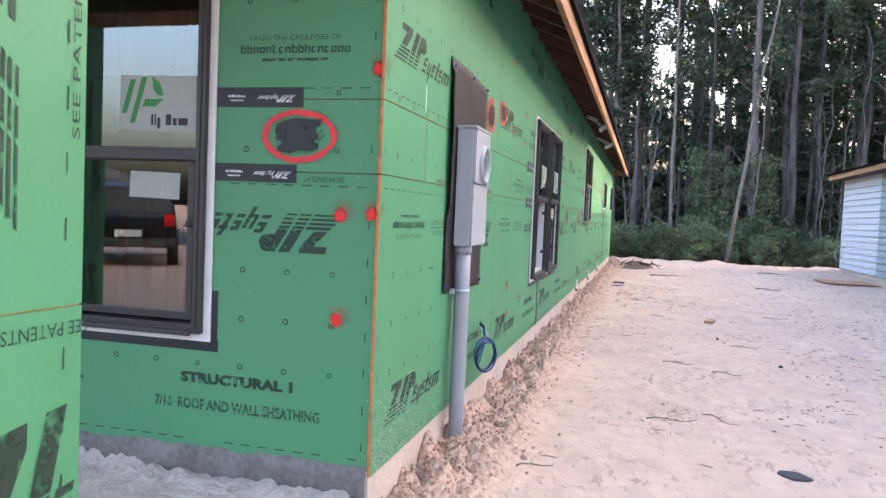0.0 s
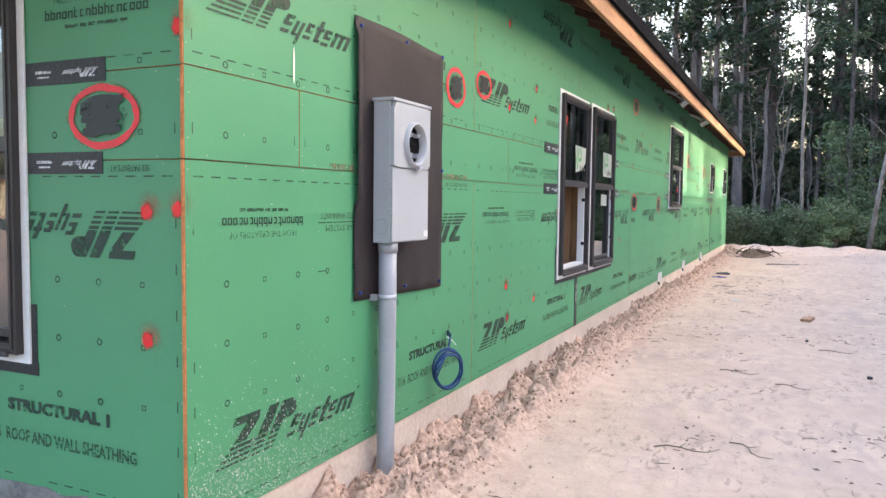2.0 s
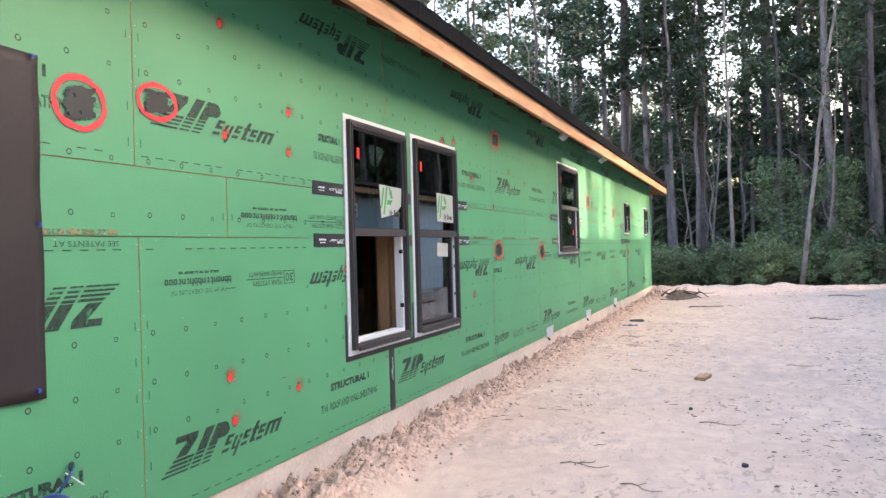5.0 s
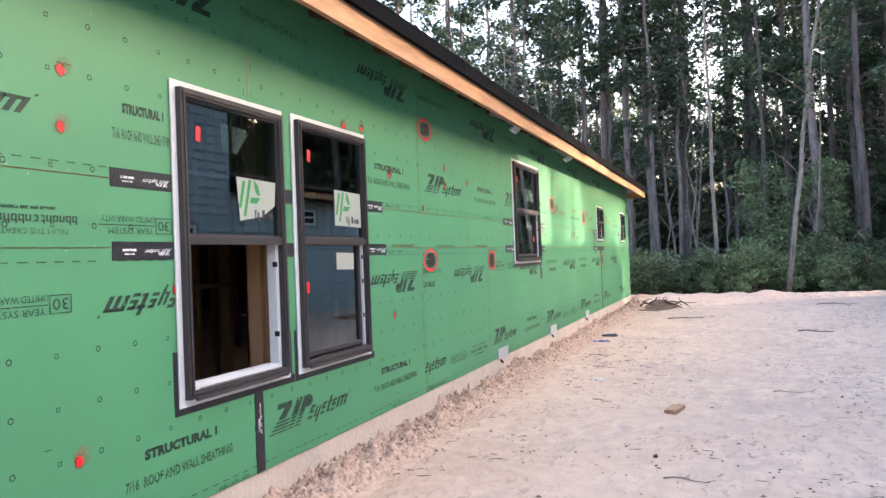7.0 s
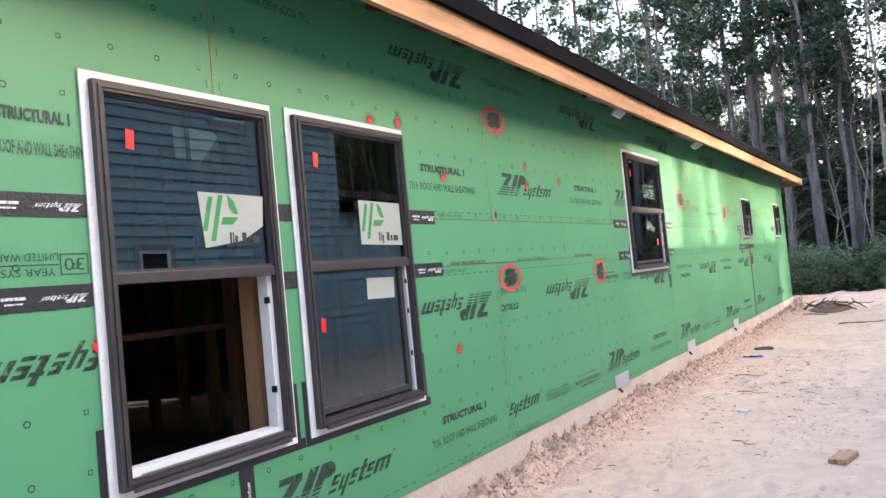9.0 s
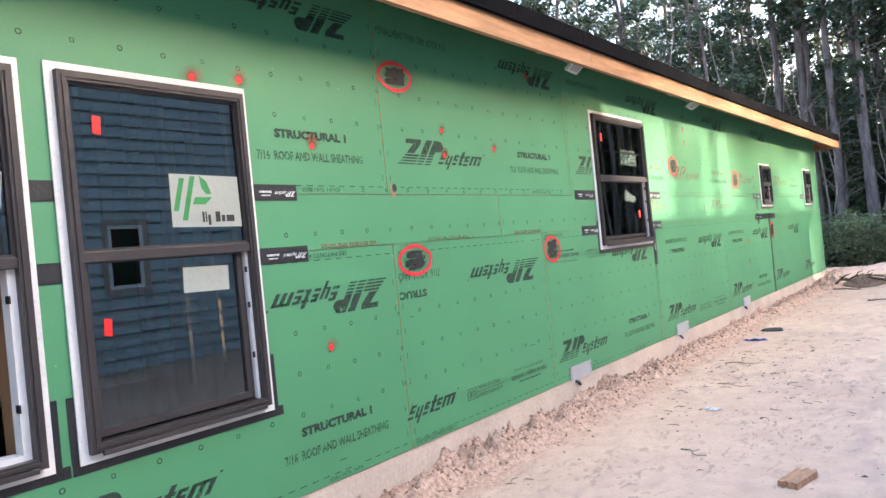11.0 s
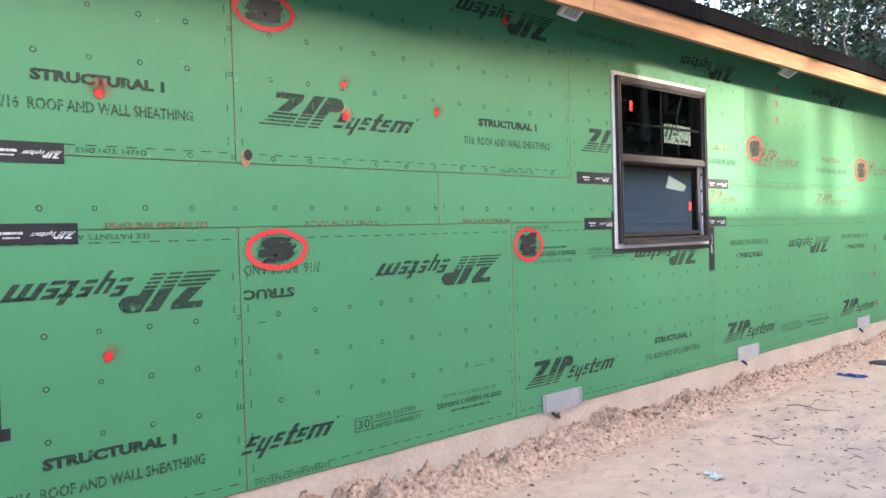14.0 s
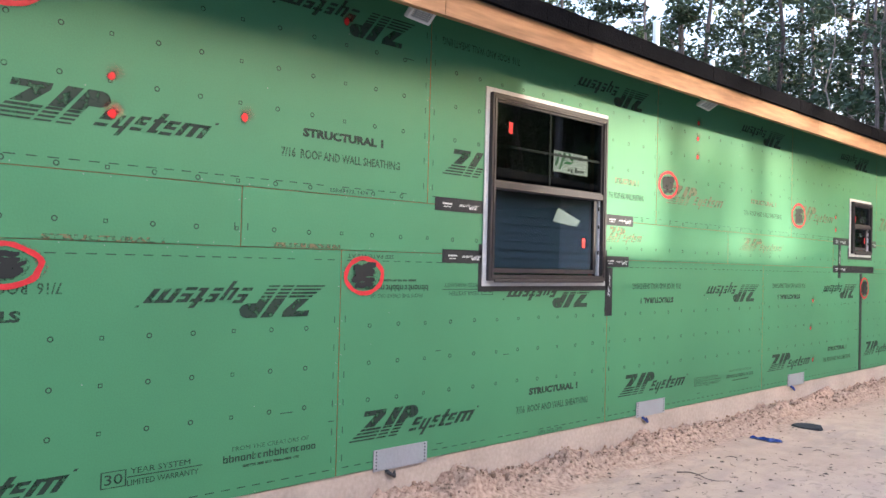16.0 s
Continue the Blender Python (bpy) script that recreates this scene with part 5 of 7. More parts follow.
# porch beam and column
single("porch_beam", block(-6.1, -1.26, 1.50, 1.86, 2.72, 3.05), LUMBER, "timber beam over the porch", "beam", kind="structure")
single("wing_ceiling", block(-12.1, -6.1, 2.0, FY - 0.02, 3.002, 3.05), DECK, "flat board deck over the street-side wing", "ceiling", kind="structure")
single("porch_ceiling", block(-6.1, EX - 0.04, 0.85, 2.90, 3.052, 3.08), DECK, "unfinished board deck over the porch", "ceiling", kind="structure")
part("porch_roofing", block(-6.1, EX, 0.83, 2.90, 3.082, 3.112), ROOFING, roof, "black roofing over the porch")
for y0 in (0.85, 1.875):
    part("eave_board", block(EX - 0.038, EX, y0, y0 + 1.02, 2.905, 3.045), LUMBER, roof)
column = thing("porch_column", "square porch column boxed in green coated boards", "column", (0, 0, 0), kind="structure")
for z0, z1 in ((0.286, 1.235), (1.239, 3.05)):
    bm = bmesh.new()
    solid(bm, -1.66, -1.25, 1.42, 1.875, z0, z1)
    part("sheathing_board", bm, GREEN, column)
part("board_edge", block(-1.655, -1.2535, 1.425, 1.870, 1.2355, 1.2385), OSB, column)
cl = bmesh.new()
for k in range(18):
    z = 0.4 + 0.14 * k
    if abs(z - 1.237) > 0.05:
        poly(cl, [(-1.2475, y, zz) for y, zz in ((1.818, z), (1.823, z), (1.823, z + 0.05), (1.818, z + 0.05))])
part("printed_guides", cl, INK, column)
def column_print(me, m, y, z, wid, hgt, turn):
    ob = part("printed_words", inked(me, m), None, column)
    ob.matrix_world = Matrix(((0, 0, 1, -1.2475), (1, 0, 0, y), (0, 1, 0, z), (0, 0, 0, 1))) @ Matrix.Rotation(radians(turn), 4, "Z") @ Matrix.Diagonal((wid, hgt, 1, 1))
column_print(text_mesh("SEE PATENTS AT"), INK, 1.845, 1.86, 0.52, 0.022, 90)
column_print(LOGO_HEAD, INK, 1.71, 0.84, 0.34, 0.30, 8)
column_print(text_mesh("SEE PATENTS AT"), INK, 1.74, 1.19, 0.3, 0.03, 180)
column_print(LOGO, INK, 1.62, 1.9, 0.9, 0.16, 90)


post = copy_thing(column, pose(-3.42, 0.64, 0))
post.scale = (0.45, 0.55, 1)


# ---- eave vents ----
def eave_vent(x, y, z, tilt, half):
    """A square vent head that hangs below the eave, its grille turned down and outwards."""
    v = thing("exhaust_vent", "white square exhaust vent hanging from the open eave", "vent", (x, y, z), "eave vents")
    c, sn = math.cos(tilt), math.sin(tilt)
    turn = Matrix(((0, -c, sn, 0), (1, 0, 0, 0), (0, sn, c, 0), (0, 0, 0, 1))) @ Matrix.Rotation(radians(-8), 4, "Z")
    bm = bmesh.new()
    tube(bm, [(-0.26, -0.16, 0.17), (-0.17, -0.11, 0.14), (-0.09, -0.05, 0.10), (-0.02, -0.01, 0.03)], 0.045, 14)
    part("duct", bm, GREY_PVC, v, "short bent grey duct")
    part("hood", block(-half, half, -0.008, 0.014, -half, half, 0.005), WHITE_VINYL, v).matrix_basis = turn
    q0 = half - 0.022
    bm = bmesh.new()
    for r in cut_rects((-half + 0.006, half - 0.006, -half + 0.006, half - 0.006), [(-q0, q0, -q0, q0)]):
        solid(bm, r[0], r[1], -0.016, -0.0085, r[2], r[3])
    part("rim", bm, WHITE_VINYL, v).matrix_basis = turn
    bm = bmesh.new()
    for i in range(10):
        q = -q0 + 2 * q0 * (i + 0.5) / 10
        solid(bm, -q0, q0, -0.015, -0.0085, q - 0.0028, q + 0.0028)
    for i in range(3):
        a = -q0 * 0.66 + i * q0 * 0.66
        solid(bm, a - 0.002, a + 0.002, -0.0155, -0.0085, -q0, q0)
    part("grille", bm, GREY_PAINT, v, "grey slatted grille").matrix_basis = turn
    bm = bmesh.new()
    solid(bm, -0.02, 0.10, 0.02, 0.05, 0.05, 0.08)
    part("bracket", bm, GREY_PVC, v)
    return v


eave_vent(-0.76, 12.68, 2.945, radians(52), 0.082)
eave_vent(-0.83, 15.88, 2.965, radians(62), 0.085)
for x, y, h, r in ((-2.4, 17.5, 0.62, 0.038), (-3.3, 20.4, 0.55, 0.038)):
    z = 3.112 + PITCH * (EX - x)
    p = thing("vent_pipe", "white plumbing vent pipe through the roof", "pipe", (x, y, z - 0.05), "roof pipes")
    bm = bmesh.new()
    tube(bm, [(0, 0, 0), (0, 0, h)], r, 14)
    part("pipe", bm, WHITE_VINYL, p)
    bm = bmesh.new()
    tube(bm, [(0, 0, 0), (0, 0, 0.10), (0, 0, 0.2)], 0.1, 14, (0.13, 0.09, 0.045))
    part("flashing_boot", bm, ROOFING, p, "dark flashing boot")
bm = bmesh.new()
bmesh.ops.create_uvsphere(bm, u_segments=18, v_segments=10, radius=0.16)
for v in bm.verts:
    v.co.z = max(v.co.z, -0.05) * 1.1
d = thing("roof_dome", "dark domed roof vent", "vent", (-2.0, 16.9, 3.112 + PITCH * (EX + 2.0) + 0.05))
part("dome", bm, DARK_SCRAP, d)

# ---- electric meter, conduit, cable ----
bm = bmesh.new()
ny, nz = 24, 30
grid_ = []
for j in range(nz + 1):
    row = []
    for i in range(ny + 1):
        u, v = i / ny, j / nz
        y = 4.335 + 0.905 * u + 0.008 * noise.noise((v * 4, 2, 0)) * (1 if u in (0, 1) else 0.3)
        z = 1.045 - 0.02 * u + 1.255 * v + 0.018 * math.sin(u * 3.1) * (v > 0.9) * (1 - u)
        edge = min(u, 1 - u, v, 1 - v)
        x = WX + 0.006 + 0.010 * (0.5 + 0.5 * noise.noise((u * 3, v * 4, 1))) + (0.012 * noise.noise((u * 5, v * 5, 6)) ** 2 if edge < 0.1 else 0)
        if u < 0.05 and 0.35 < v < 0.95:
            x += 0.018
        row.append(bm.verts.new((x, y, z)))
    grid_.append(row)
for j in range(nz):
    for i in range(ny):
        bm.faces.new((grid_[j][i], grid_[j][i + 1], grid_[j + 1][i + 1], grid_[j + 1][i])).smooth = True
mem = single("membrane_sheet", bm, MEMBRANE, "dark brown waterproof membrane pinned behind the meter box", "membrane")
mod = mem.modifiers.new("thick", "SOLIDIFY")
mod.thickness, mod.offset = 0.003, 1
for y, z in ((4.37, 2.26), (4.80, 2.27), (5.21, 2.27), (4.37, 1.66), (5.22, 1.66), (4.37, 1.08), (4.8, 1.07), (5.2, 1.06)):
    part("plastic_cap", block(WX + 0.016, WX + 0.027, y - 0.007, y + 0.007, z - 0.007, z + 0.007, 0.002), BLUE_PLASTIC, mem, "blue plastic nail cap")

meter = thing("meter_box", "light grey steel electric meter box, socket open", "meter box", (WX, 4.483, 1.30))
meter.scale.y = 0.965
BX = 0.118
part("body", block(0.018, 0.105, 0.0, 0.385, 0.0, 0.645, 0.004), GREY_PAINT, meter)
bm = block(0.012, BX + 0.010, -0.008, 0.393, 0.645, 0.660, 0.004)
part("top_cap", bm, GREY_PAINT, meter)
part("lower_cover", block(0.1055, BX, 0.003, 0.381, 0.004, 0.345, 0.004), GREY_PAINT, meter)
# upper cover with the round socket cut through
bm = bmesh.new()
cy, cz, r = 0.205, 0.46, 0.094
n = 40
outer = []
for k in range(n):
    t = 2 * math.pi * k / n
    c, s = math.cos(t), math.sin(t)
    m_ = min((0.383 - cy if c > 0 else cy - 0.001) / max(abs(c), 1e-6), (0.642 - cz if s > 0 else cz - 0.348) / max(abs(s), 1e-6))
    outer.append((cy + c * m_, cz + s * m_))
o = [bm.verts.new((BX + 0.007, *p)) for p in outer]
i_ = [bm.verts.new((BX + 0.007, cy + r * math.cos(2 * math.pi * k / n), cz + r * math.sin(2 * math.pi * k / n))) for k in range(n)]
ib = [bm.verts.new((0.1055, v.co.y, v.co.z)) for v in i_]
ob_ = [bm.verts.new((0.1055, v.co.y, v.co.z)) for v in o]
for k in range(n):
    q = (k + 1) % n
    bm.faces.new((o[k], o[q], i_[q], i_[k])), bm.faces.new((i_[k], i_[q], ib[q], ib[k])), bm.faces.new((o[q], o[k], ob_[k], ob_[q]))
part("upper_cover", bm, GREY_PAINT, meter)
bm = bmesh.new()
ring0 = []
for k in range(n):
    t = 2 * math.pi * k / n
    c, s = math.cos(t), math.sin(t)
    ring0.append([bm.verts.new((x, cy + rr * c, cz + rr * s)) for x, rr in ((BX + 0.007, 0.106), (BX + 0.026, 0.104), (BX + 0.030, 0.099), (BX + 0.028, 0.093), (0.1068, 0.092))])
for k in range(n):
    a, b = ring0[k], ring0[(k + 1) % n]
    for j in range(4):
        bm.faces.new((a[j], b[j], b[j + 1], a[j + 1])).smooth = True
collar = part("socket_ring", bm, GREY_PAINT, meter, "raised round sealing ring")
part("ring_latch", block(BX + 0.008, BX + 0.03, cy + 0.015, cy + 0.055, cz - 0.118, cz - 0.100, 0.003), STEEL, collar)
bm = bmesh.new()
poly(bm, [(0.1065, cy + 0.092 * math.cos(2 * math.pi * k / n), cz + 0.092 * math.sin(2 * math.pi * k / n)) for k in range(n)])
back_ = part("socket_back", bm, SOCKET, meter, "black socket interior")
for y, z in ((-0.04, 0.045), (0.035, 0.045), (-0.04, -0.05), (0.035, -0.05)):
    bm = bmesh.new()
    solid(bm, 0.1075, 0.128, cy + y - 0.007, cy + y + 0.007, cz + z - 0.010, cz + z + 0.010)
    solid(bm, 0.1075, 0.134, cy + y - 0.011, cy + y - 0.0071, cz + z - 0.008, cz + z + 0.008)
    solid(bm, 0.1075, 0.134, cy + y + 0.0071, cy + y + 0.011, cz + z - 0.008, cz + z + 0.008)
    part("contact_jaw", bm, STEEL, back_, "bright metal contact jaw")
part("cross_bar", block(0.108, 0.114, cy - 0.06, cy + 0.06, cz - 0.008, cz + 0.006, 0.002), SOCKET, back_)
part("warning_label", block(BX + 0.0005, BX + 0.002, 0.33, 0.375, 0.02, 0.05), PAPER, meter, "small white label")
for z in (0.13, 0.25):
    part("cover_clip", block(0.095, 0.122, -0.006, 0.004, z, z + 0.03, 0.002), GREY_PAINT, meter)
bm = bmesh.new()
ko = []
for rr in (0.036, 0.032):
    ko.append([bm.verts.new((0.06 + rr * math.cos(t), -0.0012, 0.075 + rr * math.sin(t))) for t in (2 * math.pi * k / 24 for k in range(24))])
for k in range(24):
    bm.faces.new((ko[0][k], ko[0][(k + 1) % 24], ko[1][(k + 1) % 24], ko[1][k]))
part("knockout_ring", bm, GREY_PVC, meter)

conduit = thing("conduit_pipe", "grey plastic conduit from the ground to the meter box", "pipe", (WX + 0.062, 4.565, 0.1))
bm = bmesh.new()
tube(bm, [(0, -0.03, -0.1), (0, -0.028, 0.3), (0, -0.02, 0.9), (0, -0.02, 1.20)], 0.042, 20)
part("pipe", bm, GREY_PVC, conduit)
bm = bmesh.new()
tube(bm, [(0, -0.02, 1.155), (0, -0.02, 1.20)], 0.047, 20)
part("coupling", bm, GREY_PVC, conduit)
strap = bmesh.new()
tube(strap, [(0, -0.02, 0.935), (0, -0.02, 0.958)], 0.0435, 20)
solid(strap, -0.058, -0.03, -0.088, -0.058, 0.932, 0.960)
solid(strap, -0.058, 0.01, 0.02, 0.05, 0.932, 0.960)
part("pipe_strap", strap, STEEL, conduit, "galvanised pipe strap")

coil = thing("cable_coil", "coil of thin blue cable hanging from the wall", "cable", (WX, 5.20, 0.585))
rnd = random.Random(5)
hu = Vector((0.55, 0.83, 0))


def loop_at(t, k, rh, rv):
    side, out = rh * math.cos(t), Vector((0.83, -0.55, 0)) * (0.004 * math.sin(2 * t + k) + 0.005 * (k - 2.5))
    return Vector((0.085, -0.01, 0)) + hu * side + out + Vector((0, 0, rv * math.sin(t) - 0.004 * k))


for k in range(6):
    bm = bmesh.new()
    rh, rv, ph = 0.088 + rnd.uniform(-0.012, 0.010), 0.102 + rnd.uniform(-0.010, 0.008), rnd.uniform(-0.15, 0.15)
    pts = [loop_at(2 * math.pi * q / 32 + ph, k, rh, rv) for q in range(33)]
    tube(bm, pts, 0.0045, 6)
    part("loop", bm, BLUE_WIRE, coil)
knot_at, peg = Vector((0.06, 0.04, 0.105)), Vector((0.004, 0.15, 0.17))
bm = bmesh.new()
for k in range(4):
    off = Vector((0.004 * (k % 2), 0.004 * (k // 2), 0.005 * k - 0.008))
    tube(bm, [peg + off * 0.5, peg.lerp(knot_at, 0.35) + off + Vector((0.015, 0, 0.004)), knot_at + off], 0.0045, 6)
for k in range(3):   # cut ends that hang beside the loops
    tip = Vector((0.045 + 0.012 * k, -0.105 - 0.012 * k, 0.0 - 0.02 * k))
    tube(bm, [knot_at, knot_at.lerp(tip, 0.45) + Vector((0.015, -0.01, 0.02)), tip], 0.0042, 6)
part("lead", bm, BLUE_WIRE, coil)
bm = bmesh.new()
tube(bm, [peg + Vector((0.012, 0.012 * math.cos(t) - 0.015, 0.016 * math.sin(t) - 0.006)) for t in (2 * math.pi * q / 14 for q in range(15))], 0.0026, 5)
part("eye_loop", bm, BLACK_PLASTIC, coil, "black wire eye on the wall")
bm = bmesh.new()
tube(bm, [peg + Vector((0.02, -0.05, -0.02)), peg + Vector((0.045, -0.03, -0.045)), peg + Vector((0.055, 0.0, -0.075))], 0.003, 5)
part("cable_tie", bm, PAPER, coil, "pale plastic tie")

# ---- plates at the foot of the wall, knot hole ----
for a0, a1 in ((12.65, 13.05), (15.25, 15.66), (18.0, 18.4)):
    p = thing("steel_plate", "grey galvanised protection plate nailed over the bottom edge", "plate", (WX, a0, 0.365), "protection plates")
    part("plate", block(0.0035, 0.0075, 0, a1 - a0, 0, 0.122, 0.001), STEEL, p)
    for k in range(6):
        for y in (0.02, a1 - a0 - 0.02):
            part("nail", block(0.0075, 0.0095, y - 0.004, y + 0.004, 0.012 + k * 0.019, 0.019 + k * 0.019), DARK_SCRAP, p)
    bm = bmesh.new()
    tube(bm, [(-0.02, 0.1, 0.0), (0.01, 0.11, -0.02), (0.012, 0.15, -0.045), (-0.02, 0.17, -0.02)], 0.012, 6)
    part("pipe_stub", bm, BLUE_PLASTIC if a0 > 14 else DARK_SCRAP, p)
bm = bmesh.new()
pts = [(0.035 * (1 + 0.5 * noise.noise((math.cos(t) * 2, math.sin(t) * 2, 3))) * math.cos(t), 0.05 * (1 + 0.6 * noise.noise((math.cos(t) * 2, math.sin(t) * 2, 8))) * math.sin(t), 0) for t in (2 * math.pi * k / 16 for k in range(16))]
poly(bm, pts)
ob = part("chipped_patch", bm, TAN, wall_east, "chipped spot showing bare strand board")
ob.matrix_world = on_wall("east", 10.60, 1.945, 0.75, 0.8, lift=0.004)
stamp("black_smudge", DISC, BLACK_PAINT, wall_east, on_wall("east", 10.61, 1.960, 0.022, 0.026, lift=0.006))
stamp("scrape", DISC, PAPER, wall_east, on_wall("east", 3.90, 2.01, 0.006, 0.07, lift=0.004), "pale scrape in the coating")

# ---- framing indoors ----
stud_me = mesh_of("stud", block(-0.019, 0.019, -0.045, 0.045, 0.386, 3.0), STUD)
def stud_wall(name, pts, label):
    ob = thing(name, label, "framing", kind="structure")
    for x, y, turn in pts:
        s = part("stud", stud_me, None, ob)
        s.matrix_world = pose(x, y, 0, 0, 0, turn)
    return ob
stud_wall("partition_1", [(-2.6, 4.2 + 0.406 * k, 90) for k in range(24) if k not in (11, 12)], "open stud partition of bare lumber")
stud_wall("partition_2", [(-1.5 - 0.406 * k, 10.4, 0) for k in range(9)], "open stud partition of bare lumber")
stud_wall("partition_3", [(-5.2, 4.2 + 0.406 * k, 90) for k in range(26)], "open stud partition of bare lumber")
stud_wall("trimmer_studs", [(-1.255, 8.400, 90), (-1.255, 8.439, 90), (-2.0, 4.3, 0), (-1.6, 4.6, 0)], "pair of bare lumber studs beside the window")
single("stud_rail", block(-2.65, -2.55, 4.2, 9.9, 1.35, 1.39), STUD, "horizontal lumber rail between studs", "framing", kind="structure")


# ---- the neighbouring house ----
def neighbour():
    h = thing("neighbour_house", "neighbouring house with blue-grey and white lap siding, dark roof", "house", (6.0, 16.0, 0.13))
    X, Y = 6.0, 16.0
    def P(name, bm, m, label=""):
        for v in bm.verts:
            v.co -= Vector((X, Y, 0.13))
        return part(name, bm, m, h, label)
    two, one0, one1 = (3.0, 17.4), 17.4, 26.7
    P("wall", block(6.02, 14.0, two[0], two[1], 0.1, 5.2), BLUE_SIDING)
    P("wall", block(6.02, 13.0, one0 + 0.001, one1, 0.1, 3.05), SIDING)
    P("foundation", block(6.0, 13.02, 2.98, one1 + 0.02, -0.3, 0.30), CONCRETE, "concrete foundation strip")
    def boards(y0, y1, ztop, holes, m):
        z = 0.30
        while z < ztop - 0.02:
            t = min(z + 0.175, ztop)
            bm = bmesh.new()
            for a0, a1, q0, q1 in cut_rects((y0, y1, z, t), holes):
                vs = [bm.verts.new(p) for p in ((5.968, a0, q0), (6.008, a0, q1), (6.02, a0, q1), (6.02, a0, q0), (5.968, a1, q0), (6.008, a1, q1), (6.02, a1, q1), (6.02, a1, q0))]
                for q in ((0, 4, 5, 1), (1, 5, 6, 2), (0, 3, 7, 4), (0, 1, 2, 3), (4, 7, 6, 5)):
                    bm.faces.new([vs[i] for i in q])
            P("siding_board", bm, m)
            z += 0.175
    wins = [(10.5, 11.33, 0.72, 2.33), (12.78, 13.32, 1.46, 2.36), (14.35, 15.05, 4.50, 5.15), (7.0, 8.0, 0.7, 2.35), (19.9, 20.75, 2.45, 2.82), (15.5, 16.3, 1.75, 2.33)]
    boards(two[0], two[1], 5.2, wins, BLUE_SIDING)
    boards(one0 + 0.001, 22.9, 3.05, wins, BLUE_SIDING)
    boards(22.901, one1, 3.05, wins, SIDING)
    for y0, y1, z0, z1 in wins:
        bm = bmesh.new()
        for r in cut_rects((y0 - 0.09, y1 + 0.09, z0 - 0.09, z1 + 0.09), [(y0, y1, z0, z1)]):
            solid(bm, 5.965, 6.01, r[0], r[1], r[2], r[3])
        w = P("window", bm, TRIM, "window with taupe surround and white frame")
        bm = bmesh.new()
        for r in cut_rects((y0, y1, z0, z1), [(y0 + 0.05, y1 - 0.05, z0 + 0.05, (z0 + z1) / 2 - 0.02), (y0 + 0.05, y1 - 0.05, (z0 + z1) / 2 + 0.02, z1 - 0.05)]):
            solid(bm, 5.97, 6.01, r[0], r[1], r[2], r[3])
        P("window_frame", bm, WHITE_VINYL).parent = w
        P("pane", block(6.0, 6.008, y0 + 0.04, y1 - 0.04, z0 + 0.04, z1 - 0.04), CAR_BLACK).parent = w
    P("corner_trim", block(5.97, 6.04, one1 - 0.07, one1 + 0.03, 0.3, 3.05), SIDING)
    def hip(x0, x1, y0, y1, z, rise, t, butt=False):
        bm = bmesh.new()
        inset = (x1 - x0) / 2
        b = [(x0, y0, z), (x1, y0, z), (x1, y1, z), (x0, y1, z)]
        r = [((x0 + x1) / 2, y0 + (0.0 if butt else inset * 0.95), z + rise), ((x0 + x1) / 2, y1 - inset * 0.95, z + rise)]
        lo, up, rv = [bm.verts.new((p[0], p[1], p[2] - t)) for p in b], [bm.verts.new(p) for p in b], [bm.verts.new(p) for p in r]
        bm.faces.new(lo[::-1])
        for i in range(4):
            bm.faces.new((lo[i], lo[(i + 1) % 4], up[(i + 1) % 4], up[i]))
        bm.faces.new((up[0], up[1], rv[0])), bm.faces.new((up[1], up[2], rv[1], rv[0])), bm.faces.new((up[2], up[3], rv[1])), bm.faces.new((up[3], up[0], rv[0], rv[1]))
        return bm
    P("roof", hip(5.55, 13.45, one0 + 0.004, one1 + 0.45, 3.26, 0.95, 0.06, True), ROOFING, "dark shingle roof")
    P("roof", hip(5.5, 14.5, two[0] - 0.5, two[1] + 0.3, 5.40, 1.0, 0.06), ROOFING, "dark shingle roof")
    P("eave_board", block(5.585, 5.62, one0, one1 + 0.41, 3.06, 3.198), LUMBER, "bare pine eave board")
    P("eave_board", block(5.62, 13.4, one1 + 0.38, one1 + 0.41, 3.06, 3.198), LUMBER)
    P("eave_board", block(5.535, 5.57, two[0] - 0.4, two[1] + 0.26, 5.19, 5.338), LUMBER)
    P("soffit", block(5.62, 6.02, one0, one1 + 0.38, 3.05, 3.058), DECK)
    P("soffit", block(5.57, 6.02, two[0] - 0.4, two[1] + 0.26, 5.20, 5.208), DECK)
    bm = bmesh.new()
    tube(bm, [(5.98, 26.2, 0.95), (5.85, 26.25, 1.0), (5.74, 26.3, 0.9), (5.72, 26.3, 0.7), (5.8, 26.3, 0.5)], 0.015, 6)
    P("cable_loop", bm, GREY_PVC, "loose cable stub on the siding")


neighbour()
single("plywood_scrap", block(4.35, 5.6, 20.9, 22.3, 0.150, 0.168, 0.003), TAN, "sheet of plywood lying on the sand", "plywood")


# ---- woods ----
def trunk_points(rnd, height, lean, wobble):
    n = 9
    return [(lean[0] * height * k / n + wobble * noise.noise((k * 0.6, rnd.random() * 0.2, lean[0] * 40)) * (k / n), lean[1] * height * k / n + wobble * noise.noise((k * 0.6, 7, lean[1] * 40 + 3)) * (k / n), height * k / n) for k in range(n + 1)]


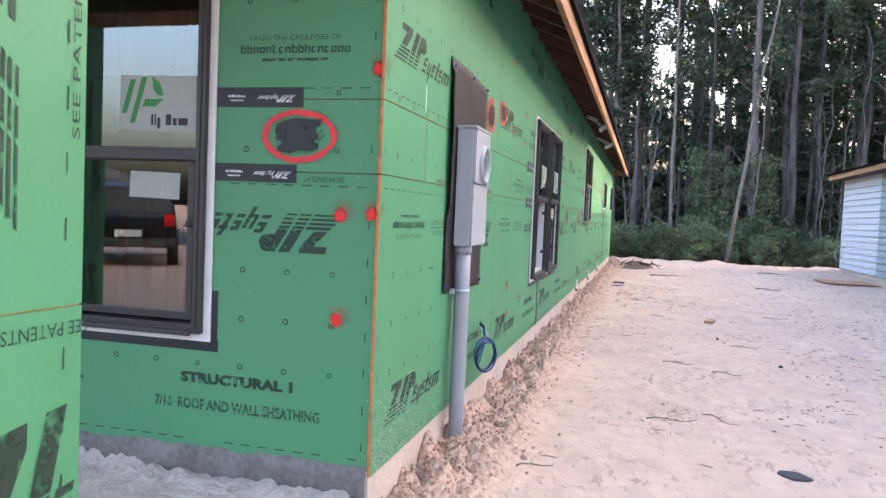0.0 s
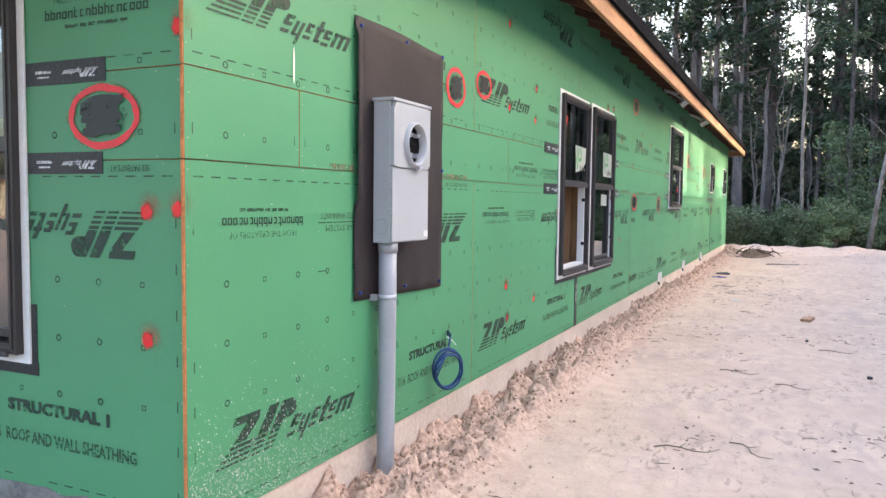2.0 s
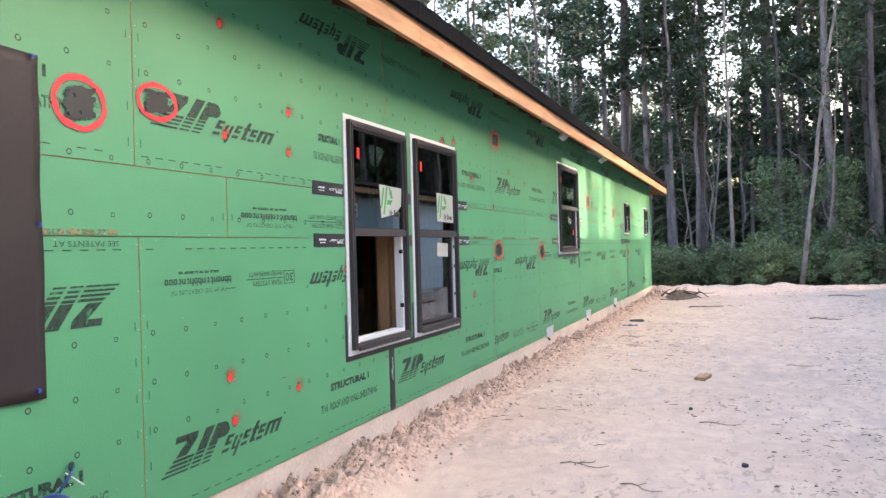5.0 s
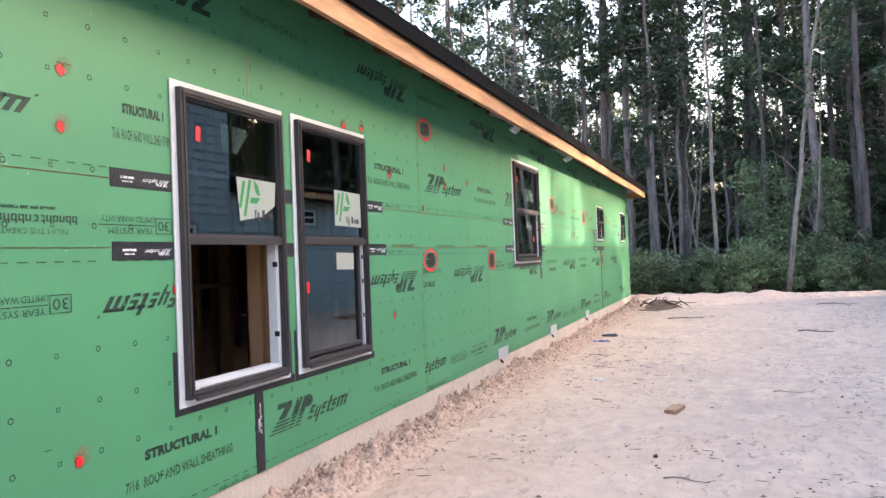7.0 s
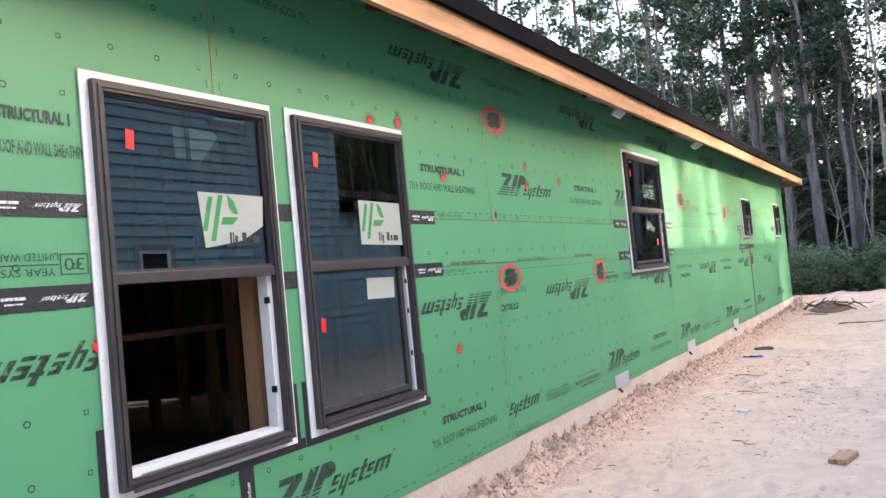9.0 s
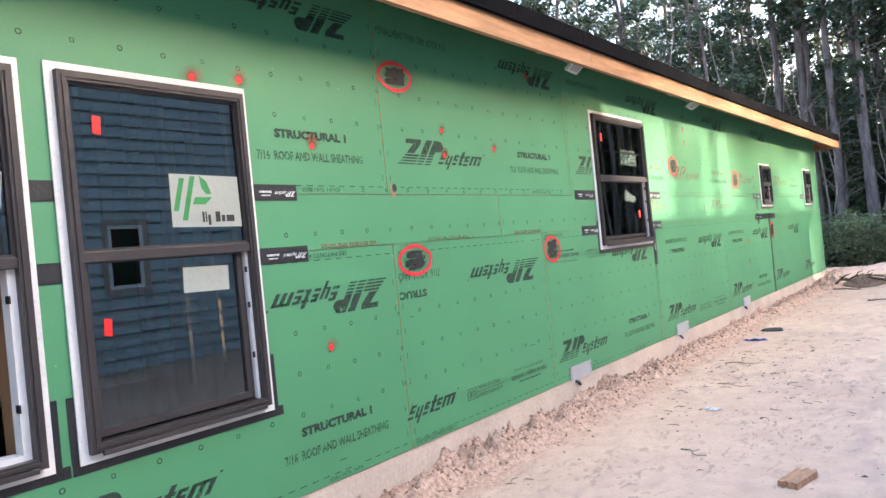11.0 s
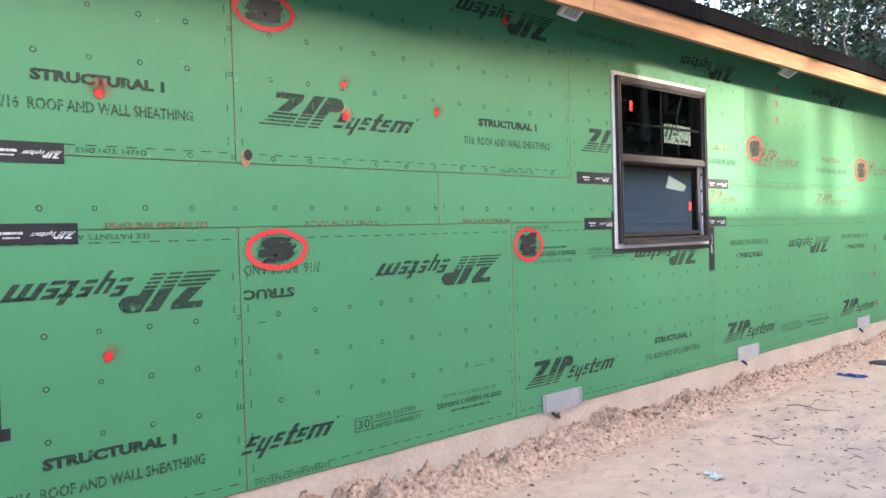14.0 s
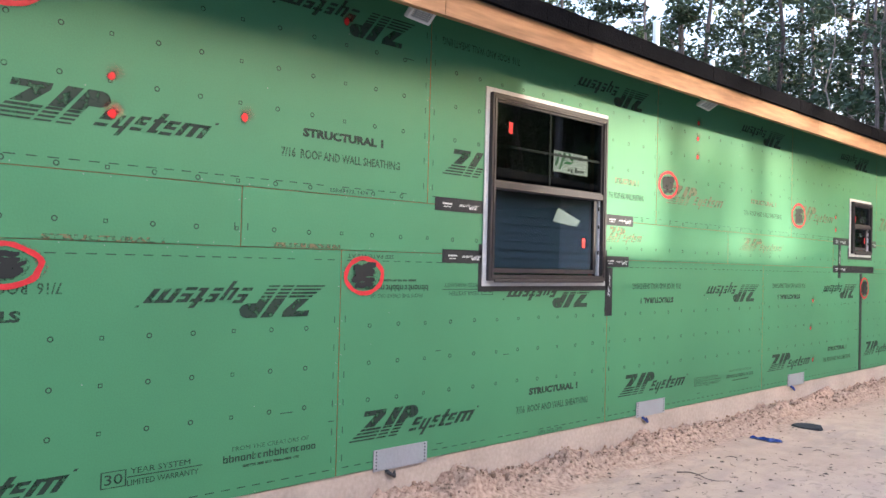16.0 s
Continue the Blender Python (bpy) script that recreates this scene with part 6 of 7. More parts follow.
def leaf_cloud(rnd, centres, per, size, flat=0.6, stretch=(1, 1, 1)):
    """Many small leaf-shaped faces in clumps round the centres."""
    verts, faces = [], []
    for (cx, cy, cz, r) in centres:
        for _ in range(per):
            while True:
                u = [rnd.uniform(-1, 1) for _ in range(3)]
                if sum(q * q for q in u) <= 1:
                    break
            px, py, pz = cx + u[0] * r * stretch[0], cy + u[1] * r * stretch[1], cz + u[2] * r * flat
            s = size * rnd.uniform(0.5, 1.3)
            a, b = rnd.uniform(0, 6.28), rnd.uniform(-0.9, 0.9)
            d = Vector((math.cos(a) * math.cos(b), math.sin(a) * math.cos(b), math.sin(b)))
            e = d.cross(Vector((rnd.uniform(-1, 1), rnd.uniform(-1, 1), rnd.uniform(-1, 1)))).normalized() * s * 0.34
            i = len(verts)
            p = Vector((px, py, pz))
            verts += [p - d * s * 0.5, p + e * 0.8, p + d * s * 0.5, p - e * 0.8]
            faces.append((i, i + 1, i + 2, i + 3))
    return verts, faces


def cloud_mesh(name, vf, m):
    me = bpy.data.meshes.new(name)
    me.from_pydata([tuple(v) for v in vf[0]], [], vf[1])
    me.materials.append(m)
    return me


def pine(seed, height, base_r, lean, crown_from, bark=BARK, clumps=34, per=95):
    rnd = random.Random(seed)
    t = thing("pine_tree", "tall slender pine with a high sparse crown", "tree", group="pine wood")
    pts = trunk_points(rnd, height, lean, 0.5)
    bm = bmesh.new()
    tube(bm, [(p[0], p[1], p[2] - 0.3) for p in pts], 0, 9, [base_r * (1.15 if k == 0 else 1 - 0.075 * k) for k in range(len(pts))])
    centres = []
    for k in range(clumps):
        f_ = crown_from + (1 - crown_from) * (k + rnd.random()) / clumps
        z = f_ * height
        q = min(len(pts) - 2, int(f_ * 9))
        w = f_ * 9 - q
        bx, by = pts[q][0] * (1 - w) + pts[q + 1][0] * w, pts[q][1] * (1 - w) + pts[q + 1][1] * w
        a, ln = rnd.uniform(0, 6.28), rnd.uniform(0.7, 2.5) * (1.25 - f_ * 0.6)
        end = (bx + math.cos(a) * ln, by + math.sin(a) * ln, z + rnd.uniform(0.0, 0.7))
        tube(bm, [(bx, by, z), ((bx + end[0]) / 2, (by + end[1]) / 2, z + 0.1), end], 0, 4, (0.035, 0.022, 0.008))
        centres.append((*end, rnd.uniform(0.45, 0.95)))
    for k in range(9):   # dead snags lower on the stem
        f_ = rnd.uniform(0.15, crown_from)
        q = int(f_ * 9)
        a, ln = rnd.uniform(0, 6.28), rnd.uniform(0.3, 1.3)
        tube(bm, [(pts[q][0], pts[q][1], f_ * height), (pts[q][0] + math.cos(a) * ln, pts[q][1] + math.sin(a) * ln, f_ * height + rnd.uniform(-0.2, 0.4))], 0, 4, (0.018, 0.005))
    part("trunk", bm, bark, t)
    part("crown", cloud_mesh("crown", leaf_cloud(rnd, centres, per, 0.26), NEEDLES), None, t)
    return t


def understory(seed, height, spread, m, bark, per, clumps, size, name, label, low=0.2):
    rnd = random.Random(seed)
    t = thing(name, label, "tree" if "tree" in name else "shrub", group="understory")
    bm = bmesh.new()
    centres = []
    stems = 1 if "tree" in name else 4
    for s in range(stems):
        lean = (rnd.uniform(-0.06, 0.06) * (3 if stems > 1 else 1), rnd.uniform(-0.06, 0.06) * (3 if stems > 1 else 1))
        pts = trunk_points(rnd, height * rnd.uniform(0.75, 1), lean, 0.4)
        tube(bm, [(p[0], p[1], p[2] - 0.15) for p in pts], 0, 6, [0.008 * height * (1 - 0.09 * k) + 0.008 for k in range(len(pts))])
        for k in range(clumps // stems):
            f_ = low + (1 - low) * (k + rnd.random()) / (clumps / stems)
            q = min(8, int(f_ * 9))
            a, ln = rnd.uniform(0, 6.28), spread * rnd.uniform(0.2, 1.0) * (1.1 - 0.6 * f_)
            b0 = Vector(pts[q])
            end = b0 + Vector((math.cos(a) * ln, math.sin(a) * ln, rnd.uniform(-0.1, 0.5) * ln))
            tube(bm, [b0, (b0 + end) / 2 + Vector((0, 0, 0.08)), end], 0, 4, (0.004 * height * 0.5 + 0.005, 0.010, 0.004))
            centres.append((*end, spread * rnd.uniform(0.22, 0.45)))
    part("trunk", bm, bark, t)
    part("crown", cloud_mesh("crown", leaf_cloud(rnd, centres, per, size, 0.7), m), None, t)
    return t


pines = [pine(1, 21, 0.20, (0.01, 0.01), 0.42), pine(2, 18, 0.15, (-0.02, 0.01), 0.36), pine(3, 24, 0.24, (0.012, -0.01), 0.5), pine(4, 15, 0.10, (0.03, 0.0), 0.30, clumps=26)]
oaks = [understory(11, 7.5, 1.9, LEAVES, PALE_BARK, 130, 30, 0.15, "young_tree", "young broadleaf tree with thin airy foliage"),
        understory(12, 10.0, 2.2, LEAVES, BARK, 140, 34, 0.16, "young_tree", "young broadleaf tree with thin airy foliage"),
        understory(13, 5.0, 1.5, SHRUB, PALE_BARK, 130, 26, 0.13, "young_tree", "young broadleaf tree with thin airy foliage")]
shrubs = [understory(21, 1.7, 1.1, SHRUB, TWIG, 150, 24, 0.10, "shrub", "dense dark green shrub at the edge of the woods", 0.05),
          understory(22, 2.3, 1.3, LEAVES, TWIG, 150, 26, 0.11, "shrub", "dense dark green shrub at the edge of the woods", 0.05),
          understory(23, 1.2, 0.9, SHRUB, TWIG, 130, 20, 0.09, "shrub", "dense dark green shrub at the edge of the woods", 0.03)]


def snag(name, label, x, y, lean, height, r, m=PALE_BARK):
    t = thing(name, label, "tree", (x, y, ground_z(x, y) - 0.05))
    rnd = random.Random(int(x * 10))
    bm = bmesh.new()
    pts = trunk_points(rnd, height, lean, 0.25)
    tube(bm, pts, 0, 10, [r * (1.1 if k == 0 else 1 - 0.07 * k) for k in range(len(pts))])
    centres = []
    for k in range(16):
        f_ = rnd.uniform(0.12, 1)
        q = min(8, int(f_ * 9))
        a, ln = rnd.uniform(0, 6.28), rnd.uniform(0.3, 1.6)
        b0 = Vector(pts[q])
        end = b0 + Vector((math.cos(a) * ln, math.sin(a) * ln, rnd.uniform(0.2, 1.2)))
        tube(bm, [b0, (b0 + end) / 2 + Vector((0, 0, 0.1)), end], 0, 4, (0.02, 0.012, 0.004))
        if f_ > 0.5:
            centres.append((*end, 0.5))
    part("trunk", bm, m, t)
    part("crown", cloud_mesh("crown", leaf_cloud(rnd, centres, 60, 0.14), LEAVES), None, t)
    return t, pts


b1, pts1 = snag("pale_tree", "slim pale-barked tree with a white survey band", 0.93, 32.4, (-0.012, 0.0), 13, 0.075)
bm = bmesh.new()
tube(bm, [(pts1[1][0] * 0.72, 0, 1.0), (pts1[1][0] * 0.75, 0, 1.14)], 0.118, 10)
part("survey_band", bm, PAPER, b1, "white survey ribbon")
snag("leaning_tree", "slender pale-barked tree leaning to one side", 3.1, 32.0, (0.128, 0.0), 12, 0.085)



def sapling(seed, height, r):
    rr = random.Random(seed)
    t = thing("sapling", "thin bare pale-stemmed sapling", "tree", group="saplings")
    bm = bmesh.new()
    pts = trunk_points(rr, height, (rr.uniform(-0.08, 0.08), rr.uniform(-0.05, 0.05)), 0.6)
    tube(bm, pts, 0, 6, [r * (1 - 0.09 * k) for k in range(len(pts))])
    for k in range(14):
        q = rr.randrange(2, 9)
        b0, a, ln = Vector(pts[q]), rr.uniform(0, 6.28), rr.uniform(0.4, 1.5)
        end = b0 + Vector((math.cos(a) * ln, math.sin(a) * ln, rr.uniform(0.2, 1.0)))
        twig = bmesh.new()
        tube(twig, [b0, (b0 + end) / 2 + Vector((0, 0, 0.1)), end], 0, 4, (0.012, 0.008, 0.003))
        part("branch", twig, PALE_BARK, t)
    part("trunk", bm, PALE_BARK, t)
    return t


saplings = [sapling(51, 8, 0.04), sapling(52, 11, 0.055), sapling(53, 6, 0.03)]
rnd = random.Random(77)
used = set()


def scatter(kinds, spots):
    for x, y, s in spots:
        src = rnd.choice(kinds)
        m = pose(x, y, ground_z(x, y) - 0.05, 0, 0, rnd.uniform(0, 360))
        if src not in used:
            used.add(src)
            src.matrix_world = m @ Matrix.Diagonal((s, s, s, 1))
        else:
            c = copy_thing(src, m)
            c.scale = (s, s, s)


def field(n, x0, x1, y0, y1, s0, s1, gap):
    out = []
    tries = 0
    while len(out) < n and tries < n * 40:
        tries += 1
        x, y = rnd.uniform(x0, x1), rnd.uniform(y0, y1)
        if all((x - a) ** 2 + (y - b) ** 2 > gap * gap for a, b, _ in out):
            out.append((x, y, rnd.uniform(s0, s1)))
    return out


# stems that stand out at the edge of the clearing
for k, (x, y, s, src) in enumerate(((2.35, 46.7, 1.1, 2), (2.72, 46, 1.0, 0), (5.4, 49, 1.0, 2), (6.3, 45, 1.0, 0), (6.5, 40.5, 0.92, 0), (6.95, 42, 0.9, 0), (7.6, 41, 0.8, 1), (9.6, 40.7, 1.0, 0), (9.95, 41.6, 0.95, 0),
                                    (-5.3, 42, 0.95, 0), (-4.0, 42, 1.0, 0), (-1.65, 40, 0.9, 1), (-1.95, 41.2, 0.95, 0), (-0.75, 41, 0.85, 1), (3.9, 41.5, 0.8, 3), (11.6, 40, 1.1, 2), (13.5, 44, 1.0, 0))):
    c = copy_thing(pines[src], pose(x, y, ground_z(x, y) - 0.05, 0, 0, 40 * k))
    c.scale = (s, s, s)


def clear_of_sun(spots):
    """Leaves the gap in the trees through which the low sun comes."""
    return [q for q in spots if abs(q[1] - 18.5 - 0.51 * (q[0] + 1)) > 6.5 or q[0] < 12]


scatter(pines, clear_of_sun(field(125, -26, 36, 37, 70, 0.75, 1.15, 1.4)))
scatter(oaks, clear_of_sun(field(70, -22, 32, 35.0, 60, 0.7, 1.25, 1.4)))
scatter(shrubs, field(130, -12, 18, 31.6, 36.5, 0.7, 1.25, 0.6))
scatter(saplings, field(60, -10, 20, 33.0, 44, 0.8, 1.2, 0.7))
# woods behind the house and beyond the neighbour
scatter(pines, clear_of_sun(field(70, 17, 46, -16, 38, 0.8, 1.1, 2.0)))
scatter(oaks, clear_of_sun(field(50, 16, 38, -14, 36, 0.8, 1.3, 2.0)))
# a thin row of pines that breaks the low sun into soft patches
row = random.Random(9)
scatter(pines, [(x, 18.5 + 0.51 * (x + 1) + row.uniform(-5.2, 5.2), row.uniform(0.85, 1.1)) for x in [row.uniform(20, 40) for _ in range(8)]])
scatter(oaks, clear_of_sun(field(70, 14, 38, 30, 54, 1.0, 1.5, 1.5)))
scatter(pines, clear_of_sun(field(30, 15, 38, 30, 54, 0.8, 1.1, 1.8)))
scatter(pines, field(14, -36, -14, 26, 40, 0.8, 1.1, 2.4))


def far_woods():
    r = random.Random(9)
    centres = [(r.uniform(-55, 65), r.uniform(60, 85), abs(r.gauss(0, 1)) * 6.5 + r.uniform(0, 3), r.uniform(1.0, 2.4)) for _ in range(1300)]
    centres = [q for q in centres if abs(q[1] - 18.5 - 0.51 * (q[0] + 1)) > 7 or q[2] < 5]
    centres += [(r.uniform(-32, 40), r.uniform(47, 62), 8.0 * r.random() ** 1.3, r.uniform(0.8, 1.7)) for _ in range(620)]
    beyond = [(r.uniform(13.5, 44), r.uniform(34, 62), r.uniform(1, 15), r.uniform(1.0, 2.0)) for _ in range(650)]
    centres += [q for q in beyond if abs(q[1] - 18.5 - 0.51 * (q[0] + 1)) > 7]
    me = cloud_mesh("far_woods", leaf_cloud(r, centres, 75, 0.55), NEEDLES)
    tagged(new("far_woods", me), "dense dark green woods in the distance", "woods", kind="stuff")
    bm = bmesh.new()
    for _ in range(170):
        x, y, h = r.uniform(-55, 65), r.uniform(60, 84), r.uniform(12, 24)
        tube(bm, [(x, y, -0.6), (x + r.uniform(-0.4, 0.4), y, h * 0.5), (x + r.uniform(-1, 1), y, h)], 0, 5, (0.2, 0.15, 0.05))
    tagged(new("far_stems", mesh_of("far_stems", bm, BARK)), "many slender pine stems in the distance", "woods", kind="stuff")


far_woods()


# ---- loose soil along the wall, debris on the sand ----
def clods():
    r = random.Random(31)
    bm = bmesh.new()
    proto = []
    for k in range(3):
        b = bmesh.new()
        bmesh.ops.create_icosphere(b, subdivisions=1, radius=1)
        proto.append(([v.co * (1 + 0.35 * noise.noise(v.co * 1.7 + Vector((k * 5, 0, 0)))) for v in b.verts], [[v.index for v in f_.verts] for f_ in b.faces]))
        b.free()
    verts, faces = [], []
    for _ in range(20000):
        y = 3.0 + 22.5 * r.random() ** 1.35
        x = -1.06 + abs(r.gauss(0, 0.18)) * (1 if y < 8 else 0.75)
        if r.random() < 0.06:
            x, y = r.uniform(-0.7, 3.8), 3 + 20 * r.random() ** 1.3
        s = 0.0022 + 0.011 * r.random() ** 6
        if x > -0.4:
            s *= 0.6
        elif r.random() < 0.03:
            s *= 1.8
        z = ground_z(x, y) + s * 0.25
        rot = Euler((r.uniform(0, 6), r.uniform(0, 6), r.uniform(0, 6))).to_matrix()
        vs, fs = proto[r.randrange(3)]
        i = len(verts)
        verts += [tuple(rot @ v * s + Vector((x, y, z))) for v in vs]
        faces += [tuple(q + i for q in f_) for f_ in fs]
    me = bpy.data.meshes.new("soil_clods")
    me.from_pydata(verts, [], faces)
    me.materials.append(CLOD)
    tagged(new("soil_clods", me), "crumbly pale soil clods heaped along the foundation", "soil", kind="stuff")


clods()


def litter():
    """Bark chips, needles and short twigs, thick in some patches and missing in others."""
    r = random.Random(41)
    bm = bmesh.new()
    spots = [(r.gauss(-0.2, 0.35), r.gauss(14.6, 1.2)) for _ in range(300)] + [(r.gauss(-0.6, 0.5), r.gauss(24.0, 0.8)) for _ in range(120)]
    while len(spots) < 4200:
        x, y = r.uniform(-0.9, 5.5), 2.5 + 27 * r.random() ** 1.4
        n = noise.noise((x * 0.9, y * 0.55, 31)) + 0.5 * noise.noise((x * 2.6, y * 2.1, 33)) + 0.12 * min(x, 2.5)
        if n > 0.30 or r.random() < 0.03:
            spots.append((x, y))
    for x, y in spots:
        if x < -0.95:
            continue
        z, ln, a = ground_z(x, y) + 0.003, 0.005 + 0.05 * r.random() ** 2.6, r.gauss(0.2, 0.9)
        d = Vector((math.cos(a), math.sin(a), 0)) * ln
        p = Vector((x, y, z))
        if r.random() < 0.5:
            tube(bm, [p - d, p + Vector((r.uniform(-0.4, 0.4) * ln, r.uniform(-0.4, 0.4) * ln, 0.003)), p + d], 0, 4, (0.001, 0.0024, 0.0012))
        else:
            e = Vector((-d.y, d.x, 0)) * r.uniform(0.2, 0.6)
            q = [bm.verts.new(v) for v in (p - d * 0.5, p + e * 0.6 + Vector((0, 0, 0.007)), p + d * 0.4, p - e * 0.5)]
            bm.faces.new(q)
    tagged(new("litter", mesh_of("litter", bm, LITTER)), "scattered bark chips and short twigs on the sand", "litter", kind="stuff")


litter()


def stick(x, y, ln, turn, r_=0.010, bend=0.15, label="dry broken twig lying on the sand"):
    a = radians(turn)
    d = Vector((math.cos(a), math.sin(a), 0))
    e = Vector((-d.y, d.x, 0))
    z = ground_z(x, y)
    t = thing("twig", label, "twig", (x, y, z), "loose twigs")
    bm = bmesh.new()
    pts = [d * ln * (k / 5 - 0.5) + e * ln * bend * math.sin(k * 1.3) + Vector((0, 0, 0.008 + ground_z(x + d.x * ln * (k / 5 - 0.5), y + d.y * ln * (k / 5 - 0.5)) - z)) for k in range(6)]
    tube(bm, pts, 0, 6, [r_ * (1 - 0.12 * k) for k in range(6)])
    part("stem", bm, TWIG, t)
    bm = bmesh.new()
    tube(bm, [pts[2], pts[2] + d * ln * 0.12 + e * ln * 0.16 + Vector((0, 0, 0.01))], 0, 5, (r_ * 0.6, r_ * 0.3))
    part("side_twig", bm, TWIG, t)


for s in ((0.335, 7.98, 0.30, 10), (0.73, 7.6, 0.26, -20), (0.33, 8.04, 0.2, 60), (0.2, 5.78, 0.35, 15), (0.52, 5.9, 0.28, -35), (0.2, 11.75, 0.22, -30), (-0.55, 4.5, 0.25, 40), (1.1, 9.4, 0.3, 5),
          (1.9, 12.5, 0.4, 20), (-0.1, 13.8, 0.3, -10), (-0.3, 14.9, 0.35, 15), (0.5, 20.5, 0.7, 8), (2.6, 18.0, 0.5, -12), (-0.2, 22.6, 0.9, 10), (-0.5, 23.8, 1.2, -25), (0.1, 24.4, 1.0, 30), (3.6, 24.0, 0.8, 5)):
    stick(*s, r_=0.0045 if s[2] < 0.5 else 0.018)


def scrap(name, label, cat, x, y, size, turn, m, seed, tilt=4):
    r = random.Random(seed)
    bm = bmesh.new()
    n = 9
    ring_ = [(size[0] / 2 * math.cos(t) * (1 + r.uniform(-0.15, 0.2)), size[1] / 2 * math.sin(t) * (1 + r.uniform(-0.15, 0.2))) for t in (2 * math.pi * k / n for k in range(n))]
    lo = [bm.verts.new((p[0], p[1], 0)) for p in ring_]
    up = [bm.verts.new((p[0] * 0.93, p[1] * 0.93, size[2] * r.uniform(0.75, 1.1))) for p in ring_]
    bm.faces.new(lo[::-1]), bm.faces.new(up)
    for k in range(n):
        bm.faces.new((lo[k], lo[(k + 1) % n], up[(k + 1) % n], up[k]))
    ob = single(name, bm, m, label, cat)
    ob.matrix_world = pose(x, y, ground_z(x, y) + 0.002, tilt, 0, turn)
    return ob


def plank_end(x, y, turn):
    """A short offcut of board with splintered ends."""
    r = random.Random(3)
    bm = bmesh.new()
    n = 7
    rim = [(-0.055 + 0.11 * k / n + r.uniform(-0.004, 0.004), -0.11 + r.uniform(-0.02, 0.02)) for k in range(n + 1)] + [(0.055 - 0.11 * k / n, 0.12 + r.uniform(-0.035, 0.03)) for k in range(n + 1)]
    lo, up = [bm.verts.new((*p, 0.0)) for p in rim], [bm.verts.new((p[0] * 0.97, p[1] * 0.97, 0.030 + r.uniform(-0.006, 0.006))) for p in rim]
    bm.faces.new(lo[::-1]), bm.faces.new(up)
    for k in range(len(rim)):
        q = (k + 1) % len(rim)
        bm.faces.new((lo[k], lo[q], up[q], up[k]))
    ob = single("wood_scrap", bm, TAN, "tan splintered board offcut lying on the sand", "wood scrap")
    ob.matrix_world = pose(x, y, ground_z(x, y) + 0.004, 3, 2, turn)


plank_end(0.88, 11.38, -14)
scrap("shingle_scrap", "charcoal shingle scrap lying on the sand", "scrap", 0.80, 4.85, (0.17, 0.11, 0.012), -20, DARK_SCRAP, 2)
scrap("shingle_scrap", "charcoal shingle scrap beside the wall", "scrap", -0.53, 17.2, (0.26, 0.16, 0.025), 10, DARK_SCRAP, 3, 8)
def crumple(name, label, x, y, ln, wd, turn, m, seed):
    """A creased shred of thin sheet, its folds standing up."""
    r = random.Random(seed)
    bm = bmesh.new()
    nx, ny = 9, 5
    g_ = [[bm.verts.new((ln * (i / nx - 0.5) + r.uniform(-0.06, 0.06) * ln, wd * (j / ny - 0.5) * (1 + 0.5 * math.sin(i * 1.7 + seed)) + r.uniform(-0.1, 0.1) * wd, 0.004 + 0.22 * wd * r.random() * (1.5 if j in (2, 3) else 0.7))) for j in range(ny + 1)] for i in range(nx + 1)]
    for i in range(nx):
        for j in range(ny):
            bm.faces.new((g_[i][j], g_[i + 1][j], g_[i + 1][j + 1], g_[i][j + 1]))
    ob = single(name, bm, m, label, "scrap")
    mod = ob.modifiers.new("thick", "SOLIDIFY")
    mod.thickness = 0.002
    ob.matrix_world = pose(x, y, ground_z(x, y), 0, 0, turn)


crumple("blue_scrap", "crumpled blue plastic scrap lying on the sand", -0.54, 16.37, 0.24, 0.08, 8, BLUE_PLASTIC, 4)
crumple("white_scrap", "small crumpled white paper scrap", -0.02, 12.9, 0.13, 0.06, -25, PAPER, 5)
scrap("dark_stone", "small dark stone lying on the sand", "stone", 1.28, 8.24, (0.04, 0.03, 0.02), 0, DARK_SCRAP, 6)
scrap("dark_stone", "small dark stone lying on the sand", "stone", 0.854, 11.1 - 1.2, (0.035, 0.03, 0.018), 0, DARK_SCRAP, 7)
DUG_SOIL = mat("dark_dug_soil", (0.27, 0.175, 0.12), rough=0.95, spread=0.45, scale=9, fine=50, bump=0.8, bump_scale=30)


def spoil(name, label, x, y, rx, ry, h, m, seed):
    """A lumpy heap thrown up by digging."""
    bm = bmesh.new()
    n, rings = 40, 9
    rows = []
    for q in range(rings):
        f_ = 1 - q / (rings - 1)
        row = []
        for k in range(n):
            t = 2 * math.pi * k / n
            w = 1 + 0.28 * noise.noise((math.cos(t) * 1.6 + seed, math.sin(t) * 1.6, 0))
            px, py = x + rx * w * f_ * math.cos(t), y + ry * w * f_ * math.sin(t)
            up = h * (1 - f_ ** 1.6) * (0.55 + 0.9 * noise.turbulence(Vector((px * 5, py * 5, seed)), 4, True))
            row.append(bm.verts.new((px, py, ground_z(px, py) + up - (0.03 if q == 0 else 0))))
        rows.append(row)
    for a, b in zip(rows, rows[1:]):
        for k in range(n):
            bm.faces.new((a[k], a[(k + 1) % n], b[(k + 1) % n], b[k]))
    return single(name, bm, m, label, "soil heap")


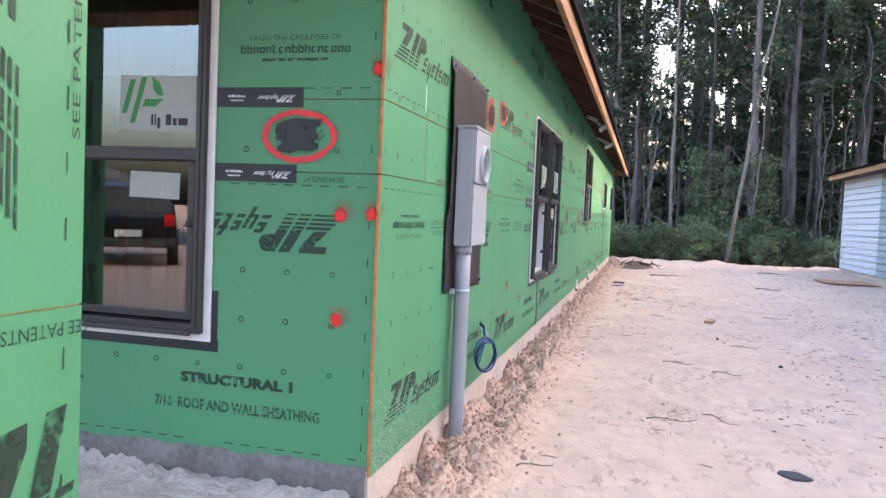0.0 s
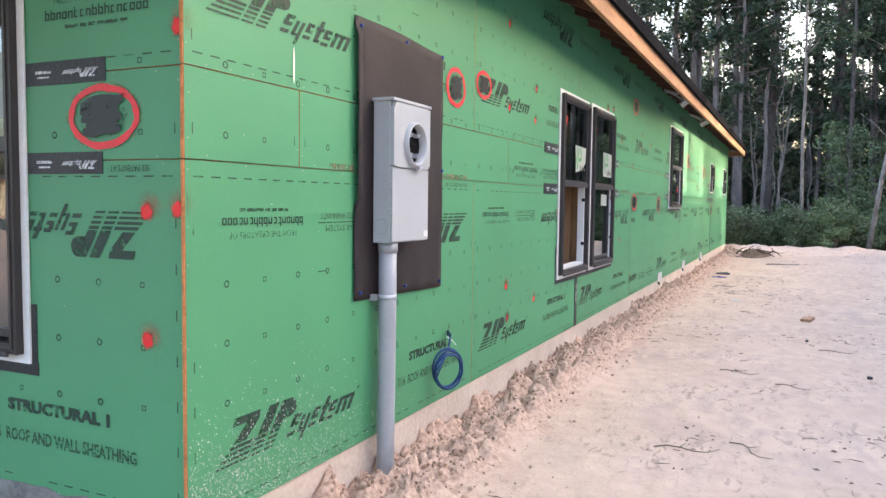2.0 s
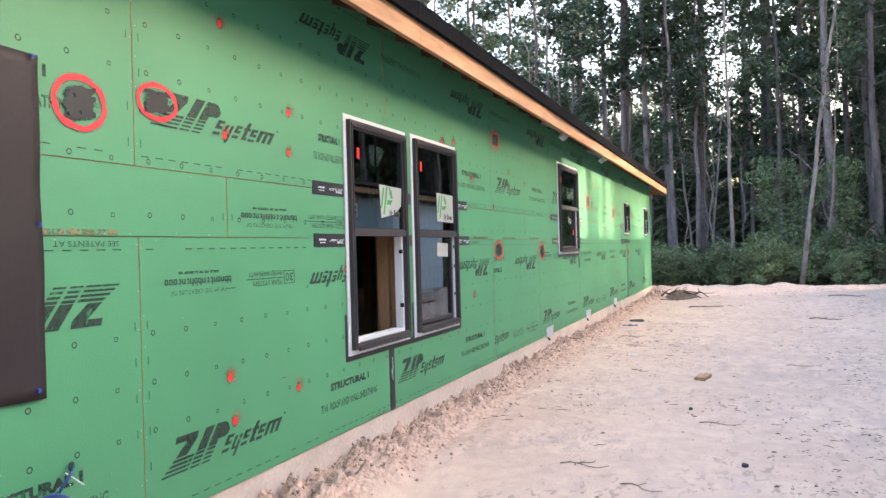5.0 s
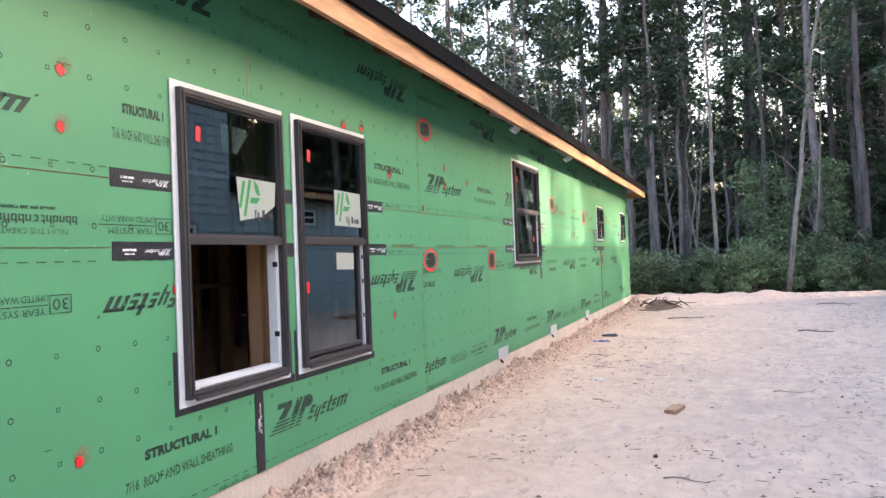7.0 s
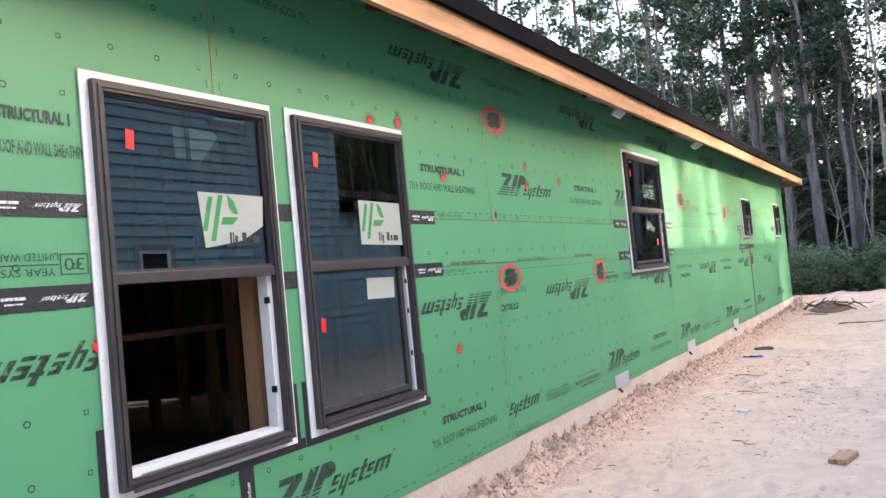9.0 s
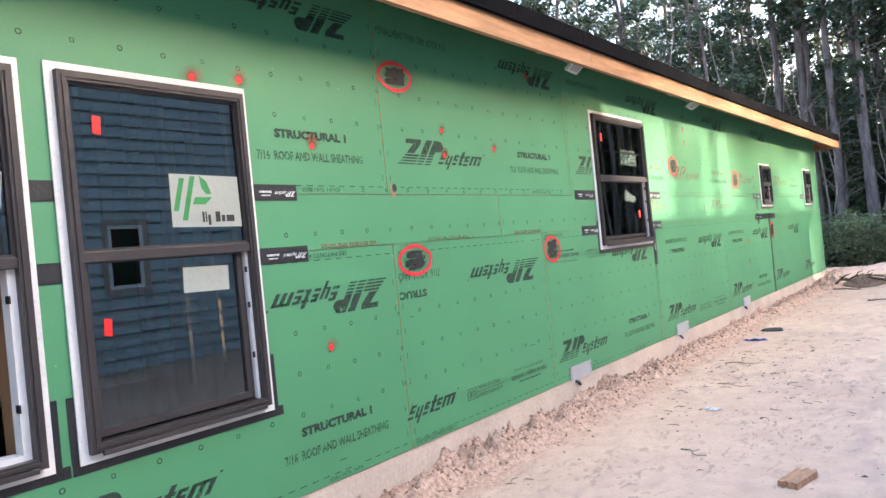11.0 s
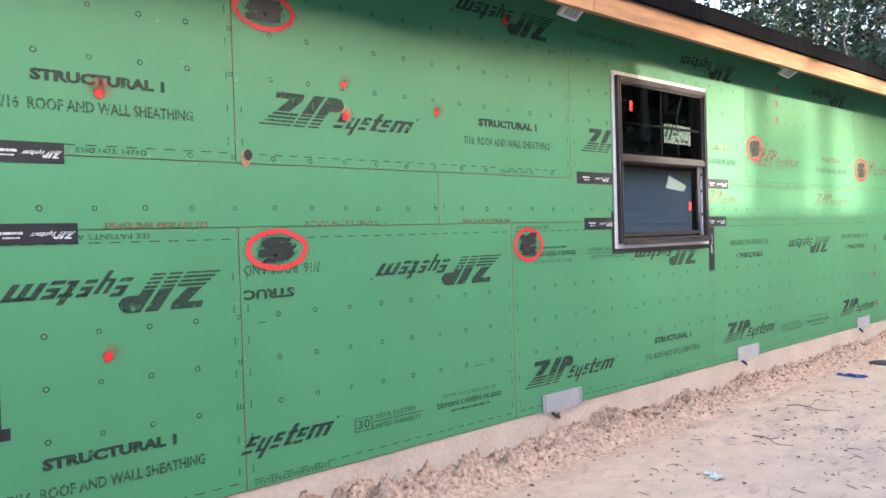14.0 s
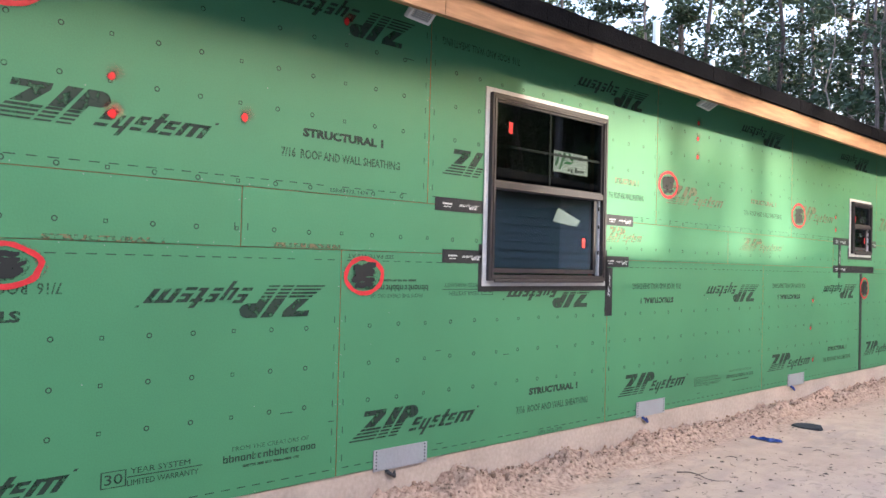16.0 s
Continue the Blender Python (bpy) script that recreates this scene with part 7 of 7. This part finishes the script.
# mound added where the hollow lies; the hollow's darkness is put into its colour
spoil("soil_heap", "dark soil mound standing in for the dark hollow by the back corner", -0.25, 23.4, 0.50, 0.28, 0.15, DUG_SOIL, 3)
spoil("sand_heap", "pale orange sand heaped against the back corner of the house", -0.80, 23.15, 0.24, 0.75, 0.20, CLOD, 8)
for k, (x, y, ln, w, turn) in enumerate(((-0.55, 23.25, 0.55, 0.045, 62), (-0.05, 23.25, 0.62, 0.05, -12), (-0.3, 23.5, 0.5, 0.04, 12), (0.25, 23.4, 0.42, 0.035, -35), (-0.1, 23.55, 0.7, 0.03, 4))):
    bm = bmesh.new()
    tube(bm, [(-ln / 2, 0, 0.10), (-ln / 6, 0.04, 0.17), (ln / 4, -0.03, 0.13), (ln / 2, 0.02, 0.04)], 0, 8, (w * 0.5, w * 0.55, w * 0.45, w * 0.2))
    tube(bm, [(-ln / 6, 0.04, 0.17), (-ln / 9, -0.05, 0.24), (0.02, -0.12, 0.27)], 0, 6, (w * 0.35, w * 0.25, w * 0.08))
    ob = single("root_stump", bm, ROOT, "torn root lying at the back corner of the house", "root", "torn roots")
    ob.matrix_world = pose(x, y, ground_z(x, y) - 0.03, 0, 0, turn)

# ---- the street side, seen in the porch window ----
bm = block(-120, 60, -24, -15, 0.06, 0.16)
single("road", bm, ASPHALT, "grey asphalt street in front of the plot", "road", kind="structure")


def car():
    c = thing("parked_car", "black sport utility vehicle parked by the street", "car", (-11.4, -8.6, 0.13))
    bm = bmesh.new()
    body = [(-2.25, 0.4), (-2.3, 0.95), (-2.15, 1.08), (-1.95, 1.62), (-1.6, 1.74), (0.2, 1.72), (0.95, 1.15), (2.1, 1.02), (2.3, 0.8), (2.3, 0.42)]
    l_, r_ = [], []
    for x, z in body:
        inn = 0.92 if z < 1.1 else 0.92 - (z - 1.1) * 0.28
        l_.append(bm.verts.new((x, -inn, z))), r_.append(bm.verts.new((x, inn, z)))
    bm.faces.new(l_), bm.faces.new(r_[::-1])
    for k in range(len(body)):
        q = (k + 1) % len(body)
        bm.faces.new((l_[k], r_[k], r_[q], l_[q]))
    bmesh.ops.bevel(bm, geom=bm.edges[:], offset=0.05, segments=2, affect="EDGES")
    parts = [part("body", bm, CAR_BLACK, c)]
    for x in (-1.4, 1.45):
        for y in (-0.86, 0.86):
            bm = bmesh.new()
            tube(bm, [(x, y - 0.11, 0.36), (x, y + 0.11, 0.36)], 0.36, 24)
            w = part("wheel", bm, TYRE, c)
            bm = bmesh.new()
            tube(bm, [(x, y - 0.115, 0.36), (x, y + 0.115, 0.36)], 0.22, 16)
            part("rim", bm, STEEL, w)
    for y in (-0.78, 0.78):
        part("tail_light", block(-2.34, -2.2, y - 0.1, y + 0.1, 0.85, 1.1, 0.01), TAIL, c)
    part("number_plate", block(-2.325, -2.29, -0.25, 0.25, 0.62, 0.76), PAPER, c)
    part("rear_bumper", block(-2.4, -2.25, -0.9, 0.9, 0.42, 0.6, 0.03), DARK_SCRAP, c)
    c.rotation_euler.z = radians(-125)


car()
h = thing("beige_house", "low beige house across the street", "house", (-42, -34, 0))
part("wall", block(-9, 9, -4, 4, 0, 2.7), STUCCO, h)
bm = bmesh.new()
vs = [bm.verts.new(p) for p in ((-9.5, -4.6, 2.7), (9.5, -4.6, 2.7), (9.5, 4.6, 2.7), (-9.5, 4.6, 2.7), (-5, 0, 4.6), (5, 0, 4.6))]
for q in ((0, 1, 5, 4), (1, 2, 5), (2, 3, 4, 5), (3, 0, 4), (3, 2, 1, 0)):
    bm.faces.new([vs[i] for i in q])
part("roof", bm, DARK_SCRAP, h)
for x in (-6, -2, 2.5, 6):
    part("window", block(x - 0.6, x + 0.6, 3.99, 4.03, 0.9, 2.2), CAR_BLACK, h)
